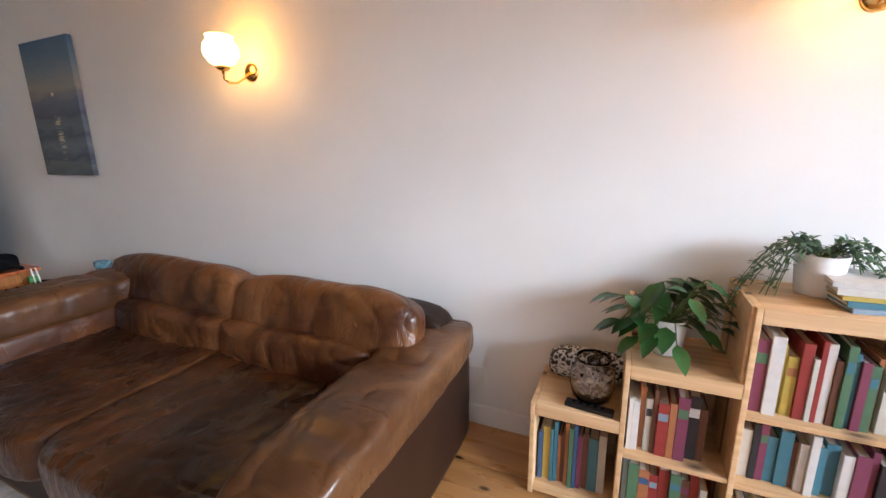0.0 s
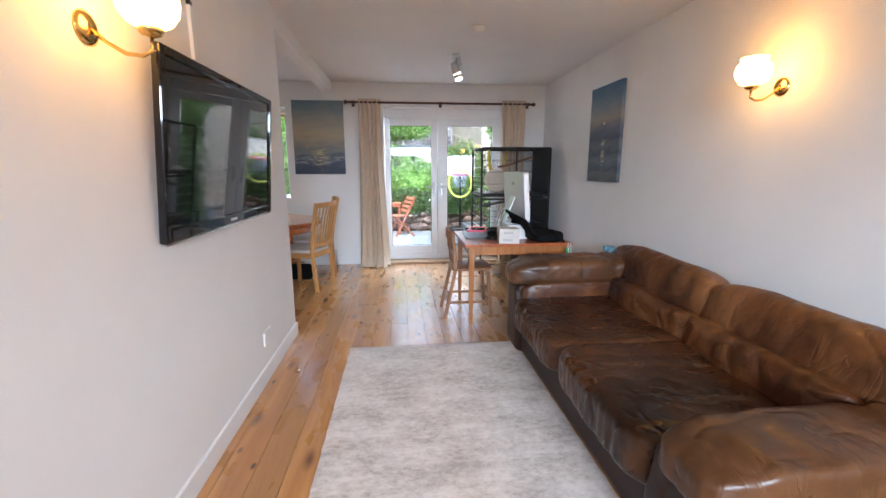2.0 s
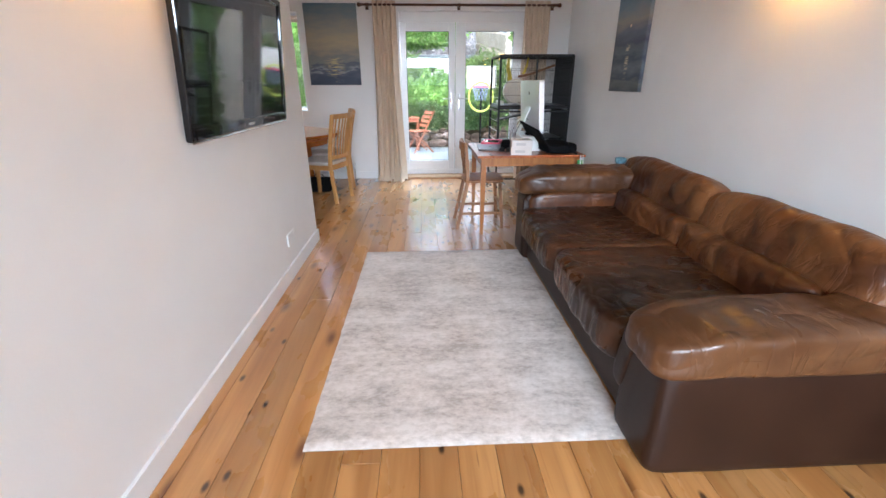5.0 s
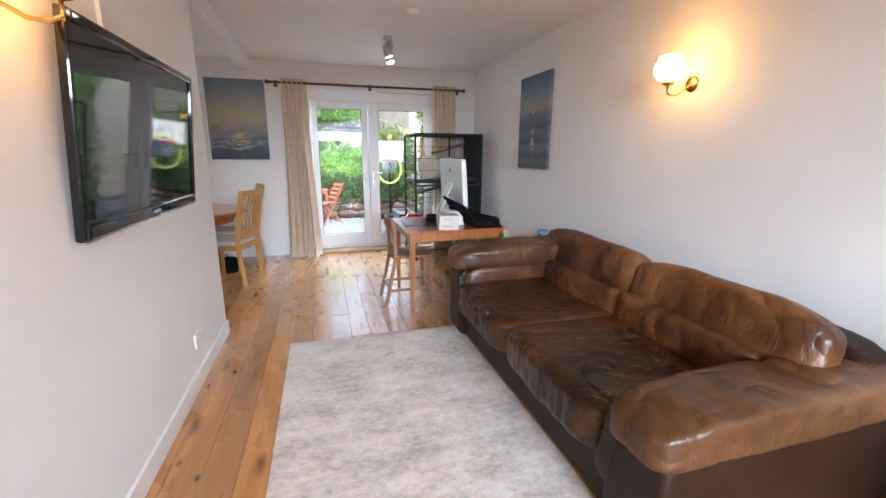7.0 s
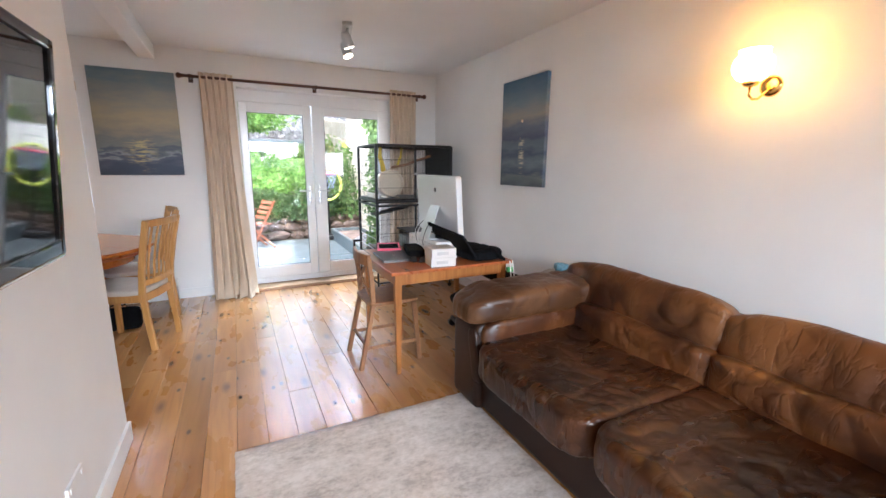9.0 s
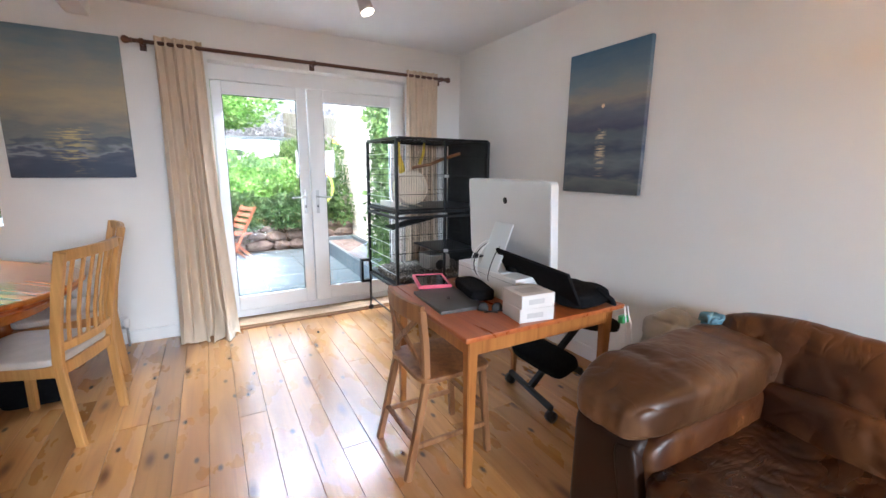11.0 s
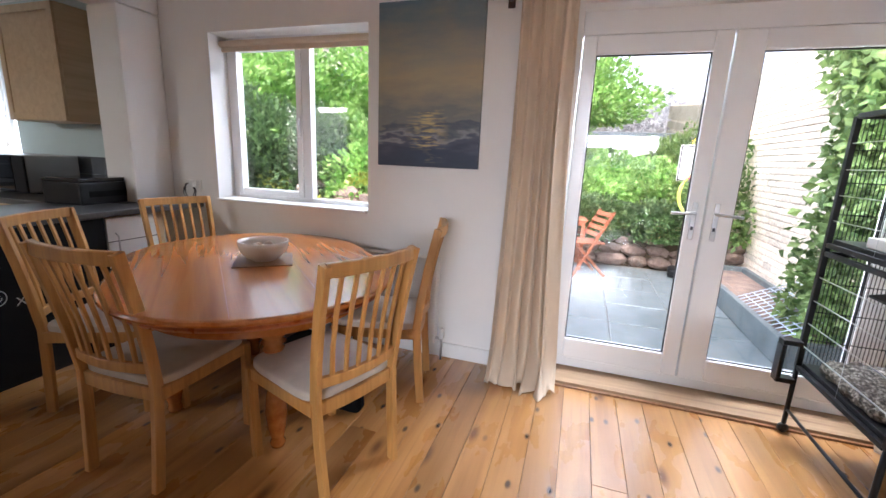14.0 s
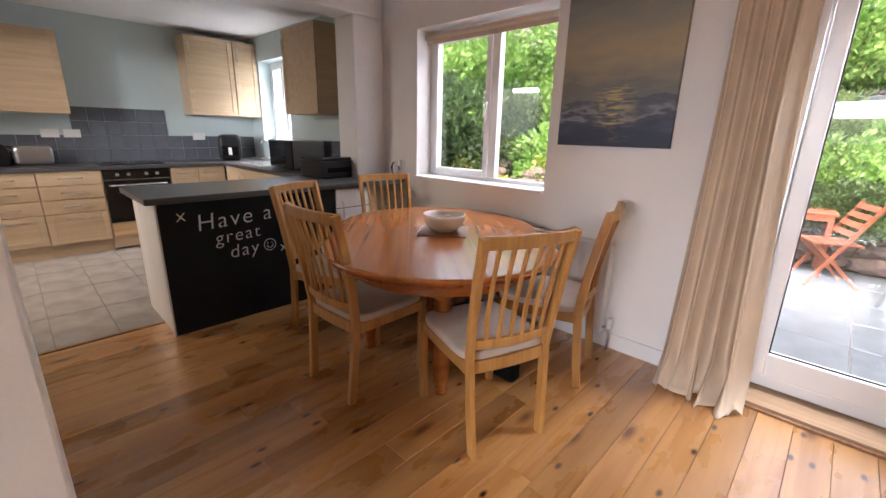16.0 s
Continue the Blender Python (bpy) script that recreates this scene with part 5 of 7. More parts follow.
def radiator():
    th = thing("radiator", "white panel radiator under the window", "radiator", WX, 0, 0)
    y0, y1 = -2.68, -1.30
    part("panel", cube(0.075, 0.095, y0, y1, 0.12, 0.69, 0.006), TRIM, th)
    part("rear_panel", cube(0.025, 0.045, y0, y1, 0.12, 0.69, 0.006), TRIM, th)
    b = bmesh.new()
    for k in range(34):
        y = y0 + 0.03 + k * (y1 - y0 - 0.06) / 33
        box(b, 0.095, 0.099, y - 0.008, y + 0.008, 0.15, 0.66)
    part("ribs", b, TRIM, th)
    g = bmesh.new()
    box(g, 0.025, 0.097, y0, y1, 0.69, 0.694)
    part("top_grille", g, TRIM, th)
    part("end_cover", cube(0.024, 0.098, y1, y1 + 0.006, 0.12, 0.69, 0.002), TRIM, th)
    v = bmesh.new()
    tube(v, [(0.06, y1 + 0.006, 0.15), (0.06, y1 + 0.045, 0.15)], 0.01, 10)
    tube(v, [(0.06, y1 + 0.045, 0.0), (0.06, y1 + 0.045, 0.16)], 0.0075, 10)
    part("pipe", v, STEEL, th)
    v = bmesh.new()
    lathe(v, [(0.014, 0.15), (0.019, 0.165), (0.019, 0.215), (0.012, 0.225)], 16, (0.06, y1 + 0.045, 0))
    part("valve", v, WHITEPLASTIC, th, "white plastic valve knob")
    return th


radiator()
bl = thing("roller_blind", "rolled-up cream blind at the window head", "blind", WX - 0.10, -2.475, 2.065)
b = bmesh.new()
tube(b, [(0, -0.63, 0), (0, 0.63, 0)], 0.022, 14)
part("roll", b, CREAM, bl)
part("hem_bar", cube(-0.006, 0.006, -0.62, 0.62, -0.055, -0.02, 0.003), CREAM, bl)

# ---- desk corner ----
def work_desk():
    th = thing("work_desk", "reddish wooden desk with tapered legs, covered in gadgets", "desk", 0, 0, 0)
    x0, x1, y0, y1 = -3.82, -3.02, 0.175, 1.09
    part("desktop", cube(x0, x1, y0, y1, 0.69, 0.712, 0.006), REDWOOD, th, "polished reddish top")
    part("apron_front", cube(x1 - 0.06, x1 - 0.04, y0 + 0.08, y1 - 0.08, 0.615, 0.69, 0.002), AMBER, th)
    part("apron_rear", cube(x0 + 0.04, x0 + 0.06, y0 + 0.08, y1 - 0.08, 0.615, 0.69, 0.002), AMBER, th)
    part("apron_side", cube(x0 + 0.08, x1 - 0.08, y0 + 0.04, y0 + 0.06, 0.615, 0.69, 0.002), AMBER, th)
    part("apron_side", cube(x0 + 0.08, x1 - 0.08, y1 - 0.06, y1 - 0.04, 0.615, 0.69, 0.002), AMBER, th)
    for x, y in ((x0 + 0.06, y0 + 0.06), (x1 - 0.06, y0 + 0.06), (x0 + 0.06, y1 - 0.06), (x1 - 0.06, y1 - 0.06)):
        b = bmesh.new()
        q = bmesh.new()
        bmesh.ops.create_cube(q, size=1)
        for v in q.verts:
            t_ = 0.024 if v.co.z > 0 else 0.014
            v.co = Vector((x + math.copysign(t_, v.co.x), y + math.copysign(t_, v.co.y), 0.69 if v.co.z > 0 else 0))
        bmesh.ops.bevel(q, geom=list(q.edges), offset=0.004, segments=2, affect="EDGES")
        part("leg", join(b, q), AMBER, th)
    return th


work_desk()


def desk_chair():
    th = thing("cross_back_chair", "brown wooden cross-back chair tucked at the desk", "chair", -3.405, 0.25, 0)
    feet = [(-0.165, -0.21), (0.165, -0.235), (-0.15, 0.20), (0.17, 0.17)]
    for k in (-1, 1):
        b = bmesh.new()
        pts = [(k * 0.17, -0.225, 0), (k * 0.165, -0.17, 0.25), (k * 0.16, -0.13, 0.44), (k * 0.16, -0.135, 0.6), (k * 0.165, -0.155, 0.77)]
        sweep(b, pts, 0.03, 0.03)
        part("back_post", b, BROWNWOOD, th)
        b = bmesh.new()
        bar(b, (k * 0.17, 0.20, 0), (k * 0.155, 0.165, 0.43), 0.03, 0.03, 0.004)
        part("front_leg", b, BROWNWOOD, th)
        b = bmesh.new()
        bar(b, (k * 0.168, -0.19, 0.15), (k * 0.165, 0.185, 0.15), 0.018, 0.024, 0.003)
        part("stretcher", b, BROWNWOOD, th)
    b = bmesh.new()
    bar(b, (-0.16, 0.182, 0.22), (0.16, 0.182, 0.22), 0.022, 0.018, 0.003)
    part("stretcher", b, BROWNWOOD, th)
    b = bmesh.new()
    bar(b, (-0.16, -0.185, 0.17), (0.16, -0.185, 0.17), 0.022, 0.018, 0.003)
    part("stretcher", b, BROWNWOOD, th)
    part("seat", moved(cushion(0.38, 0.37, 0.03, 14, 7, 0.001, 3, 2), 0, 0.02, 0.452), BROWNWOOD, th, "shaped wooden seat")
    b = bmesh.new()
    sweep(b, [(0.175 * u / 8, -0.155 - 0.03 * (1 - u * u / 64), 0.755) for u in range(-8, 9)], 0.075, 0.022)
    part("top_rail", b, BROWNWOOD, th)
    for k in (-1, 1):
        b = bmesh.new()
        pts = [(k * 0.15, -0.14, 0.50), (k * 0.05, -0.158, 0.58), (-k * 0.05, -0.170, 0.65), (-k * 0.14, -0.165, 0.725)]
        sweep(b, pts, 0.024, 0.012)
        part("cross_slat", b, BROWNWOOD, th)
    return th


desk_chair()
DZ = 0.712
cb = thing("carton", "long white cardboard carton under the computer", "box", -3.50, 0.672, DZ, 1)
part("carton_body", cube(-0.25, 0.25, -0.085, 0.085, 0, 0.125, 0.004), plain("white_gloss_card", (0.80, 0.79, 0.77), 0.4, grain=0.03, scale=10), cb)
part("lid_seam", cube(-0.251, 0.251, -0.0855, 0.0855, 0.098, 0.0995), GROUT, cb)


def computer():
    th = thing("desktop_computer", "silver all-in-one computer seen from behind on a carton", "computer", -3.467, 0.665, DZ + 0.125, 1)
    foot = bmesh.new()
    box(foot, -0.10, 0.10, -0.075, 0.085, 0, 0.007, 0.003)
    st = part("stand_foot", foot, ALU, th)
    b = bmesh.new()
    bar(b, (0, -0.075, 0.006), (0, 0.018, 0.24), 0.008, 0.15, 0.003, (1, 0, 0))
    part("stand_neck", b, ALU, th, "bent aluminium stand")
    sh = cushion(0.65, 0.045, 0.43, 22, 34, 0, 1, 0)
    part("shell", moved(sh, 0, 0.045, 0.245, 4), ALU, th, "curved silver shell")
    part("screen", moved(cube(-0.31, 0.31, 0.0, 0.003, -0.11, 0.20), 0, 0.0685, 0.245, 4), BLACKGLOSS, th)
    lg = bmesh.new()
    lathe(lg, [(0.018, 0), (0.017, 0.002), (0.001, 0.002)], 20)
    part("logo_disc", moved(lg, 0, 0.0165, 0.355, 94), BLACKPLASTIC, th, "small dark emblem")
    for i, (dx, loop, mat_) in enumerate(((-0.10, 0.05, WHITEPLASTIC), (-0.06, 0.06, WHITEPLASTIC), (-0.08, 0.03, BLACKPLASTIC), (0.03, 0.04, BLACKPLASTIC))):
        c = bmesh.new()
        p0, p1, p2, p3 = Vector((dx * 0.4, 0.018, 0.13)), Vector((dx * 1.5, -0.05, 0.13 + loop)), Vector((dx * 1.7 - 0.02, -0.12, 0.02 - loop)), Vector((dx * 0.6, -0.088, -0.05))
        pts = [p0 * (1 - u) ** 3 + p1 * 3 * u * (1 - u) ** 2 + p2 * 3 * u * u * (1 - u) + p3 * u ** 3 for u in [k / 18 for k in range(19)]]
        tube(c, pts, 0.0027, 6)
        part("cable", c, mat_, th)
    return th


computer()
tb = thing("tablet_computer", "dark tablet in a pink rubber case on the desk", "tablet", -3.755, 0.41, DZ, -17)
b = bmesh.new()
box(b, -0.125, -0.11, -0.09, 0.09, 0.012, 0.03, 0.004), box(b, 0.11, 0.125, -0.09, 0.09, 0.012, 0.03, 0.004), box(b, -0.11, 0.11, -0.09, -0.075, 0.012, 0.03, 0.004), box(b, -0.11, 0.11, 0.075, 0.09, 0.012, 0.03, 0.004)
part("pink_bumper", b, PINK, tb, "pink rubber bumper")
part("screen", cube(-0.11, 0.11, -0.075, 0.075, 0.015, 0.026), BLACKGLOSS, tb)
part("case_back", cube(-0.12, 0.12, -0.085, 0.085, 0.0, 0.012, 0.003), BLACKPLASTIC, tb)
lp = thing("laptop", "closed dark grey laptop on the desk", "laptop", -3.455, 0.345, DZ, -4)
part("base", cube(-0.17, 0.17, -0.115, 0.115, 0.001, 0.009, 0.003), plain("space_grey_metal", (0.12, 0.115, 0.115), 0.35, 0.7, grain=0.02, scale=10), lp)
part("lid", cube(-0.17, 0.17, -0.115, 0.115, 0.010, 0.016, 0.003), bpy.data.materials["space_grey_metal"], lp)
lg = bmesh.new()
lathe(lg, [(0.013, 0), (0.012, 0.0006)], 20)
part("logo_disc", moved(lg, 0, 0, 0.0161), CHROME, lp)
for k in (-1, 1):
    part("foot_pad", cube(k * 0.13 - 0.01, k * 0.13 + 0.01, -0.1, 0.1, 0, 0.001), BLACKPLASTIC, lp)
cs = thing("zip_case", "black padded zip case on the desk", "case", -3.50, 0.525, DZ, -14)
part("shell", moved(cushion(0.30, 0.13, 0.06, 20, 7, 0.002, 4, 3), 0, 0, 0.031), BLACKFABRIC, cs)
zp = bmesh.new()
tube(zp, [(-0.14, -0.058, 0.03), (0, -0.062, 0.03), (0.14, -0.058, 0.03)], 0.003, 6)
part("zip", zp, BLACKPLASTIC, cs)
for k in range(2):
    bx = thing("small_carton", "small white cardboard box stacked on the desk", "box", -3.115, 0.555, DZ + 0.0605 * k, -8 + 3 * k, "stacked boxes")
    part("carton_body", cube(-0.075, 0.075, -0.085, 0.085, 0, 0.06, 0.003), CARD, bx)
    part("label", cube(0.075, 0.0756, -0.05, 0.03, 0.018, 0.04), PRINT, bx)
    part("top_print", cube(-0.03, 0.04, -0.06, 0.05, 0.06, 0.0603), PRINT, bx)
gl = thing("sunglasses", "dark folded glasses on the desk", "glasses", -3.25, 0.45, DZ, 60)
for k in (-1, 1):
    b = bmesh.new()
    lathe(b, [(0.024, 0), (0.026, 0.003), (0.02, 0.006)], 18)
    part("lens", moved(b, k * 0.032, 0, 0.012, 70), BLACKPLASTIC, gl)
    b = bmesh.new()
    tube(b, [(k * 0.06, 0, 0.02), (k * 0.062, -0.03, 0.012), (-k * 0.03, -0.045, 0.006)], 0.003, 6)
    part("temple", b, BLACKPLASTIC, gl)
bg = thing("camera_bag", "slumped black bag lying along the desk", "bag", -3.22, 0.86, DZ, 8)
part("bag_body", moved(cushion(0.40, 0.28, 0.085, 26, 4.5, 0.008, 6, 9), 0.0, 0.02, 0.044), BLACKFABRIC, bg)
b = cube(-0.24, 0.2, -0.008, 0.008, 0, 0.22, 0.006)
part("flap", moved(b, -0.02, -0.09, 0.05, 38, 6, 0), BLACKFABRIC, bg, "stiff upright flap")
b = bmesh.new()
tube(b, [(0.18, 0.02, 0.10), (0.24, 0.06, 0.05), (0.22, 0.12, 0.012), (0.12, 0.15, 0.01)], 0.01, 8)
part("strap", b, BLACKFABRIC, bg)
hp = thing("headphones", "black headphones resting on the carton", "headphones", -3.34, 0.70, DZ + 0.125, 20)
for k in (-1, 1):
    b = bmesh.new()
    lathe(b, [(0.02, 0), (0.034, 0.004), (0.036, 0.02), (0.022, 0.028)], 20)
    part("ear_cup", moved(b, k * 0.05, 0, 0), BLACKFABRIC, hp)
b = bmesh.new()
tube(b, [(0.085 * math.cos(a), 0.02 + 0.085 * math.sin(a), 0.012) for a in [math.pi * i / 14 for i in range(15)]], 0.006, 8)
part("headband", b, BLACKPLASTIC, hp)
pp = thing("paper_sheets", "loose papers and cards on the desk", "papers", -3.70, 0.60, DZ, 12)
for k in range(3):
    part("sheet", moved(cube(-0.06, 0.06, -0.04, 0.04, 0.0006 * k, 0.0006 * k + 0.0005), 0.02 * k, 0, 0, 0, 0, 14 * k), CARD, pp)
part("red_tab", moved(cube(-0.012, 0.012, -0.02, 0.02, 0.002, 0.009, 0.002), 0.03, -0.01, 0), PINK, pp)


def kneeling_stool():
    th = thing("kneeling_stool", "black kneeling stool on castors under the desk", "stool", -3.48, 0.99, 0)
    b = bmesh.new()
    bar(b, (-0.22, -0.03, 0.075), (0.22, -0.10, 0.075), 0.03, 0.03, 0.004)
    part("foot_bar", b, BLACKMETAL, th)
    b = bmesh.new()
    bar(b, (-0.20, 0.36, 0.075), (0.20, 0.36, 0.075), 0.03, 0.03, 0.004)
    part("foot_bar", b, BLACKMETAL, th)
    b = bmesh.new()
    bar(b, (0, -0.06, 0.085), (0, 0.30, 0.40), 0.03, 0.04, 0.004)
    part("spine", b, BLACKMETAL, th)
    b = bmesh.new()
    bar(b, (0.0, 0.36, 0.085), (0.0, 0.05, 0.26), 0.03, 0.04, 0.004)
    part("brace", b, BLACKMETAL, th)
    part("knee_pad", moved(cushion(0.42, 0.18, 0.07, 14, 5, 0.002, 4, 2), 0.05, -0.02, 0.30, 20), BLACKFABRIC, th, "black padded knee rest")
    part("seat_pad", moved(cushion(0.42, 0.30, 0.08, 14, 5, 0.002, 4, 5), 0.0, 0.32, 0.46, -12), BLACKFABRIC, th, "black padded seat")
    for x, y in ((-0.22, -0.03), (0.22, -0.10), (-0.20, 0.36), (0.20, 0.36)):
        b = bmesh.new()
        lathe(b, [(0.012, -0.022), (0.030, -0.02), (0.030, 0.02), (0.012, 0.022)], 18)
        part("castor", moved(b, x, y, 0.030, 0, 90, 0), BLACKPLASTIC, th)
        b = bmesh.new()
        tube(b, [(x, y, 0.03), (x, y, 0.065)], 0.008)
        part("castor_stem", b, BLACKMETAL, th)
    return th


kneeling_stool()
bk = thing("rucksack", "dark rucksack on the floor behind the sofa arm", "bag", -2.98, 1.25, 0)
part("bag_body", moved(cushion(0.28, 0.26, 0.38, 22, 3.4, 0.014, 6, 13), 0, 0, 0.19), BLACKFABRIC, bk)
b = bmesh.new()
tube(b, [(0.1, -0.12, 0.38), (0.16, -0.16, 0.30), (0.17, -0.15, 0.15)], 0.012, 8)
part("strap", b, BLACKPLASTIC, bk)
cv = thing("folded_blanket", "grey-beige folded blanket heaped in the corner behind the sofa", "blanket", -2.98, 1.50, 0)
part("folds", moved(cushion(0.28, 0.30, 0.60, 30, 3.2, 0.03, 7, 23), -0.02, 0.0, 0.305), plain("grey_beige_cloth", (0.42, 0.40, 0.36), 0.9, grain=0.1, scale=10, bump=0.3, bump_scale=300), cv)
tagged(part("cloth_bundle", moved(cushion(0.09, 0.09, 0.09, 14, 2.6, 0.008, 14, 3), -2.56, 1.36, 0.70), ramped("teal_print_cloth", [(0.4, (0.02, 0.12, 0.16)), (0.55, (0.30, 0.40, 0.42)), (0.7, (0.03, 0.10, 0.2))], 30, 0.85, 0.2)), "small crumpled teal cloth on the sofa arm", "cloth")
b = bmesh.new()
cc = thing("charging_cable", "white cable hanging from the desk corner", "cable", -3.0, 1.03, 0.60)
tube(b, [(0.02, 0, 0.12), (0.035, 0.0, 0.05), (0.04, 0.01, -0.1), (0.05, 0.03, -0.25), (0.03, 0.05, -0.35)], 0.004, 6)
tube(b, [(0.02, 0.02, 0.12), (0.045, 0.02, 0.04), (0.055, 0.03, -0.12), (0.07, 0.05, -0.3)], 0.004, 6)
part("cable", b, WHITEPLASTIC, cc)
part("green_tie", cube(0.005, 0.032, -0.02, 0.03, 0.04, 0.075, 0.004), plain("green_plastic", (0.04, 0.25, 0.07), 0.5), cc)


# ---- pet cage ----
def pet_cage():
    th = thing("pet_cage", "tall dark grey two-tier metal pet cage on wheels", "cage", 0, 0, 0)
    x0, x1, y0, y1 = -5.45, -4.79, 0.645, 1.50
    zb, zm, zt = 0.37, 0.975, 1.575
    p_ = 0.024
    for x in (x0, x1):
        for y in (y0, y1):
            part("corner_post", cube(x - p_ / 2, x + p_ / 2, y - p_ / 2, y + p_ / 2, zb, zt, 0.003), BLACKMETAL, th)
            b = bmesh.new()
            tube(b, [(x, y, 0.05), (x, y, zb)], 0.011, 10)
            leg = part("leg", b, BLACKMETAL, th)
            b = bmesh.new()
            lathe(b, [(0.01, -0.011), (0.025, -0.01), (0.025, 0.01), (0.01, 0.011)], 18)
            part("castor", moved(b, x, y, 0.025, 0, 90, 20), BLACKPLASTIC, leg)
    for z in (zb, zm - 0.02, zm + 0.02, zt):
        for x in (x0, x1):
            part("rail", cube(x - 0.01, x + 0.01, y0 + p_ / 2, y1 - p_ / 2, z - 0.011, z + 0.011, 0.002), BLACKMETAL, th)
        for y in (y0, y1):
            part("rail", cube(x0 + p_ / 2, x1 - p_ / 2, y - 0.01, y + 0.01, z - 0.011, z + 0.011, 0.002), BLACKMETAL, th)
    for y in (y0, y1):
        b = bmesh.new()
        tube(b, [(x0, y, 0.13), (x1, y, 0.13)], 0.008, 8)
        part("base_bar", b, BLACKMETAL, th)
    b = bmesh.new()
    tube(b, [(x1, y0, 0.13), (x1, y1, 0.13)], 0.008, 8)
    part("base_bar", b, BLACKMETAL, th)
    for za, zc in ((zb, zm - 0.02), (zm + 0.02, zt)):
        part("door_post", cube(x1 - 0.006, x1 + 0.012, 1.065, 1.085, za + 0.011, zc - 0.011, 0.002), BLACKMETAL, th)
        for nm, x, ya, yb, tw in (("front_wire_panel", x1, y0, y1, 0.0007), ("back_wire_panel", x0, y0, y1, 0.0013)):
            b = bmesh.new()
            n_ = 56 if nm == "back_wire_panel" else 40
            for k in range(1, n_):
                y = ya + (yb - ya) * k / n_
                box(b, x - tw, x + tw, y - tw, y + tw, za + 0.011, zc - 0.011)
            for k in range(1, 4):
                z = za + (zc - za) * k / 4
                box(b, x - 0.0035, x - 0.001, ya + 0.012, yb - 0.012, z - 0.002, z + 0.002)
            part(nm, b, BLACKMETAL, th)["kind"] = "stuff"
        for nm, y in (("side_wire_panel", y0), ("side_wire_panel", y1)):
            b = bmesh.new()
            for k in range(1, 2):
                x = x0 + (x1 - x0) * k / 2
                box(b, x - 0.0004, x + 0.0004, y - 0.0004, y + 0.0004, za + 0.011, zc - 0.011)
            for k in range(1, 5):
                z = za + (zc - za) * k / 5
                box(b, x0 + 0.012, x1 - 0.012, y - 0.0045, y - 0.001, z - 0.002, z + 0.002)
            part(nm, b, BLACKMETAL if y > 1 else STEEL, th)["kind"] = "stuff"
        b = bmesh.new()
        for k in range(1, 88):
            x = x0 + (x1 - x0) * k / 88
            box(b, x - 0.0021, x + 0.0021, y1 + 0.002, y1 + 0.004, za + 0.011, zc - 0.011)
        part("side_mesh", b, BLACKMETAL, th, "dark fine-mesh side panel")["kind"] = "stuff"
        part("tray", cube(x0 + 0.012, x1 - 0.012, y0 + 0.012, y1 - 0.012, za + 0.0, za + 0.03, 0.003), BLACKPLASTIC, th, "black plastic tray")
        part("latch", cube(x1 + 0.012, x1 + 0.03, 1.06, 1.10, (za + zc) / 2 - 0.012, (za + zc) / 2 + 0.012, 0.004), STEEL, th)
    b = bmesh.new()
    for k in range(1, 27):
        x = x0 + (x1 - x0) * k / 27
        box(b, x - 0.001, x + 0.001, y0 + 0.012, y1 - 0.012, zt - 0.001, zt + 0.001)
    part("roof_wire_panel", b, BLACKMETAL, th)["kind"] = "stuff"
    b = bmesh.new()
    box(b, x0 - 0.01, x0 + 0.05, 0.545, 0.630, 0.49, 0.515, 0.006), box(b, x0 - 0.01, x0 + 0.05, 0.545, 0.630, 0.29, 0.315, 0.006), box(b, x0 - 0.01, x0 + 0.05, 0.545, 0.565, 0.315, 0.49, 0.004)
    part("side_handle", b, BLACKPLASTIC, th, "black plastic carrying handle")
    part("inner_shelf", cube(x0 + 0.05, x1 - 0.08, 1.08, y1 - 0.02, 0.62, 0.635, 0.004), BLACKPLASTIC, th)
    part("ramp", moved(cube(-0.09, 0.09, -0.20, 0.20, 0, 0.012, 0.003), -5.05, 0.87, 0.875, 11, 0, 0), BLACKPLASTIC, th)
    return th


pet_cage()
wh = thing("exercise_wheel", "cream plastic running wheel inside the cage", "wheel", -5.05, 0.88, 1.025)
b = bmesh.new()
lathe(b, [(0.118, -0.045), (0.142, -0.045), (0.145, 0.0), (0.142, 0.055), (0.122, 0.055), (0.118, 0.03)], 40)
part("drum", moved(b, 0, 0, 0.155, 0, 84, 0), plain("cream_plastic", (0.62, 0.55, 0.44), 0.45, grain=0.06, scale=20), wh)
b = bmesh.new()
lathe(b, [(0.126, -0.045), (0.126, -0.04)], 40)
part("backing", moved(b, 0, 0, 0.155, 0, 84, 0), plain("frosted_plastic", (0.17, 0.15, 0.125), 0.5, grain=0.05, scale=20), wh)
b = bmesh.new()
bar(b, (-0.09, -0.06, 0.004), (-0.06, 0, 0.155), 0.012, 0.012), bar(b, (-0.09, 0.06, 0.004), (-0.06, 0, 0.155), 0.012, 0.012), bar(b, (-0.1, -0.06, 0.006), (0.1, -0.06, 0.006), 0.012, 0.012), bar(b, (-0.1, 0.06, 0.006), (0.1, 0.06, 0.006), 0.012, 0.012)
part("stand", b, bpy.data.materials["cream_plastic"], wh)
hm = thing("hammock_branch", "wooden perch with a hanging cloth toy in the cage", "perch", -5.1, 1.12, 1.40)
b = bmesh.new()
tube(b, [(0.0, -0.20, -0.05), (0.05, -0.05, -0.02), (0.02, 0.1, 0.03), (0.08, 0.24, 0.08)], 0.014, 8)
part("branch", b, BROWNWOOD, hm)
b = bmesh.new()
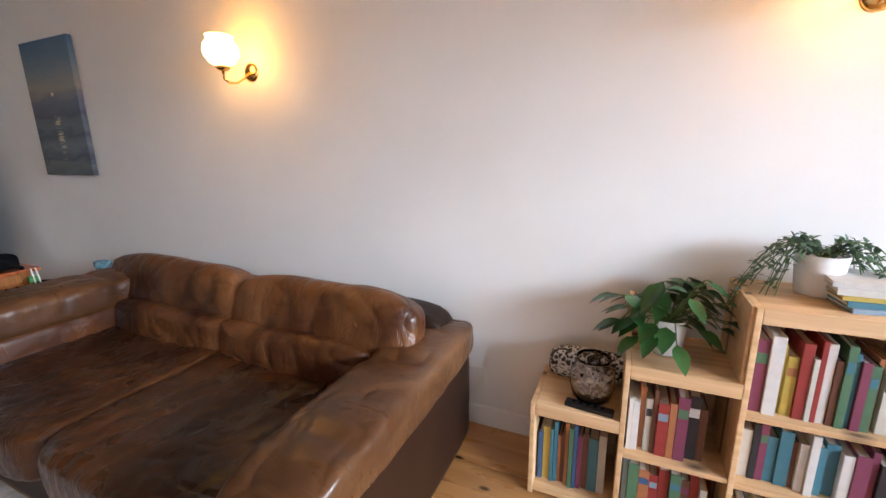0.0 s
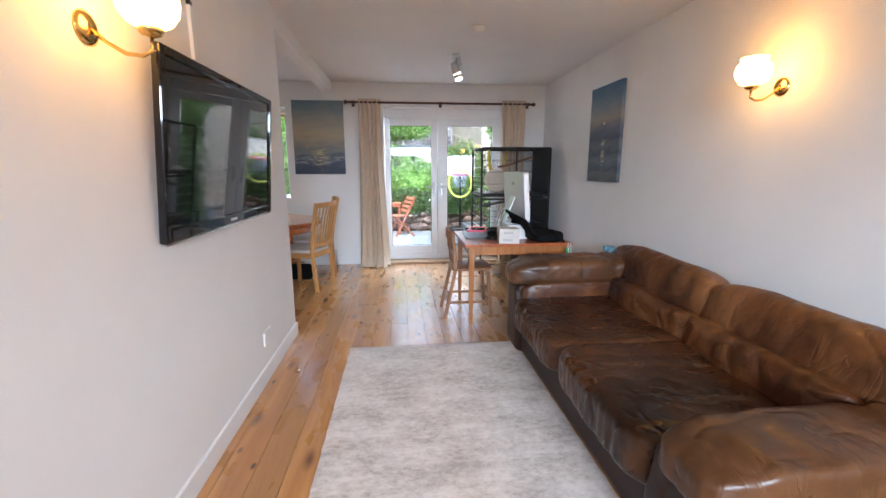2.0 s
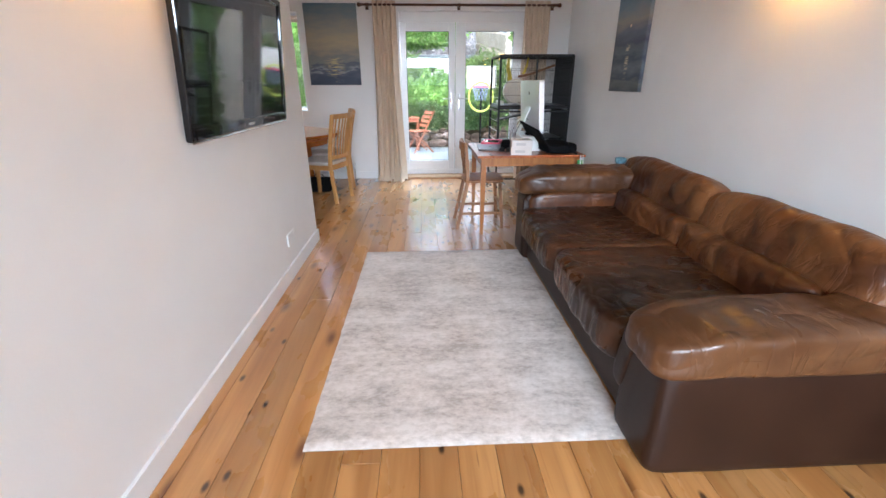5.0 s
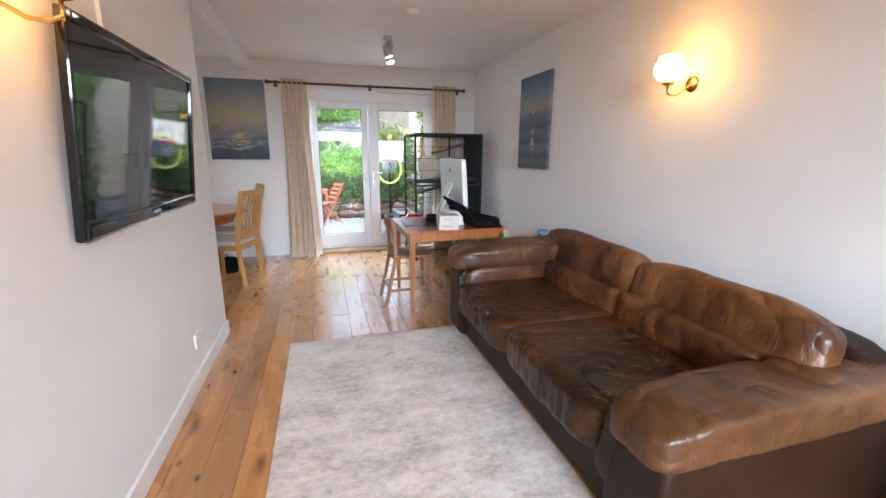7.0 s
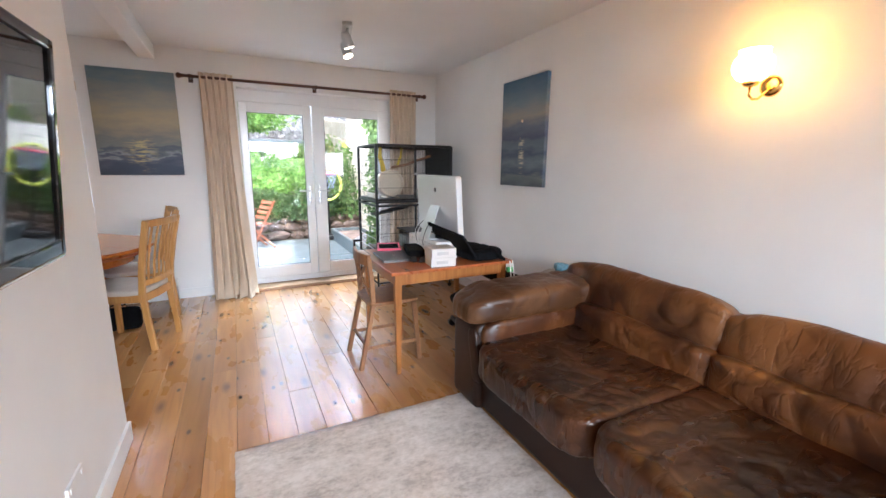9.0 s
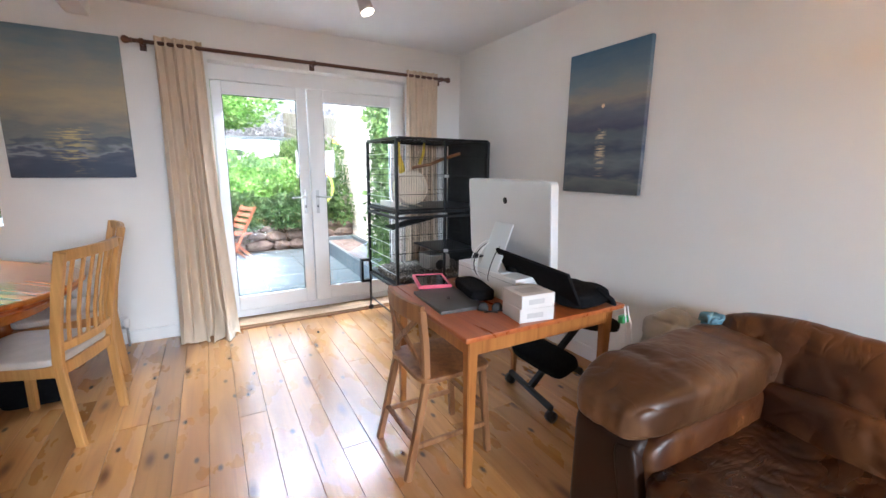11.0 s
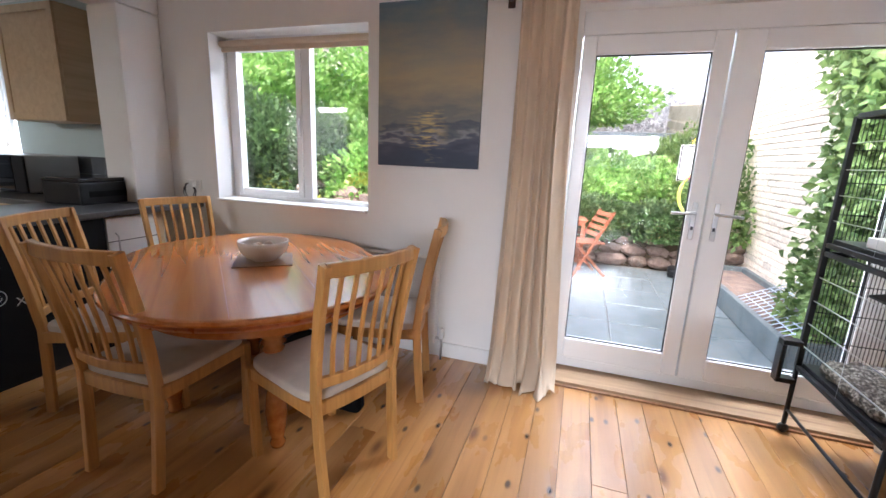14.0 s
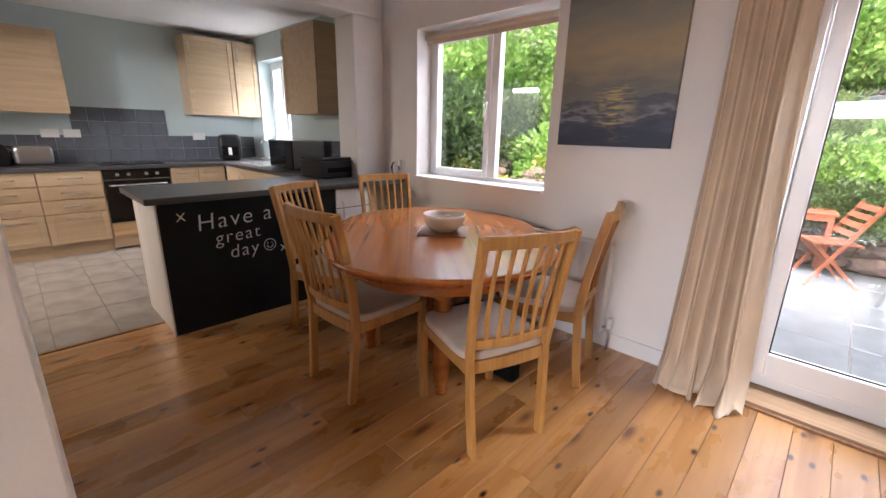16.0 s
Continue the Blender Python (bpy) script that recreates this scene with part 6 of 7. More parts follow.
tube(b, [(-0.02, -0.32, 0.16), (0.0, -0.33, 0.06), (0.03, -0.31, -0.04), (0.02, -0.30, -0.09)], 0.018, 10, True, 0.03)
part("yellow_toy", b, plain("yellow_fleece", (0.62, 0.47, 0.06), 0.9, grain=0.1, scale=30, bump=0.3, bump_scale=300), hm)
b = bmesh.new()
tube(b, [(0.0, -0.08, 0.16), (0.02, -0.10, 0.07), (0.03, -0.14, -0.02)], 0.010, 8, True, 0.016)
part("yellow_strap", b, bpy.data.materials["yellow_fleece"], hm)
tagged(part("bedding", moved(cushion(0.60, 0.80, 0.06, 30, 6, 0.02, 18, 6), -5.12, 1.07, 0.425), ramped("paper_bedding", [(0.38, (0.03, 0.024, 0.018)), (0.52, (0.11, 0.092, 0.07)), (0.66, (0.32, 0.29, 0.25))], 75, 0.9, 0.8)), "shredded paper bedding on the cage floor", "bedding", kind="stuff")
hs = thing("pet_house", "small grey pet house on the bedding", "pet house", -5.05, 1.12, 0.45)
b = cube(-0.11, 0.11, -0.10, 0.10, 0, 0.14, 0.012)
part("house_body", b, plain("grey_plastic", (0.22, 0.20, 0.18), 0.5, grain=0.1, scale=20), hs)
b = bmesh.new()
lathe(b, [(0.045, 0), (0.045, 0.002)], 20)
part("doorway", moved(b, 0.111, 0, 0.05, 0, 90, 0), BLACKPLASTIC, hs)
tagged(part("food_tray", cube(-5.25, -5.0, 0.68, 0.74, 1.025, 1.07, 0.006), CERAMIC), "cream food tray in the upper cage", "tray")
# ---- kitchen ----
def cabinet_door(parent, x0, x1, z0, z1, y, handle="h", axis="y", sgn=1):
    """A framed front in local space; front faces +y (axis y) or +x (axis x)."""
    b = bmesh.new()
    f_ = 0.055 if z1 - z0 > 0.2 else 0.0

    def bx(a0, a1, c0, c1, t0, t1, bev=0.003):
        if axis == "y":
            box(b, a0, a1, y + t0, y + t1, c0, c1, bev)
        else:
            box(b, y + t0, y + t1, a0, a1, c0, c1, bev)
    if f_:
        bx(x0, x0 + f_, z0, z1, 0, 0.02), bx(x1 - f_, x1, z0, z1, 0, 0.02), bx(x0 + f_, x1 - f_, z0, z0 + f_, 0, 0.02), bx(x0 + f_, x1 - f_, z1 - f_, z1, 0, 0.02), bx(x0 + f_, x1 - f_, z0 + f_, z1 - f_, 0, 0.012, 0)
    else:
        bx(x0, x1, z0, z1, 0, 0.02)
    d = part("door" if f_ else "drawer_front", b, CABINET, parent)
    h = bmesh.new()
    if handle == "h":
        cx, cz = (x0 + x1) / 2, z1 - 0.05 if f_ else (z0 + z1) / 2
        ln = min(0.09, (x1 - x0) * 0.3)
        p = [(cx - ln, 0.02, cz), (cx - ln * 0.8, 0.045, cz), (cx + ln * 0.8, 0.045, cz), (cx + ln, 0.02, cz)]
    else:
        cx, cz = (x1 - 0.04 if handle == "r" else x0 + 0.04), z1 - 0.16
        p = [(cx, 0.02, cz - 0.08), (cx, 0.045, cz - 0.065), (cx, 0.045, cz + 0.065), (cx, 0.02, cz + 0.08)]
    tube(h, [(a, y + o, c) if axis == "y" else (y + o, a, c) for a, o, c in p], 0.005, 8)
    part("handle", h, STEEL, d, "steel bow handle")


KY, KX = -5.95, -4.93
def base_unit(x0, x1, kind, label):
    th = thing("base_cabinet", label, "kitchen cabinet", 0, 0, 0, 0, "kitchen base cabinets")
    part("carcass", cube(x0 + 0.001, x1 - 0.001, -6.54, KY - 0.02, 0.13, 0.865), CABINET, th)
    part("plinth", cube(x0 + 0.001, x1 - 0.001, -6.50, KY - 0.05, 0, 0.13), CABINET, th)
    if kind == "drawers":
        for z0, z1 in ((0.73, 0.86), (0.59, 0.72), (0.45, 0.58), (0.14, 0.44)):
            cabinet_door(th, x0 + 0.004, x1 - 0.004, z0, z1, KY - 0.02)
    else:
        cabinet_door(th, x0 + 0.004, x1 - 0.004, 0.73, 0.86, KY - 0.02)
        cabinet_door(th, x0 + 0.004, x1 - 0.004, 0.14, 0.72, KY - 0.02, kind)
    return th


base_unit(-3.21, -2.72, "drawers", "maple-effect kitchen drawer unit with steel handles")
base_unit(-3.71, -3.21, "drawers", "maple-effect kitchen drawer unit with steel handles")
base_unit(-4.62, -4.33, "r", "narrow maple-effect kitchen cupboard with steel handle")
base_unit(-4.92, -4.62, "l", "narrow maple-effect kitchen cupboard with steel handle")
ov = thing("oven", "black glass built-in oven under the worktop", "oven", 0, 0, 0)
part("carcass", cube(-4.329, -3.711, -6.54, KY - 0.02, 0.02, 0.865), CABINET, ov)
part("control_panel", cube(-4.32, -3.72, KY - 0.02, KY + 0.002, 0.76, 0.86, 0.003), BLACKGLOSS, ov)
od = part("oven_door", cube(-4.32, -3.72, KY - 0.02, KY + 0.004, 0.30, 0.75, 0.004), BLACKGLOSS, ov, "black glass oven door")
b = bmesh.new()
tube(b, [(-4.28, KY + 0.004, 0.70), (-4.27, KY + 0.04, 0.70), (-3.77, KY + 0.04, 0.70), (-3.76, KY + 0.004, 0.70)], 0.009, 8)
part("handle", b, STEEL, od)
part("lower_panel", cube(-4.32, -3.72, KY - 0.02, KY, 0.14, 0.29, 0.003), SHELFPINE, ov)
for x in (-4.2, -4.1, -3.94, -3.84):
    b = bmesh.new()
    lathe(b, [(0.018, 0), (0.016, 0.02)], 16)
    part("knob", moved(b, x, KY + 0.002, 0.81, -90), STEEL, ov)


def side_unit(y0, y1, label):
    th = thing("base_cabinet", label, "kitchen cabinet", 0, 0, 0, 0, "kitchen base cabinets")
    part("carcass", cube(WX + 0.005, KX - 0.02, y0 + 0.001, y1 - 0.001, 0.13, 0.865), CABINET, th)
    part("plinth", cube(WX + 0.005, KX - 0.06, y0 + 0.001, y1 - 0.001, 0, 0.13), CABINET, th)
    cabinet_door(th, y0 + 0.004, y1 - 0.004, 0.14, 0.86, KX - 0.02, "r", "x")


for ya, yb in ((-5.93, -5.45), (-5.45, -4.95), (-4.95, -4.45), (-4.45, -4.0)):
    side_unit(ya, yb, "maple-effect kitchen cupboard below the window worktop")
b = bmesh.new()
box(b, WX, -2.7, -6.55, KY + 0.03, 0.865, 0.905, 0.008)
tagged(part("worktop", b, WORKTOP), "dark grey laminate worktop along the kitchen wall", "worktop")
tagged(part("worktop", cube(WX, KX + 0.03, KY + 0.032, -4.002, 0.865, 0.905, 0.008), WORKTOP), "dark grey laminate worktop under the kitchen window", "worktop")
tagged(part("worktop", cube(WX + 0.0, -3.56, -3.99, -3.27, 0.865, 0.905, 0.008), WORKTOP), "dark grey laminate breakfast-bar worktop", "worktop")
pn = thing("peninsula", "kitchen peninsula with blackboard front and chalk greeting", "peninsula", 0, 0, 0)
part("end_panel", cube(-3.645, -3.62, -3.97, -3.305, 0, 0.865, 0.002), wood("white_wash_panel", (0.55, 0.50, 0.43), (0.66, 0.62, 0.55), "Z", 0.55, 0.7, 0.03), pn, "scuffed pale end panel")
part("blackboard", cube(-4.84, -3.62, -3.305, -3.295, 0.0, 0.865), CHALK, pn, "blackboard-painted front panel")
part("board_edge", cube(-3.62, -3.61, -3.315, -3.292, 0, 0.865), bpy.data.materials["white_wash_panel"], pn)
part("carcass", cube(-5.25, -3.646, -3.96, -3.32, 0.0, 0.86), CABINET, pn)
part("end_door", cube(-5.18, -4.85, -3.315, -3.297, 0.12, 0.855, 0.003), TRIM, pn, "cream cupboard door")
part("end_drawer_gap", cube(-5.18, -4.85, -3.2975, -3.2965, 0.70, 0.705), BLACKPLASTIC, pn)
b = bmesh.new()
tube(b, [(-4.90, -3.297, 0.60), (-4.90, -3.27, 0.615), (-4.90, -3.27, 0.74), (-4.90, -3.297, 0.755)], 0.005, 8)
part("handle", b, STEEL, pn)


def chalk_text(body, x, z, size, material, name):
    cu = bpy.data.curves.new(name, "FONT")
    cu.body, cu.size, cu.extrude, cu.shear, cu.space_character, cu.offset = body, size, 0.0004, 0.12, 1.16, -0.0016
    tmp = bpy.data.objects.new(name, cu)
    scene.collection.objects.link(tmp)
    me = bpy.data.meshes.new_from_object(tmp.evaluated_get(bpy.context.evaluated_depsgraph_get()))
    bpy.data.objects.remove(tmp)
    me.materials.clear()
    me.materials.append(material)
    ob = new(name, me)
    ob.parent = pn
    ob.matrix_basis = pose(x, -3.2944, z, 90, 0, 180) @ pose(0, 0, 0, 0, 0, 3)
    return ob


chalk_text("Have a", -3.82, 0.67, 0.155, CHALKLINE, "chalk_lettering")
chalk_text("great", -3.92, 0.565, 0.125, CHALKLINE, "chalk_lettering")
chalk_text("day", -4.0, 0.455, 0.13, CHALKLINE, "chalk_lettering")
chalk_text("x", -4.35, 0.44, 0.11, CHALKLINE, "chalk_lettering")
chalk_text("x", -3.71, 0.745, 0.12, CHALKYELLOW, "chalk_lettering")
b = bmesh.new()
tube(b, [(-4.28 + 0.042 * math.cos(a), -3.2944, 0.505 + 0.042 * math.sin(a)) for a in [2 * math.pi * i / 24 for i in range(25)]], 0.0025, 6)
tube(b, [(-4.28 + 0.022 * math.cos(a), -3.2944, 0.505 + 0.022 * math.sin(a)) for a in [math.pi + math.pi * i / 10 for i in range(11)]], 0.0025, 6)
for k in (-1, 1):
    tube(b, [(-4.28 + k * 0.015, -3.2944, 0.515), (-4.28 + k * 0.015, -3.2944, 0.525)], 0.0025, 6)
part("chalk_smile", b, CHALKLINE, pn)

wc = thing("wall_cabinet", "maple-effect wall cabinet beside the pier", "kitchen cabinet", 0, 0, 0, 0, "kitchen wall cabinets")
part("carcass", cube(WX, -5.27, -4.87, -4.20, 1.47, 2.30, 0.003), CABINET, wc)
cabinet_door(wc, -4.866, -4.204, 1.474, 2.296, -5.27, "l", "x")
wc = thing("wall_cabinet", "maple-effect corner wall cabinet over the worktop", "kitchen cabinet", 0, 0, 0, 0, "kitchen wall cabinets")
part("carcass", cube(WX + 0.002, -5.262, -6.54, -6.24, 1.46, 2.36, 0.003), CABINET, wc)
cabinet_door(wc, WX + 0.006, -5.266, 1.464, 2.356, -6.24, "r", "y")
wc = thing("wall_cabinet", "maple-effect wall cabinet beside the corner cabinet", "kitchen cabinet", 0, 0, 0, 0, "kitchen wall cabinets")
part("carcass", cube(-5.258, -4.72, -6.54, -6.24, 1.46, 2.36, 0.003), CABINET, wc)
cabinet_door(wc, -5.254, -4.724, 1.464, 2.356, -6.24, "r", "y")
for x0, x1 in ((-3.60, -3.05), (-3.05, -2.5)):
    wc = thing("wall_cabinet", "maple-effect wall cabinet over the worktop", "kitchen cabinet", 0, 0, 0, 0, "kitchen wall cabinets")
    part("carcass", cube(x0 + 0.001, x1 - 0.001, -6.54, -6.24, 1.42, 2.2, 0.003), CABINET, wc)
    cabinet_door(wc, x0 + 0.004, x1 - 0.004, 1.424, 2.196, -6.24, "r", "y")

hb = thing("hob", "black glass hob set in the worktop", "hob", -4.02, -6.25, 0.905)
part("glass", cube(-0.29, 0.29, -0.25, 0.22, 0, 0.008, 0.003), BLACKGLOSS, hb)
for k, (x, y) in enumerate(((-0.15, -0.12), (0.15, -0.12), (-0.15, 0.1), (0.15, 0.1))):
    b = bmesh.new()
    lathe(b, [(0.085, 0.008), (0.08, 0.009)], 24, (x, y, 0))
    part("ring", b, BLACKPLASTIC, hb)
ts = thing("toaster", "brushed steel two-slot toaster on the worktop", "toaster", -3.25, -6.38, 0.905)
part("body", moved(cushion(0.30, 0.18, 0.19, 14, 6, 0, 1, 0), 0, 0, 0.10), STEEL, ts)
for k in (-1, 1):
    part("slot", cube(-0.11, 0.11, k * 0.035 - 0.012, k * 0.035 + 0.012, 0.19, 0.1965), BLACKPLASTIC, ts)
part("lever", cube(0.15, 0.17, -0.015, 0.015, 0.11, 0.13, 0.004), BLACKPLASTIC, ts)
kt = thing("kettle", "black kettle on the worktop", "kettle", -3.0, -6.35, 0.905)
b = bmesh.new()
lathe(b, [(0.085, 0), (0.09, 0.02), (0.075, 0.16), (0.06, 0.20), (0.02, 0.22), (0.012, 0.24)], 24)
part("body", b, BLACKPLASTIC, kt)
b = bmesh.new()
tube(b, [(-0.07, 0, 0.19), (-0.12, 0, 0.18), (-0.13, 0, 0.08), (-0.085, 0, 0.05)], 0.01, 8)
part("handle", b, BLACKPLASTIC, kt)
for x in (-3.42, -3.60):
    s_ = socket("wall_socket", x, -6.55, 1.22, 180, "white double wall socket above the worktop")
s_ = socket("wall_socket", -4.85, -6.55, 1.2, 180, "black double wall socket with plug")
af = thing("air_fryer", "black air fryer on the worktop corner", "air fryer", -5.12, -6.26, 0.905, -20)
part("body", moved(cushion(0.27, 0.30, 0.33, 18, 5, 0, 1, 0), 0, 0, 0.166), BLACKPLASTIC, af)
part("drawer", cube(-0.10, 0.10, 0.14, 0.155, 0.03, 0.19, 0.01), BLACKGLOSS, af)
part("handle", cube(-0.02, 0.02, 0.155, 0.20, 0.08, 0.17, 0.008), WHITEPLASTIC, af)
mw = thing("microwave_oven", "black and steel microwave oven on the worktop", "microwave", -5.30, -4.78, 0.905)
part("body", cube(-0.18, 0.18, -0.26, 0.26, 0.012, 0.30, 0.01), STEEL, mw)
part("door", cube(0.18, 0.198, -0.26, 0.12, 0.015, 0.295, 0.006), BLACKGLOSS, mw)
part("panel", cube(0.18, 0.196, 0.122, 0.26, 0.015, 0.295, 0.006), BLACKPLASTIC, mw)
for y in (-0.2, 0.2):
    part("foot", cube(-0.1, 0.1, y - 0.015, y + 0.015, 0, 0.012), BLACKPLASTIC, mw)
pr = thing("printer", "black inkjet printer on the breakfast bar", "printer", -5.12, -3.86 + 0.05, 0.905, 6)
part("body", cube(-0.21, 0.21, -0.16, 0.16, 0.0, 0.15, 0.012), BLACKPLASTIC, pr)
part("scanner_lid", moved(cube(-0.215, 0.205, -0.165, 0.155, 0.151, 0.178, 0.008), 0, 0, 0), BLACKGLOSS, pr)
part("paper_slot", cube(-0.15, 0.15, 0.16, 0.164, 0.05, 0.09, 0.001), BLACKFABRIC, pr)
dr = thing("drainer", "steel sink with draining rack under the window", "sink", -5.22, -5.45, 0.905)
b = bmesh.new()
box(b, -0.22, 0.22, -0.40, 0.34, 0, 0.006, 0.002)
part("sink_top", b, STEEL, dr)
b = bmesh.new()
for k in range(9):
    tube(b, [(-0.15, -0.05 + 0.04 * k, 0.01), (-0.15, -0.05 + 0.04 * k, 0.08), (0.15, -0.05 + 0.04 * k, 0.08), (0.15, -0.05 + 0.04 * k, 0.01)], 0.003, 6)
part("rack", b, CHROME, dr)
b = bmesh.new()
tube(b, [(-0.18, -0.2, 0.0), (-0.18, -0.2, 0.22), (-0.15, -0.2, 0.27), (-0.08, -0.2, 0.27), (-0.05, -0.2, 0.23)], 0.011, 10)
part("tap", b, CHROME, dr)
cbl = thing("coiled_cable", "black cable hanging from the socket by the window", "cable", WX + 0.03, -3.35, 1.0)
b = bmesh.new()
tube(b, [(0.02 + 0.01 * math.sin(i), 0.055 * math.cos(i * 0.7), -0.01 + 0.06 * math.sin(i * 0.7)) for i in range(24)], 0.004, 6)
part("cable", b, BLACKPLASTIC, cbl)
part("plug", cube(0.0, 0.035, 0.01, 0.05, 0.02, 0.07, 0.006), WHITEPLASTIC, cbl)
tagged(part("storage_tub", moved(cushion(0.26, 0.3, 0.22, 12, 6, 0.003, 5, 2), -5.05, -1.95, 0.115), BLACKFABRIC), "dark storage bag under the dining table", "bag")


# ---- garden ----
GZ = -0.12
SLAB = ramped("grey_paving", [(0.3, (0.08, 0.098, 0.108)), (0.6, (0.12, 0.142, 0.152)), (0.8, (0.165, 0.185, 0.19))], 3.5, 0.42, 0.2)
EARTH = ramped("garden_earth", [(0.3, (0.05, 0.035, 0.02)), (0.6, (0.10, 0.07, 0.04)), (0.8, (0.08, 0.12, 0.04))], 2.0, 0.95, 0.6, 0.03)
ROCK = ramped("brown_rock", [(0.3, (0.12, 0.085, 0.07)), (0.6, (0.24, 0.17, 0.14)), (0.8, (0.33, 0.27, 0.23))], 5.0, 0.9, 0.6, 0.02)
BRICK = plain("buff_brick", (0.80, 0.69, 0.58), 0.85, grain=0.2, scale=22, bump=0.4, bump_scale=150, island=0.18)
MORTAR = plain("mortar", (0.70, 0.64, 0.56), 0.95, grain=0.1, scale=40)
TEAK = wood("red_garden_wood", (0.21, 0.062, 0.030), (0.35, 0.120, 0.058), "X", 0.55, 1.0, 0.08)
FENCEWOOD = wood("weathered_fence_wood", (0.28, 0.24, 0.19), (0.44, 0.39, 0.32), "Z", 0.8, 0.8, 0.15)


def foliage_mat(name, dark, light, rough=0.5):
    m = bpy.data.materials.new(name)
    t, n, l, p = nodes_of(m)
    g = n.new("ShaderNodeNewGeometry")
    cr = n.new("ShaderNodeValToRGB")
    cr.color_ramp.elements[0].color, cr.color_ramp.elements[1].color = (*dark, 1), (*light, 1)
    l.new(g.outputs["Random Per Island"], cr.inputs[0])
    co = n.new("ShaderNodeTexCoord")
    no = n.new("ShaderNodeTexNoise")
    no.inputs["Scale"].default_value = 1.7
    l.new(co.outputs["Object"], no.inputs["Vector"])
    hv = n.new("ShaderNodeHueSaturation")
    mr = n.new("ShaderNodeMapRange")
    mr.inputs["From Min"].default_value, mr.inputs["From Max"].default_value = 0.3, 0.7
    mr.inputs["To Min"].default_value, mr.inputs["To Max"].default_value = 0.65, 1.35
    l.new(no.outputs["Fac"], mr.inputs[0]), l.new(mr.outputs[0], hv.inputs["Value"])
    l.new(cr.outputs[0], hv.inputs["Color"]), l.new(hv.outputs[0], p.inputs["Base Color"])
    p.inputs["Roughness"].default_value = rough
    tr = n.new("ShaderNodeBsdfTranslucent")
    l.new(hv.outputs[0], tr.inputs[0])
    mx = n.new("ShaderNodeMixShader")
    mx.inputs[0].default_value = 0.35
    l.new(p.outputs[0], mx.inputs[1]), l.new(tr.outputs[0], mx.inputs[2])
    l.new(mx.outputs[0], n["Material Output"].inputs[0])
    return m


FOL_BRIGHT = foliage_mat("bright_green_leaves", (0.12, 0.29, 0.05), (0.35, 0.53, 0.15))
FOL_MID = foliage_mat("mid_green_leaves", (0.09, 0.17, 0.045), (0.24, 0.34, 0.11))
FOL_DARK = foliage_mat("dark_green_leaves", (0.035, 0.075, 0.025), (0.12, 0.20, 0.07), 0.4)
FOL_YELLOW = foliage_mat("yellow_green_fern", (0.30, 0.34, 0.05), (0.55, 0.56, 0.14))
# grey-purple lightened well past leaf colour: the haze of distance is painted in
FOL_HAZY = foliage_mat("haze_paled_purple_leaves", (0.40, 0.41, 0.42), (0.60, 0.57, 0.60))
BARK = plain("grey_bark", (0.14, 0.11, 0.085), 0.9, grain=0.3, scale=18, bump=0.6, bump_scale=60, stretch=(1, 1, 0.2))
structure("ground", cube(-400, 400, -400, 400, GZ - 0.5, GZ - 0.03), EARTH, "earth and rough grass of the garden", "ground")
# rising garden behind the retaining wall
b = bmesh.new()
nx, ny = 40, 60
gv = []
for i in range(nx + 1):
    row = []
    for j in range(ny + 1):
        x, y = -9.75 - 14 * i / nx, -16 + 26 * j / ny
        row.append(b.verts.new((x, y, 0.36 + 0.11 * (-9.75 - x) + 0.18 * noise.noise(Vector((x * 0.5, y * 0.5, 0))) * min(1, i / 3))))
    gv.append(row)
for i in range(nx):
    for j in range(ny):
        b.faces.new((gv[i][j], gv[i + 1][j], gv[i + 1][j + 1], gv[i][j + 1])).smooth = True
structure("ground_bank", b, foliage_mat("rough_grass", (0.06, 0.12, 0.025), (0.12, 0.18, 0.05)), "sloping planted bank behind the stone wall", "ground")


def clump(n_, sx, sy, sz, lsize, seed, shells=0.5, ragged=0.35):
    """Leaves scattered through an uneven rounded volume that rests on z = 0."""
    r = np.random.RandomState(seed)
    vs, fs = [], []
    k = 0
    while k < n_:
        u = r.normal(size=3)
        u /= np.linalg.norm(u)
        u[2] = abs(u[2]) if r.rand() < 0.85 else u[2] * 0.3
        bump_ = 1 + ragged * noise.noise(Vector(u * 2.2) + Vector((seed, 0, 0))) + 0.5 * ragged * noise.noise(Vector(u * 5) + Vector((seed, 3, 0)))
        rad = (shells + (1 - shells) * r.rand() ** 0.6) * bump_
        c = np.array((u[0] * sx * rad, u[1] * sy * rad, max(0.02, u[2] * sz * rad)))
        d = u + r.normal(size=3) * 0.6
        d /= np.linalg.norm(d)
        s_ = np.cross(d, r.normal(size=3))
        s_ /= np.linalg.norm(s_)
        nn = np.cross(d, s_)
        L = lsize * (0.6 + 0.8 * r.rand())
        W = L * 0.3
        i0 = len(vs)
        vs += [tuple(c), tuple(c + d * L * 0.5 + s_ * W + nn * W * 0.35), tuple(c + d * L), tuple(c + d * L * 0.5 - s_ * W + nn * W * 0.35)]
        fs += [(i0, i0 + 1, i0 + 2), (i0, i0 + 2, i0 + 3)]
        k += 1
    me = bpy.data.meshes.new("crown")
    me.from_pydata(vs, [], fs)
    return me


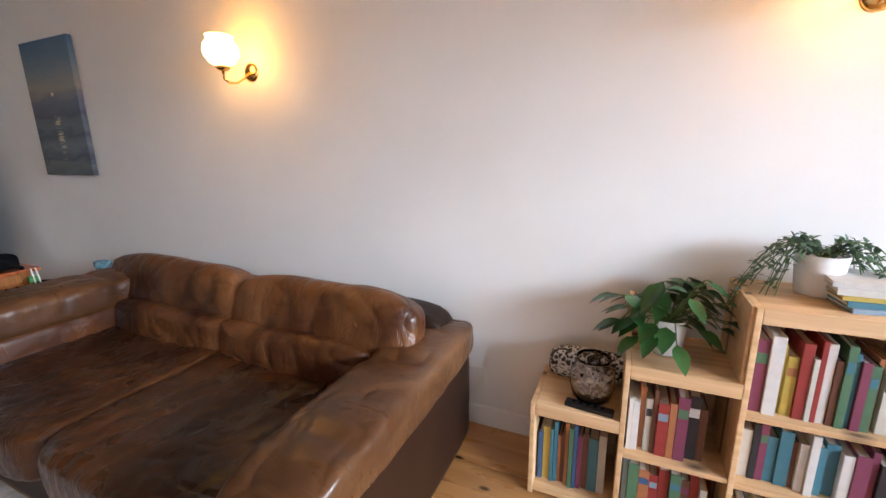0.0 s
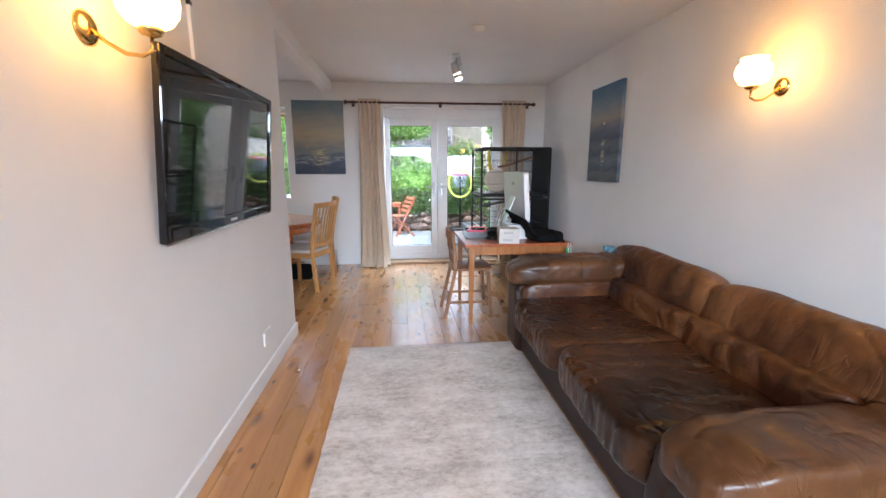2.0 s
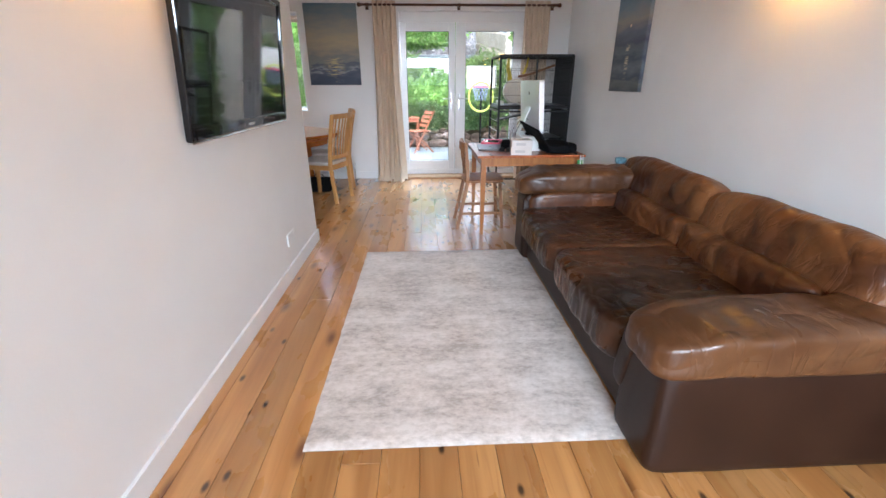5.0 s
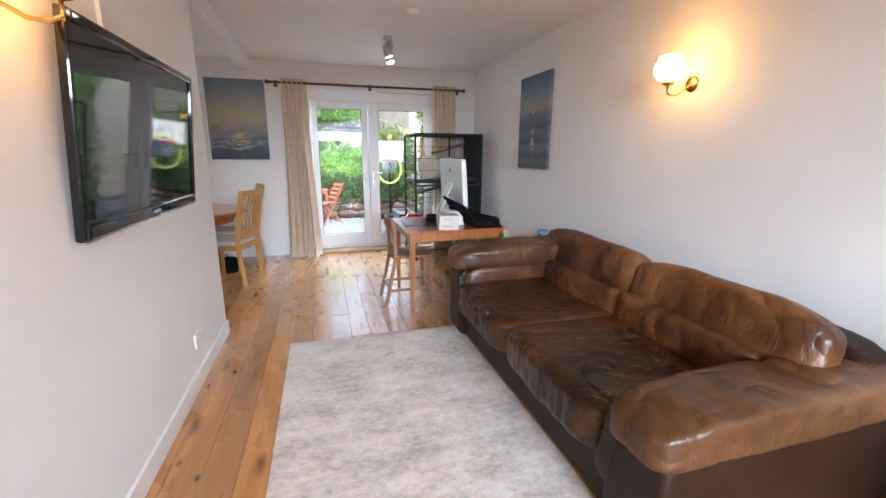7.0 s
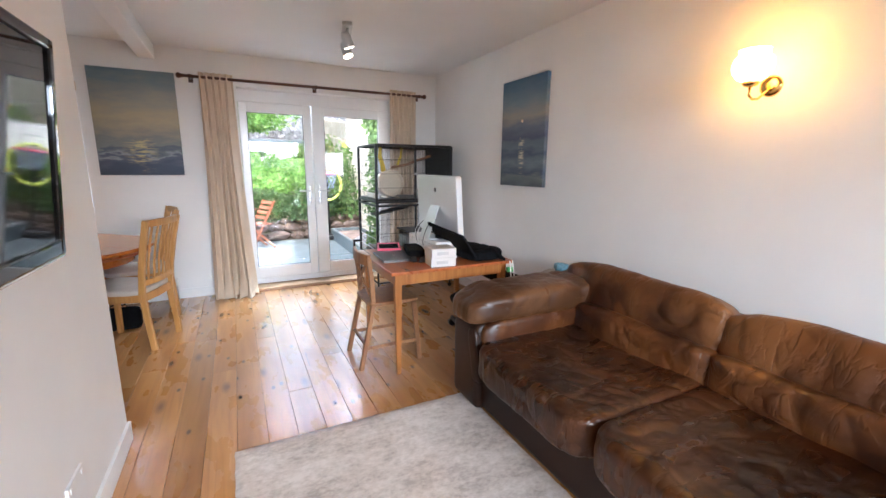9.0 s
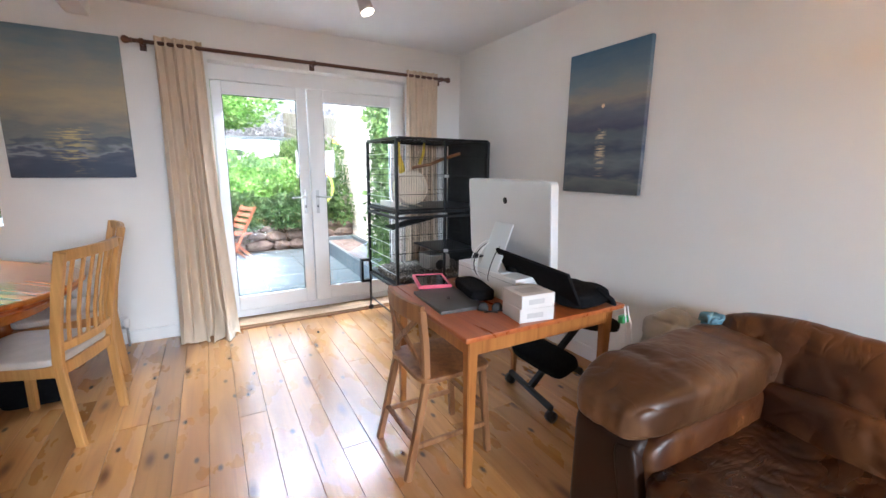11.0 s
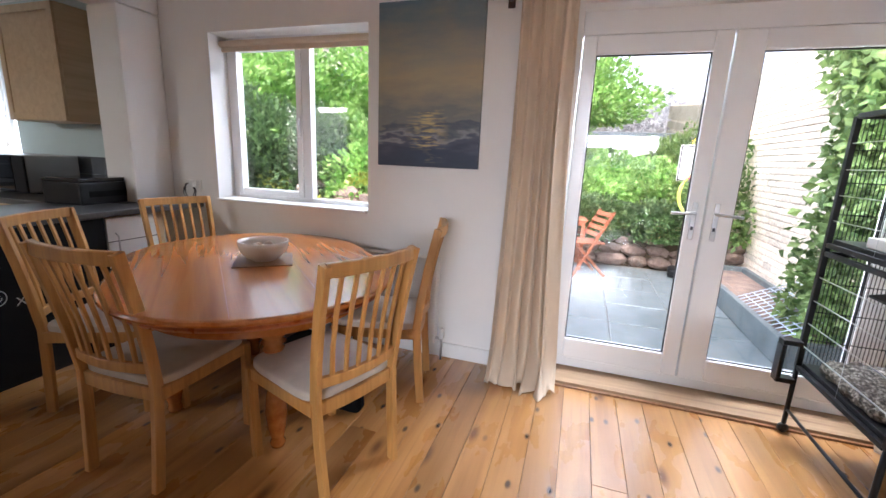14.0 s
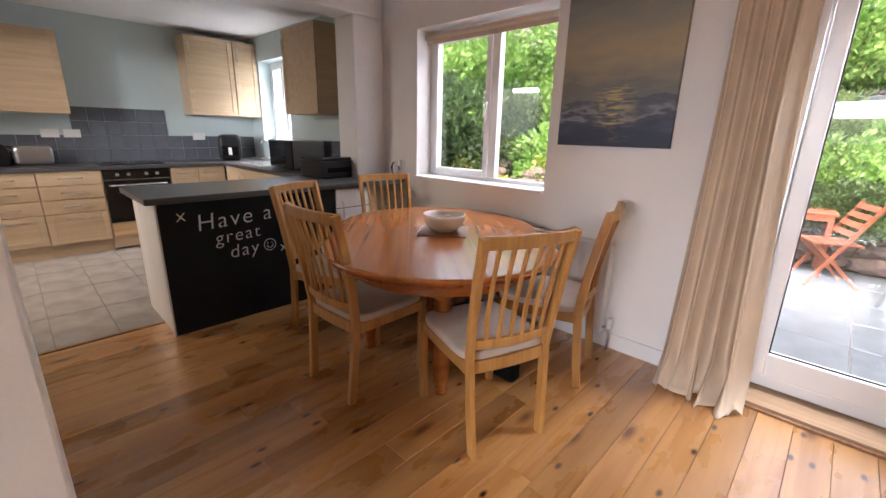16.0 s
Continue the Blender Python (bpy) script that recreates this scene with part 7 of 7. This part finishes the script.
def bush(name, label, x, y, z, me, mat_, scale=1.0, rz=0, stems=True):
    th = thing(name, label, "shrub" if name == "shrub" else "tree", x, y, z, rz)
    if not me.materials:
        me.materials.append(mat_)
    o = new("crown", me)
    o.parent = th
    if stems:
        sb_ = bmesh.new()
        rr_ = random.Random(int(x * 10 + y * 100))
        for k in range(5):
            a = rr_.uniform(0, 6.28)
            h_ = 0.55 * max(v.co.z for v in me.vertices)
            tube(sb_, [(0.03 * math.cos(a), 0.03 * math.sin(a), -0.1), (0.15 * math.cos(a), 0.15 * math.sin(a), h_ * 0.5), (0.3 * math.cos(a), 0.3 * math.sin(a), h_)], 0.014, 6, True, 0.004)
        part("stems", sb_, BARK, th)["kind"] = "stuff"
    th.scale = (scale, scale, scale)
    return th


M_A = clump(9000, 0.95, 0.95, 0.85, 0.085, 1)
M_B = clump(9000, 0.8, 0.9, 1.05, 0.08, 2)
M_C = clump(9000, 0.75, 0.75, 1.45, 0.09, 3)
M_D = clump(7000, 0.75, 0.8, 0.55, 0.065, 4)
M_Y = clump(2600, 0.8, 0.8, 0.5, 0.16, 9)
M_Y.name = "crown_fern"
for nm, me in (("bright", M_A), ("mid", M_B), ("dark", M_C), ("low", M_D)):
    me.name = "crown_" + nm
shrubs = [
    (M_D, FOL_DARK, -9.95, -0.35, 0.30, 1.0), (M_D, FOL_DARK, -10.0, 0.75, 0.30, 0.95), (M_A, FOL_BRIGHT, -11.0, -0.5, 0.45, 1.0), (M_A, FOL_BRIGHT, -11.2, 0.9, 0.45, 1.05),
    (M_B, FOL_MID, -10.5, 1.8, 0.35, 1.2), (M_A, FOL_BRIGHT, -12.6, 0.2, 0.6, 1.1), (M_D, FOL_DARK, -9.95, -1.6, 0.30, 1.2), (M_A, FOL_BRIGHT, -10.9, -1.9, 0.45, 1.0),
    (M_B, FOL_MID, -10.3, -3.1, 0.36, 1.2), (M_C, FOL_DARK, -10.9, -6.0, 0.4, 1.25), (M_B, FOL_MID, -11.9, -4.9, 0.5, 1.35), (M_C, FOL_DARK, -10.6, -7.2, 0.3, 1.5),
    (M_A, FOL_BRIGHT, -11.5, -4.6, 0.5, 1.5), (M_B, FOL_MID, -12.3, -3.0, 0.6, 1.6), (M_A, FOL_BRIGHT, -12.0, -6.4, 0.6, 1.8), (M_D, FOL_DARK, -9.8, -2.6, 0.1, 0.8),
    (M_B, FOL_MID, -13.0, -1.2, 0.7, 1.4), (M_A, FOL_BRIGHT, -8.5, -4.6, -0.12, 0.55), (M_D, FOL_DARK, -8.2, -5.4, -0.12, 0.6), (M_B, FOL_MID, -13.5, 1.6, 0.8, 1.2)]
names_ = {FOL_DARK.name: "dark green leafy shrub on the garden bank", FOL_BRIGHT.name: "bright green leafy shrub on the garden bank", FOL_MID.name: "tall mid-green shrub in the garden"}
for k, (me, mt_, x, y, z, sc) in enumerate(shrubs):
    bush("shrub", names_[mt_.name], x, y, z, me, mt_, sc, 53 * k)
T_A = clump(15000, 2.2, 2.4, 2.3, 0.17, 7, 0.4, 0.6)
T_B = clump(15000, 2.4, 2.0, 1.9, 0.17, 8, 0.4, 0.6)
T_A.name, T_B.name = "tree_crown_green", "tree_crown_grey"


def tree(label, x, y, z, me, mat_, scale, rz, trunk_h):
    th = bush("tree", label, x, y, z, me, mat_, scale, rz, False)
    tb_ = bmesh.new()
    tube(tb_, [(0, 0, -trunk_h), (0.05, 0.02, -trunk_h * 0.4), (0, 0, 0.4), (0.1, 0, 1.2)], 0.16, 10, True, 0.07)
    for a in range(6):
        tube(tb_, [(0, 0, 0.1 + 0.1 * a), (0.6 * math.cos(a * 1.05), 0.6 * math.sin(a * 1.05), 0.7 + 0.1 * a), (1.3 * math.cos(a * 1.05), 1.3 * math.sin(a * 1.05), 1.2 + 0.1 * a)], 0.05, 6, True, 0.012)
    part("trunk", tb_, BARK, th)


# the grey-purple crowns carry their haze in the leaf colour
for k, (me, mt_, x, y, z, sc, lb_) in enumerate([(T_A, FOL_BRIGHT, -18.2, -1.6, 2.7, 1.0, "yellow-green tree beyond the garden"), (T_B, FOL_HAZY, -22, 1.8, 1.9, 1.05, "grey-purple tree beyond the garden, its leaves paled for haze"), (T_B, FOL_HAZY, -25, -1.5, 2.4, 1.4, "grey-purple tree beyond the garden, its leaves paled for haze"),
        (T_A, FOL_BRIGHT, -18, -7.5, 2.2, 1.3, "yellow-green tree beyond the garden"), (T_A, FOL_BRIGHT, -15.5, -11.0, 2.0, 1.3, "yellow-green tree beyond the garden"), (T_A, FOL_BRIGHT, -12.5, -12.0, 1.5, 1.1, "yellow-green tree beyond the garden"), (T_B, FOL_HAZY, -27, 6.5, 2.0, 1.4, "grey-purple tree beyond the garden, its leaves paled for haze")]):
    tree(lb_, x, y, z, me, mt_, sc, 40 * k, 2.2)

# stone retaining wall
sw = tagged(new("retaining_wall"), "low wall of rough brown stones along the patio", "stone wall", kind="structure")
part("wall_core", cube(-9.8, -9.62, -6.5, 1.6, GZ - 0.1, 0.34), EARTH, sw)
stone_meshes = []
for k in range(6):
    q = bmesh.new()
    bmesh.ops.create_icosphere(q, subdivisions=2, radius=1)
    for v in q.verts:
        v.co *= 1 + 0.28 * noise.noise(v.co * 1.4 + Vector((k * 7, 0, 0)))
    me = bpy.data.meshes.new("stone")
    q.to_mesh(me)
    q.free()
    me.materials.append(ROCK)
    stone_meshes.append(me)
rs = random.Random(12)
for row in range(3):
    y = -5.2
    while y < 1.55:
        wd = rs.uniform(0.22, 0.46)
        o = new("stone", stone_meshes[rs.randrange(6)])
        o.parent = sw
        o.matrix_basis = Matrix.LocRotScale((-9.6 + rs.uniform(-0.03, 0.03) - 0.05 * row, y + wd / 2, GZ + 0.09 + 0.155 * row), Euler((rs.uniform(-0.2, 0.2), rs.uniform(-0.2, 0.2), rs.uniform(-0.3, 0.3))), (0.12, wd * 0.56, 0.095))
        y += wd
# rocks heaped among low plants, seen through the dining window
rk = thing("rockery", "heap of rough brown rocks among low garden plants", "rockery", -9.95, -5.1, 0.3)
for k in range(22):
    o = new("stone", stone_meshes[k % 6])
    o.parent = rk
    tier = k % 4
    sz = rs.uniform(0.13, 0.26)
    o.matrix_basis = Matrix.LocRotScale((-0.28 * tier + rs.uniform(-0.1, 0.1), rs.uniform(-1.7, 1.5), 0.08 + 0.17 * tier), Euler((rs.uniform(-0.4, 0.4), rs.uniform(-0.4, 0.4), rs.uniform(0, 6))), (sz, sz * 1.4, sz * 0.75))
for k, (x, y, z, sc) in enumerate(((-9.8, -4.0, 0.3, 0.42), (-9.85, -5.5, 0.3, 0.38), (-10.5, -4.6, 0.75, 0.4), (-10.4, -6.6, 0.6, 0.5))):
    bush("shrub", "low yellow-green fern among the rocks", x, y, z, M_Y, FOL_YELLOW, sc, 37 * k, False)
# garden steps seen through the dining window
st = thing("garden_steps", "rough stone garden steps among the plants", "steps", -9.0, -3.5, GZ, 15)
for k in range(4):
    part("step", moved(cube(-0.3, 0.3, -0.5, 0.5, 0, 0.19, 0.03), -0.32 * k, 0, 0.19 * k), ROCK, st)

# side wall of brick
bw_ = tagged(new("brick_wall"), "pale buff brick side wall of the neighbouring building", "brick wall", kind="structure")
part("mortar_core", cube(-10.6, -5.86, 1.80, 1.98, GZ - 0.1, 2.75), MORTAR, bw_)
bm_ = bpy.data.meshes.new("brick")
q = cube(-0.1075, 0.1075, -0.05, 0.0, -0.0325, 0.0325, 0.003, 1)
q.to_mesh(bm_)
q.free()
bm_.materials.append(BRICK)
rest = bmesh.new()
count = 0
for row in range(38):
    for col in range(21):
        x = -5.98 - 0.225 * col - (0.1125 if row % 2 else 0)
        z = GZ + 0.035 + 0.075 * row
        if x < -10.5:
            continue
        if count < 300 and -9.6 < x < -6.4 and 0.2 < z < 2.4 and row % 2 == 0 or (count < 300 and -9.4 < x < -6.8 and 0.5 < z < 2.2):
            o = new("brick", bm_)
            o.parent = bw_
            o.matrix_basis = pose(x, 1.798, z)
            count += 1
        else:
            box(rest, x - 0.1075, x + 0.1075, 1.748, 1.7995, z - 0.0325, z + 0.0325)
o = part("bricks", rest, BRICK, bw_)
o["kind"] = "stuff"
cl = thing("climbing_plant", "leafy climber growing up the brick wall", "climber", -7.0, 1.62, GZ)
r_ = np.random.RandomState(5)
vs, fs = [], []
for k in range(5200):
    u, v = r_.rand(), r_.rand()
    z = 0.15 + 2.75 * v
    half = 0.30 + 0.28 * math.sin(v * 7.0) * r_.rand() + 0.35 * v * v
    c = np.array(((u - 0.5) * 2 * half + 0.25 * math.sin(v * 4), -0.02 - 0.36 * r_.rand() ** 1.5, z))
    d = np.array((r_.normal(), -abs(r_.normal()), r_.normal() - 0.3))
    d /= np.linalg.norm(d)
    s_ = np.cross(d, r_.normal(size=3))
    s_ /= np.linalg.norm(s_)
    L = 0.055 + 0.06 * r_.rand()
    i0 = len(vs)
    nn = np.cross(d, s_)
    vs += [tuple(c), tuple(c + d * L * 0.5 + s_ * L * 0.34 + nn * L * 0.1), tuple(c + d * L), tuple(c + d * L * 0.5 - s_ * L * 0.34 + nn * L * 0.1)]
    fs += [(i0, i0 + 1, i0 + 2), (i0, i0 + 2, i0 + 3)]
me = bpy.data.meshes.new("climber_leaves")
me.from_pydata(vs, [], fs)
me.materials.append(FOL_MID)
o = new("leaves", me)
o.parent = cl
b = bmesh.new()
for k in range(4):
    tube(b, [(0.1 * k - 0.15, 0.1, 0), (0.12 * k - 0.2, 0.1, 1.0), (0.25 * k - 0.3, 0.1, 2.6)], 0.014, 6, True, 0.006)
part("stems", b, BARK, cl)

# fence on top of the bank
fc = tagged(new("garden_fence"), "weathered timber fence climbing the bank", "fence", kind="structure")
for k in range(16):
    x = -10.7 - 0.5 * k
    zf = 0.5 + 0.12 * (-9.75 - x)
    o = part("fence_post", cube(x - 0.04, x + 0.04, 2.0, 2.08, zf - 0.3, zf + 1.75, 0.004), FENCEWOOD, fc)
    for z in (0.35, 0.62, 0.89, 1.16, 1.43, 1.62):
        b = bmesh.new()
        bar(b, (x, 2.0, zf + z), (x - 0.5, 2.0, zf + z + 0.06), 0.02, 0.20, 0.003)
        part("fence_board", b, FENCEWOOD, fc)
# low pale rendered garden wall stepping up the bank
gw = thing("garden_wall", "low pale rendered wall sloping up the bank", "wall", -13.2, -1.6, 1.0)
b = bmesh.new()
bar(b, (0.1, -2.2, 0.05), (0, 1.2, 0.40), 0.16, 0.42, 0.01, (1, 0, 0))
bar(b, (0, 1.2, 0.40), (-0.2, 2.6, 0.72), 0.16, 0.42, 0.01, (1, 0, 0))
part("wall", b, plain("pale_render", (0.62, 0.60, 0.57), 0.85, grain=0.1, scale=5), gw)
for k, (y, sc) in enumerate(((-2.4, 1.0), (-1.3, 0.9), (-0.2, 1.0), (0.8, 0.95), (1.7, 1.0))):
    bush("shrub", "tall mid-green shrub in the garden", -14.2 + 0.2 * (k % 2), y, 1.25, M_B if k % 2 else M_D, FOL_MID, sc * (0.55 if k % 2 else 1.0), 71 * k)
# white garden building in the distance
sh = thing("white_shed", "low white rendered garden building beyond the shrubs", "shed", -15.5, -0.2, 0.9)
part("wall", cube(-0.8, 0.8, -2.6, 1.6, -0.4, 1.15, 0.01), plain("white_render", (0.62, 0.62, 0.62), 0.8, grain=0.05, scale=4), sh)
part("roof", cube(-0.95, 0.95, -2.75, 1.75, 1.15, 1.25, 0.01), SLAB, sh)
ho = thing("house", "pale distant house with blue-framed windows above the garden", "house", -24, -14, 2.2, 40)
part("wall", cube(-3, 3, -4, 4, -2, 4.2), plain("pink_render", (0.62, 0.52, 0.48), 0.85, grain=0.05, scale=2), ho)
b = bmesh.new()
vsr = [b.verts.new(p) for p in ((-3.3, -4.3, 4.2), (3.3, -4.3, 4.2), (3.3, 4.3, 4.2), (-3.3, 4.3, 4.2), (0, -4.3, 6.2), (0, 4.3, 6.2))]
for f_ in ((0, 1, 4), (1, 2, 5, 4), (2, 3, 5), (3, 0, 4, 5), (3, 2, 1, 0)):
    b.faces.new([vsr[i] for i in f_])
part("roof", b, plain("slate_roof", (0.16, 0.15, 0.16), 0.7, grain=0.2, scale=3), ho)
for y in (-2.4, 0, 2.4):
    for z in (0.2, 2.6):
        wn_ = part("window", cube(3.0, 3.05, y - 0.6, y + 0.6, z - 0.6, z + 0.6), UPVC, ho)
        part("pane", cube(3.05, 3.06, y - 0.5, y + 0.5, z - 0.5, z + 0.5), plain("far_blue_glass", (0.15, 0.25, 0.36), 0.15) if "far_blue_glass" not in bpy.data.materials else bpy.data.materials["far_blue_glass"], wn_)


def garden_chair():
    th = thing("folding_garden_chair", "reddish wooden folding garden chair on the patio", "chair", -8.82, -0.33, GZ, 204)
    for k in (-1, 1):
        b = bmesh.new()
        bar(b, (k * 0.19, 0.24, 0), (k * 0.19, -0.24, 0.86), 0.02, 0.035, 0.003, (0, 1, 0))
        part("back_leg", b, TEAK, th)
        b = bmesh.new()
        bar(b, (k * 0.165, -0.22, 0), (k * 0.165, 0.22, 0.44), 0.02, 0.035, 0.003, (0, 1, 0))
        part("cross_leg", b, TEAK, th)
    for i in range(6):
        part("seat_slat", cube(-0.2, 0.2, -0.16 + i * 0.068, -0.105 + i * 0.068, 0.44, 0.458, 0.003), TEAK, th)
    for i in range(4):
        z = 0.56 + 0.085 * i
        y = 0.24 - 0.48 * z / 0.86
        part("back_slat", moved(cube(-0.19, 0.19, -0.008, 0.008, -0.03, 0.03, 0.003), 0, y + 0.02, z, 28), TEAK, th)
    return th


garden_chair()
gt = thing("garden_table", "reddish wooden slatted garden table on the patio", "table", -9.2, -0.66, GZ, 5)
for i in range(7):
    part("top_slat", cube(-0.28 + 0.08 * i, -0.21 + 0.08 * i, -0.3, 0.3, 0.68, 0.70, 0.003), TEAK, gt)
part("frame", cube(-0.26, 0.26, -0.27, 0.27, 0.62, 0.679), TEAK, gt)
for x, y in ((-0.24, -0.25), (0.24, -0.25), (-0.24, 0.25), (0.24, 0.25)):
    part("leg", cube(x - 0.025, x + 0.025, y - 0.025, y + 0.025, 0, 0.62, 0.004), TEAK, gt)


def hoop():
    th = thing("basketball_hoop", "small portable basketball hoop with yellow rim on the patio", "basketball hoop", -9.15, 1.0, GZ, 80)
    part("base", moved(cushion(0.5, 0.4, 0.12, 12, 5, 0, 1, 0), 0, 0.1, 0.062), BLACKPLASTIC, th)
    b = bmesh.new()
    tube(b, [(0, 0.1, 0.1), (0, 0.1, 1.75)], 0.022, 10)
    part("pole", b, BLACKMETAL, th)
    bb = part("backboard", cube(-0.32, 0.32, 0.0, 0.03, 1.28, 1.74, 0.02), WHITEPLASTIC, th, "white backboard with dark outline")
    b = bmesh.new()
    for x0, x1, z0, z1 in ((-0.31, 0.31, 1.715, 1.73), (-0.31, 0.31, 1.29, 1.305), (-0.31, -0.295, 1.305, 1.715), (0.295, 0.31, 1.305, 1.715), (-0.12, 0.12, 1.55, 1.56), (-0.12, -0.11, 1.4, 1.55), (0.11, 0.12, 1.4, 1.55)):
        box(b, x0, x1, -0.003, -0.0005, z0, z1)
    part("outline", b, BLACKPLASTIC, bb)
    b = bmesh.new()
    tube(b, [(0.19 * math.cos(a), -0.21 + 0.19 * math.sin(a), 1.33) for a in [2 * math.pi * i / 28 for i in range(29)]], 0.012, 8)
    part("rim", b, PINK, th)
    b = bmesh.new()
    for i in range(12):
        a0, a1 = 2 * math.pi * i / 12, 2 * math.pi * (i + 1) / 12
        for q0, q1 in ((a0, a1), (a1, a0)):
            tube(b, [(0.18 * math.cos(q0), -0.21 + 0.18 * math.sin(q0), 1.33), (0.14 * math.cos(q1), -0.21 + 0.14 * math.sin(q1), 1.2), (0.11 * math.cos(q0), -0.21 + 0.11 * math.sin(q0), 1.05)], 0.004, 5)
    part("net", b, plain("blue_white_net", (0.35, 0.42, 0.62), 0.8, grain=0.2, scale=30), th)
    b = bmesh.new()
    tube(b, [(0.26 * math.cos(a), -0.05, 1.12 + 0.30 * math.sin(a)) for a in [2 * math.pi * i / 40 for i in range(41)]], 0.022, 8)
    part("yellow_ring", b, plain("lime_plastic", (0.62, 0.72, 0.12), 0.4), th, "large lime-yellow hoop hung on the net")
    return th


hoop()
rb_ = thing("raised_planter", "long grey raised planter along the brick wall", "planter", -7.9, 1.38, GZ)
b = bmesh.new()
box(b, -1.4, 1.3, -0.32, -0.26, 0, 0.22, 0.01), box(b, 1.24, 1.3, -0.26, 0.3, 0, 0.22, 0.01), box(b, -1.4, -1.34, -0.26, 0.3, 0, 0.22, 0.01), box(b, -1.34, 1.24, 0.24, 0.3, 0, 0.22, 0.01)
part("kerb", b, SLAB, rb_)
part("soil", cube(-1.34, 1.24, -0.26, 0.24, 0.0, 0.16), ROCK, rb_)
b = bmesh.new()
for k in range(14):
    tube(b, [(0.1 + 0.08 * k, -0.25, 0.2), (0.1 + 0.08 * k, 0.22, 0.42)], 0.005, 5)
for k in range(8):
    tube(b, [(0.08, -0.25 + 0.067 * k, 0.2 + 0.031 * k), (1.16, -0.25 + 0.067 * k, 0.2 + 0.031 * k)], 0.005, 5)
part("wire_cover", b, plain("pale_blue_wire", (0.45, 0.52, 0.62), 0.5), rb_)

# ---- patio slabs, floorboards, kitchen tiles ----
pt = structure("patio", cube(-9.6, WX - T, -7.0, 1.75, GZ - 0.06, GZ - 0.012), GROUT, "grey stone paved patio", "pavement")
sm = bpy.data.meshes.new("paving_slab")
q = cube(-0.296, 0.296, -0.296, 0.296, -0.03, 0.0, 0.006, 1)
q.to_mesh(sm)
q.free()
sm.materials.append(SLAB)
rp = random.Random(3)
for i in range(6):
    for j in range(14):
        o = new("paving_slab", sm)
        o.parent = pt
        o.matrix_basis = pose(-6.17 - 0.6 * i, 1.4 - 0.6 * j, GZ - 0.002 + rp.uniform(-0.003, 0.003), rp.uniform(-0.2, 0.2), rp.uniform(-0.2, 0.2), 0)

floor_ob = bpy.data.objects["floor"]
rf = random.Random(21)
PW = 0.142
y = -3.575
while y < WY:
    wd = min(PW, WY - y)
    x = WX
    step_ = rf.uniform(0.6, 3.4)
    x_end = 2.6 if y + wd > PY - 0.12 else -2.0
    while x < x_end:
        xe = min(x_end, x + step_)
        if x_end - xe < 0.5:
            xe = x_end
        ln = xe - x
        q = bmesh.new()
        a, c, d = ln / 2 - 0.0006, wd / 2 - 0.0007, 0.0011
        lo = [q.verts.new(p) for p in ((-a, -c, -0.012), (a, -c, -0.012), (a, c, -0.012), (-a, c, -0.012))]
        md = [q.verts.new((v.co.x, v.co.y, -d)) for v in lo]
        hi = [q.verts.new((v.co.x - math.copysign(d, v.co.x), v.co.y - math.copysign(d, v.co.y), 0)) for v in lo]
        for r0, r1 in ((lo, md), (md, hi)):
            for k in range(4):
                q.faces.new((r0[k], r0[(k + 1) % 4], r1[(k + 1) % 4], r1[k]))
        q.faces.new(hi)
        o = part("floorboard", q, PLANK, floor_ob)
        o.matrix_basis = pose(x + ln / 2, y + wd / 2, rf.uniform(-0.0008, 0.0006))
        x = xe
        step_ = rf.uniform(1.4, 3.6)
    y += PW
kf = bpy.data.objects["floor_kitchen"]
tm = bpy.data.meshes.new("floor_tile")
q = cube(-0.1578, 0.1578, -0.308, 0.308, -0.01, 0.0, 0.002, 1)
q.to_mesh(tm)
q.free()
tm.materials.append(TILE)
for i in range(11):
    for j in range(5):
        o = new("floor_tile", tm)
        o.parent = kf
        o.matrix_basis = pose(-2.257 - 0.318 * i, -3.89 - 0.62 * j, 0)
structure("threshold_strip", cube(-3.62, -2.1, -3.595, -3.57, 0, 0.006, 0.002), BROWNWOOD, "dark strip between boards and tiles", "trim")
ks = bpy.data.objects["wall_kitchen_south"]
wt = bpy.data.meshes.new("wall_tile")
q = cube(-0.0735, 0.0735, 0.0, 0.008, -0.0735, 0.0735, 0.0015, 1)
q.to_mesh(wt)
q.free()
wt.materials.append(SPLASH)
for i in range(19):
    for j in range(4):
        x = -5.48 + 0.15 * i
        if j > 1 and not (-4.45 < x < -3.55):
            continue
        o = new("wall_tile", wt)
        o.parent = ks
        o.matrix_basis = pose(x, -6.55, 0.98 + 0.15 * j)
kw = bpy.data.objects["wall_kitchen_west"]
for i in range(10):
    for j in range(2):
        y = -3.95 - 0.15 * i
        o = new("wall_tile", wt)
        o.parent = kw
        o.matrix_basis = pose(WX, y, 0.98 + 0.15 * j, 0, 0, -90)
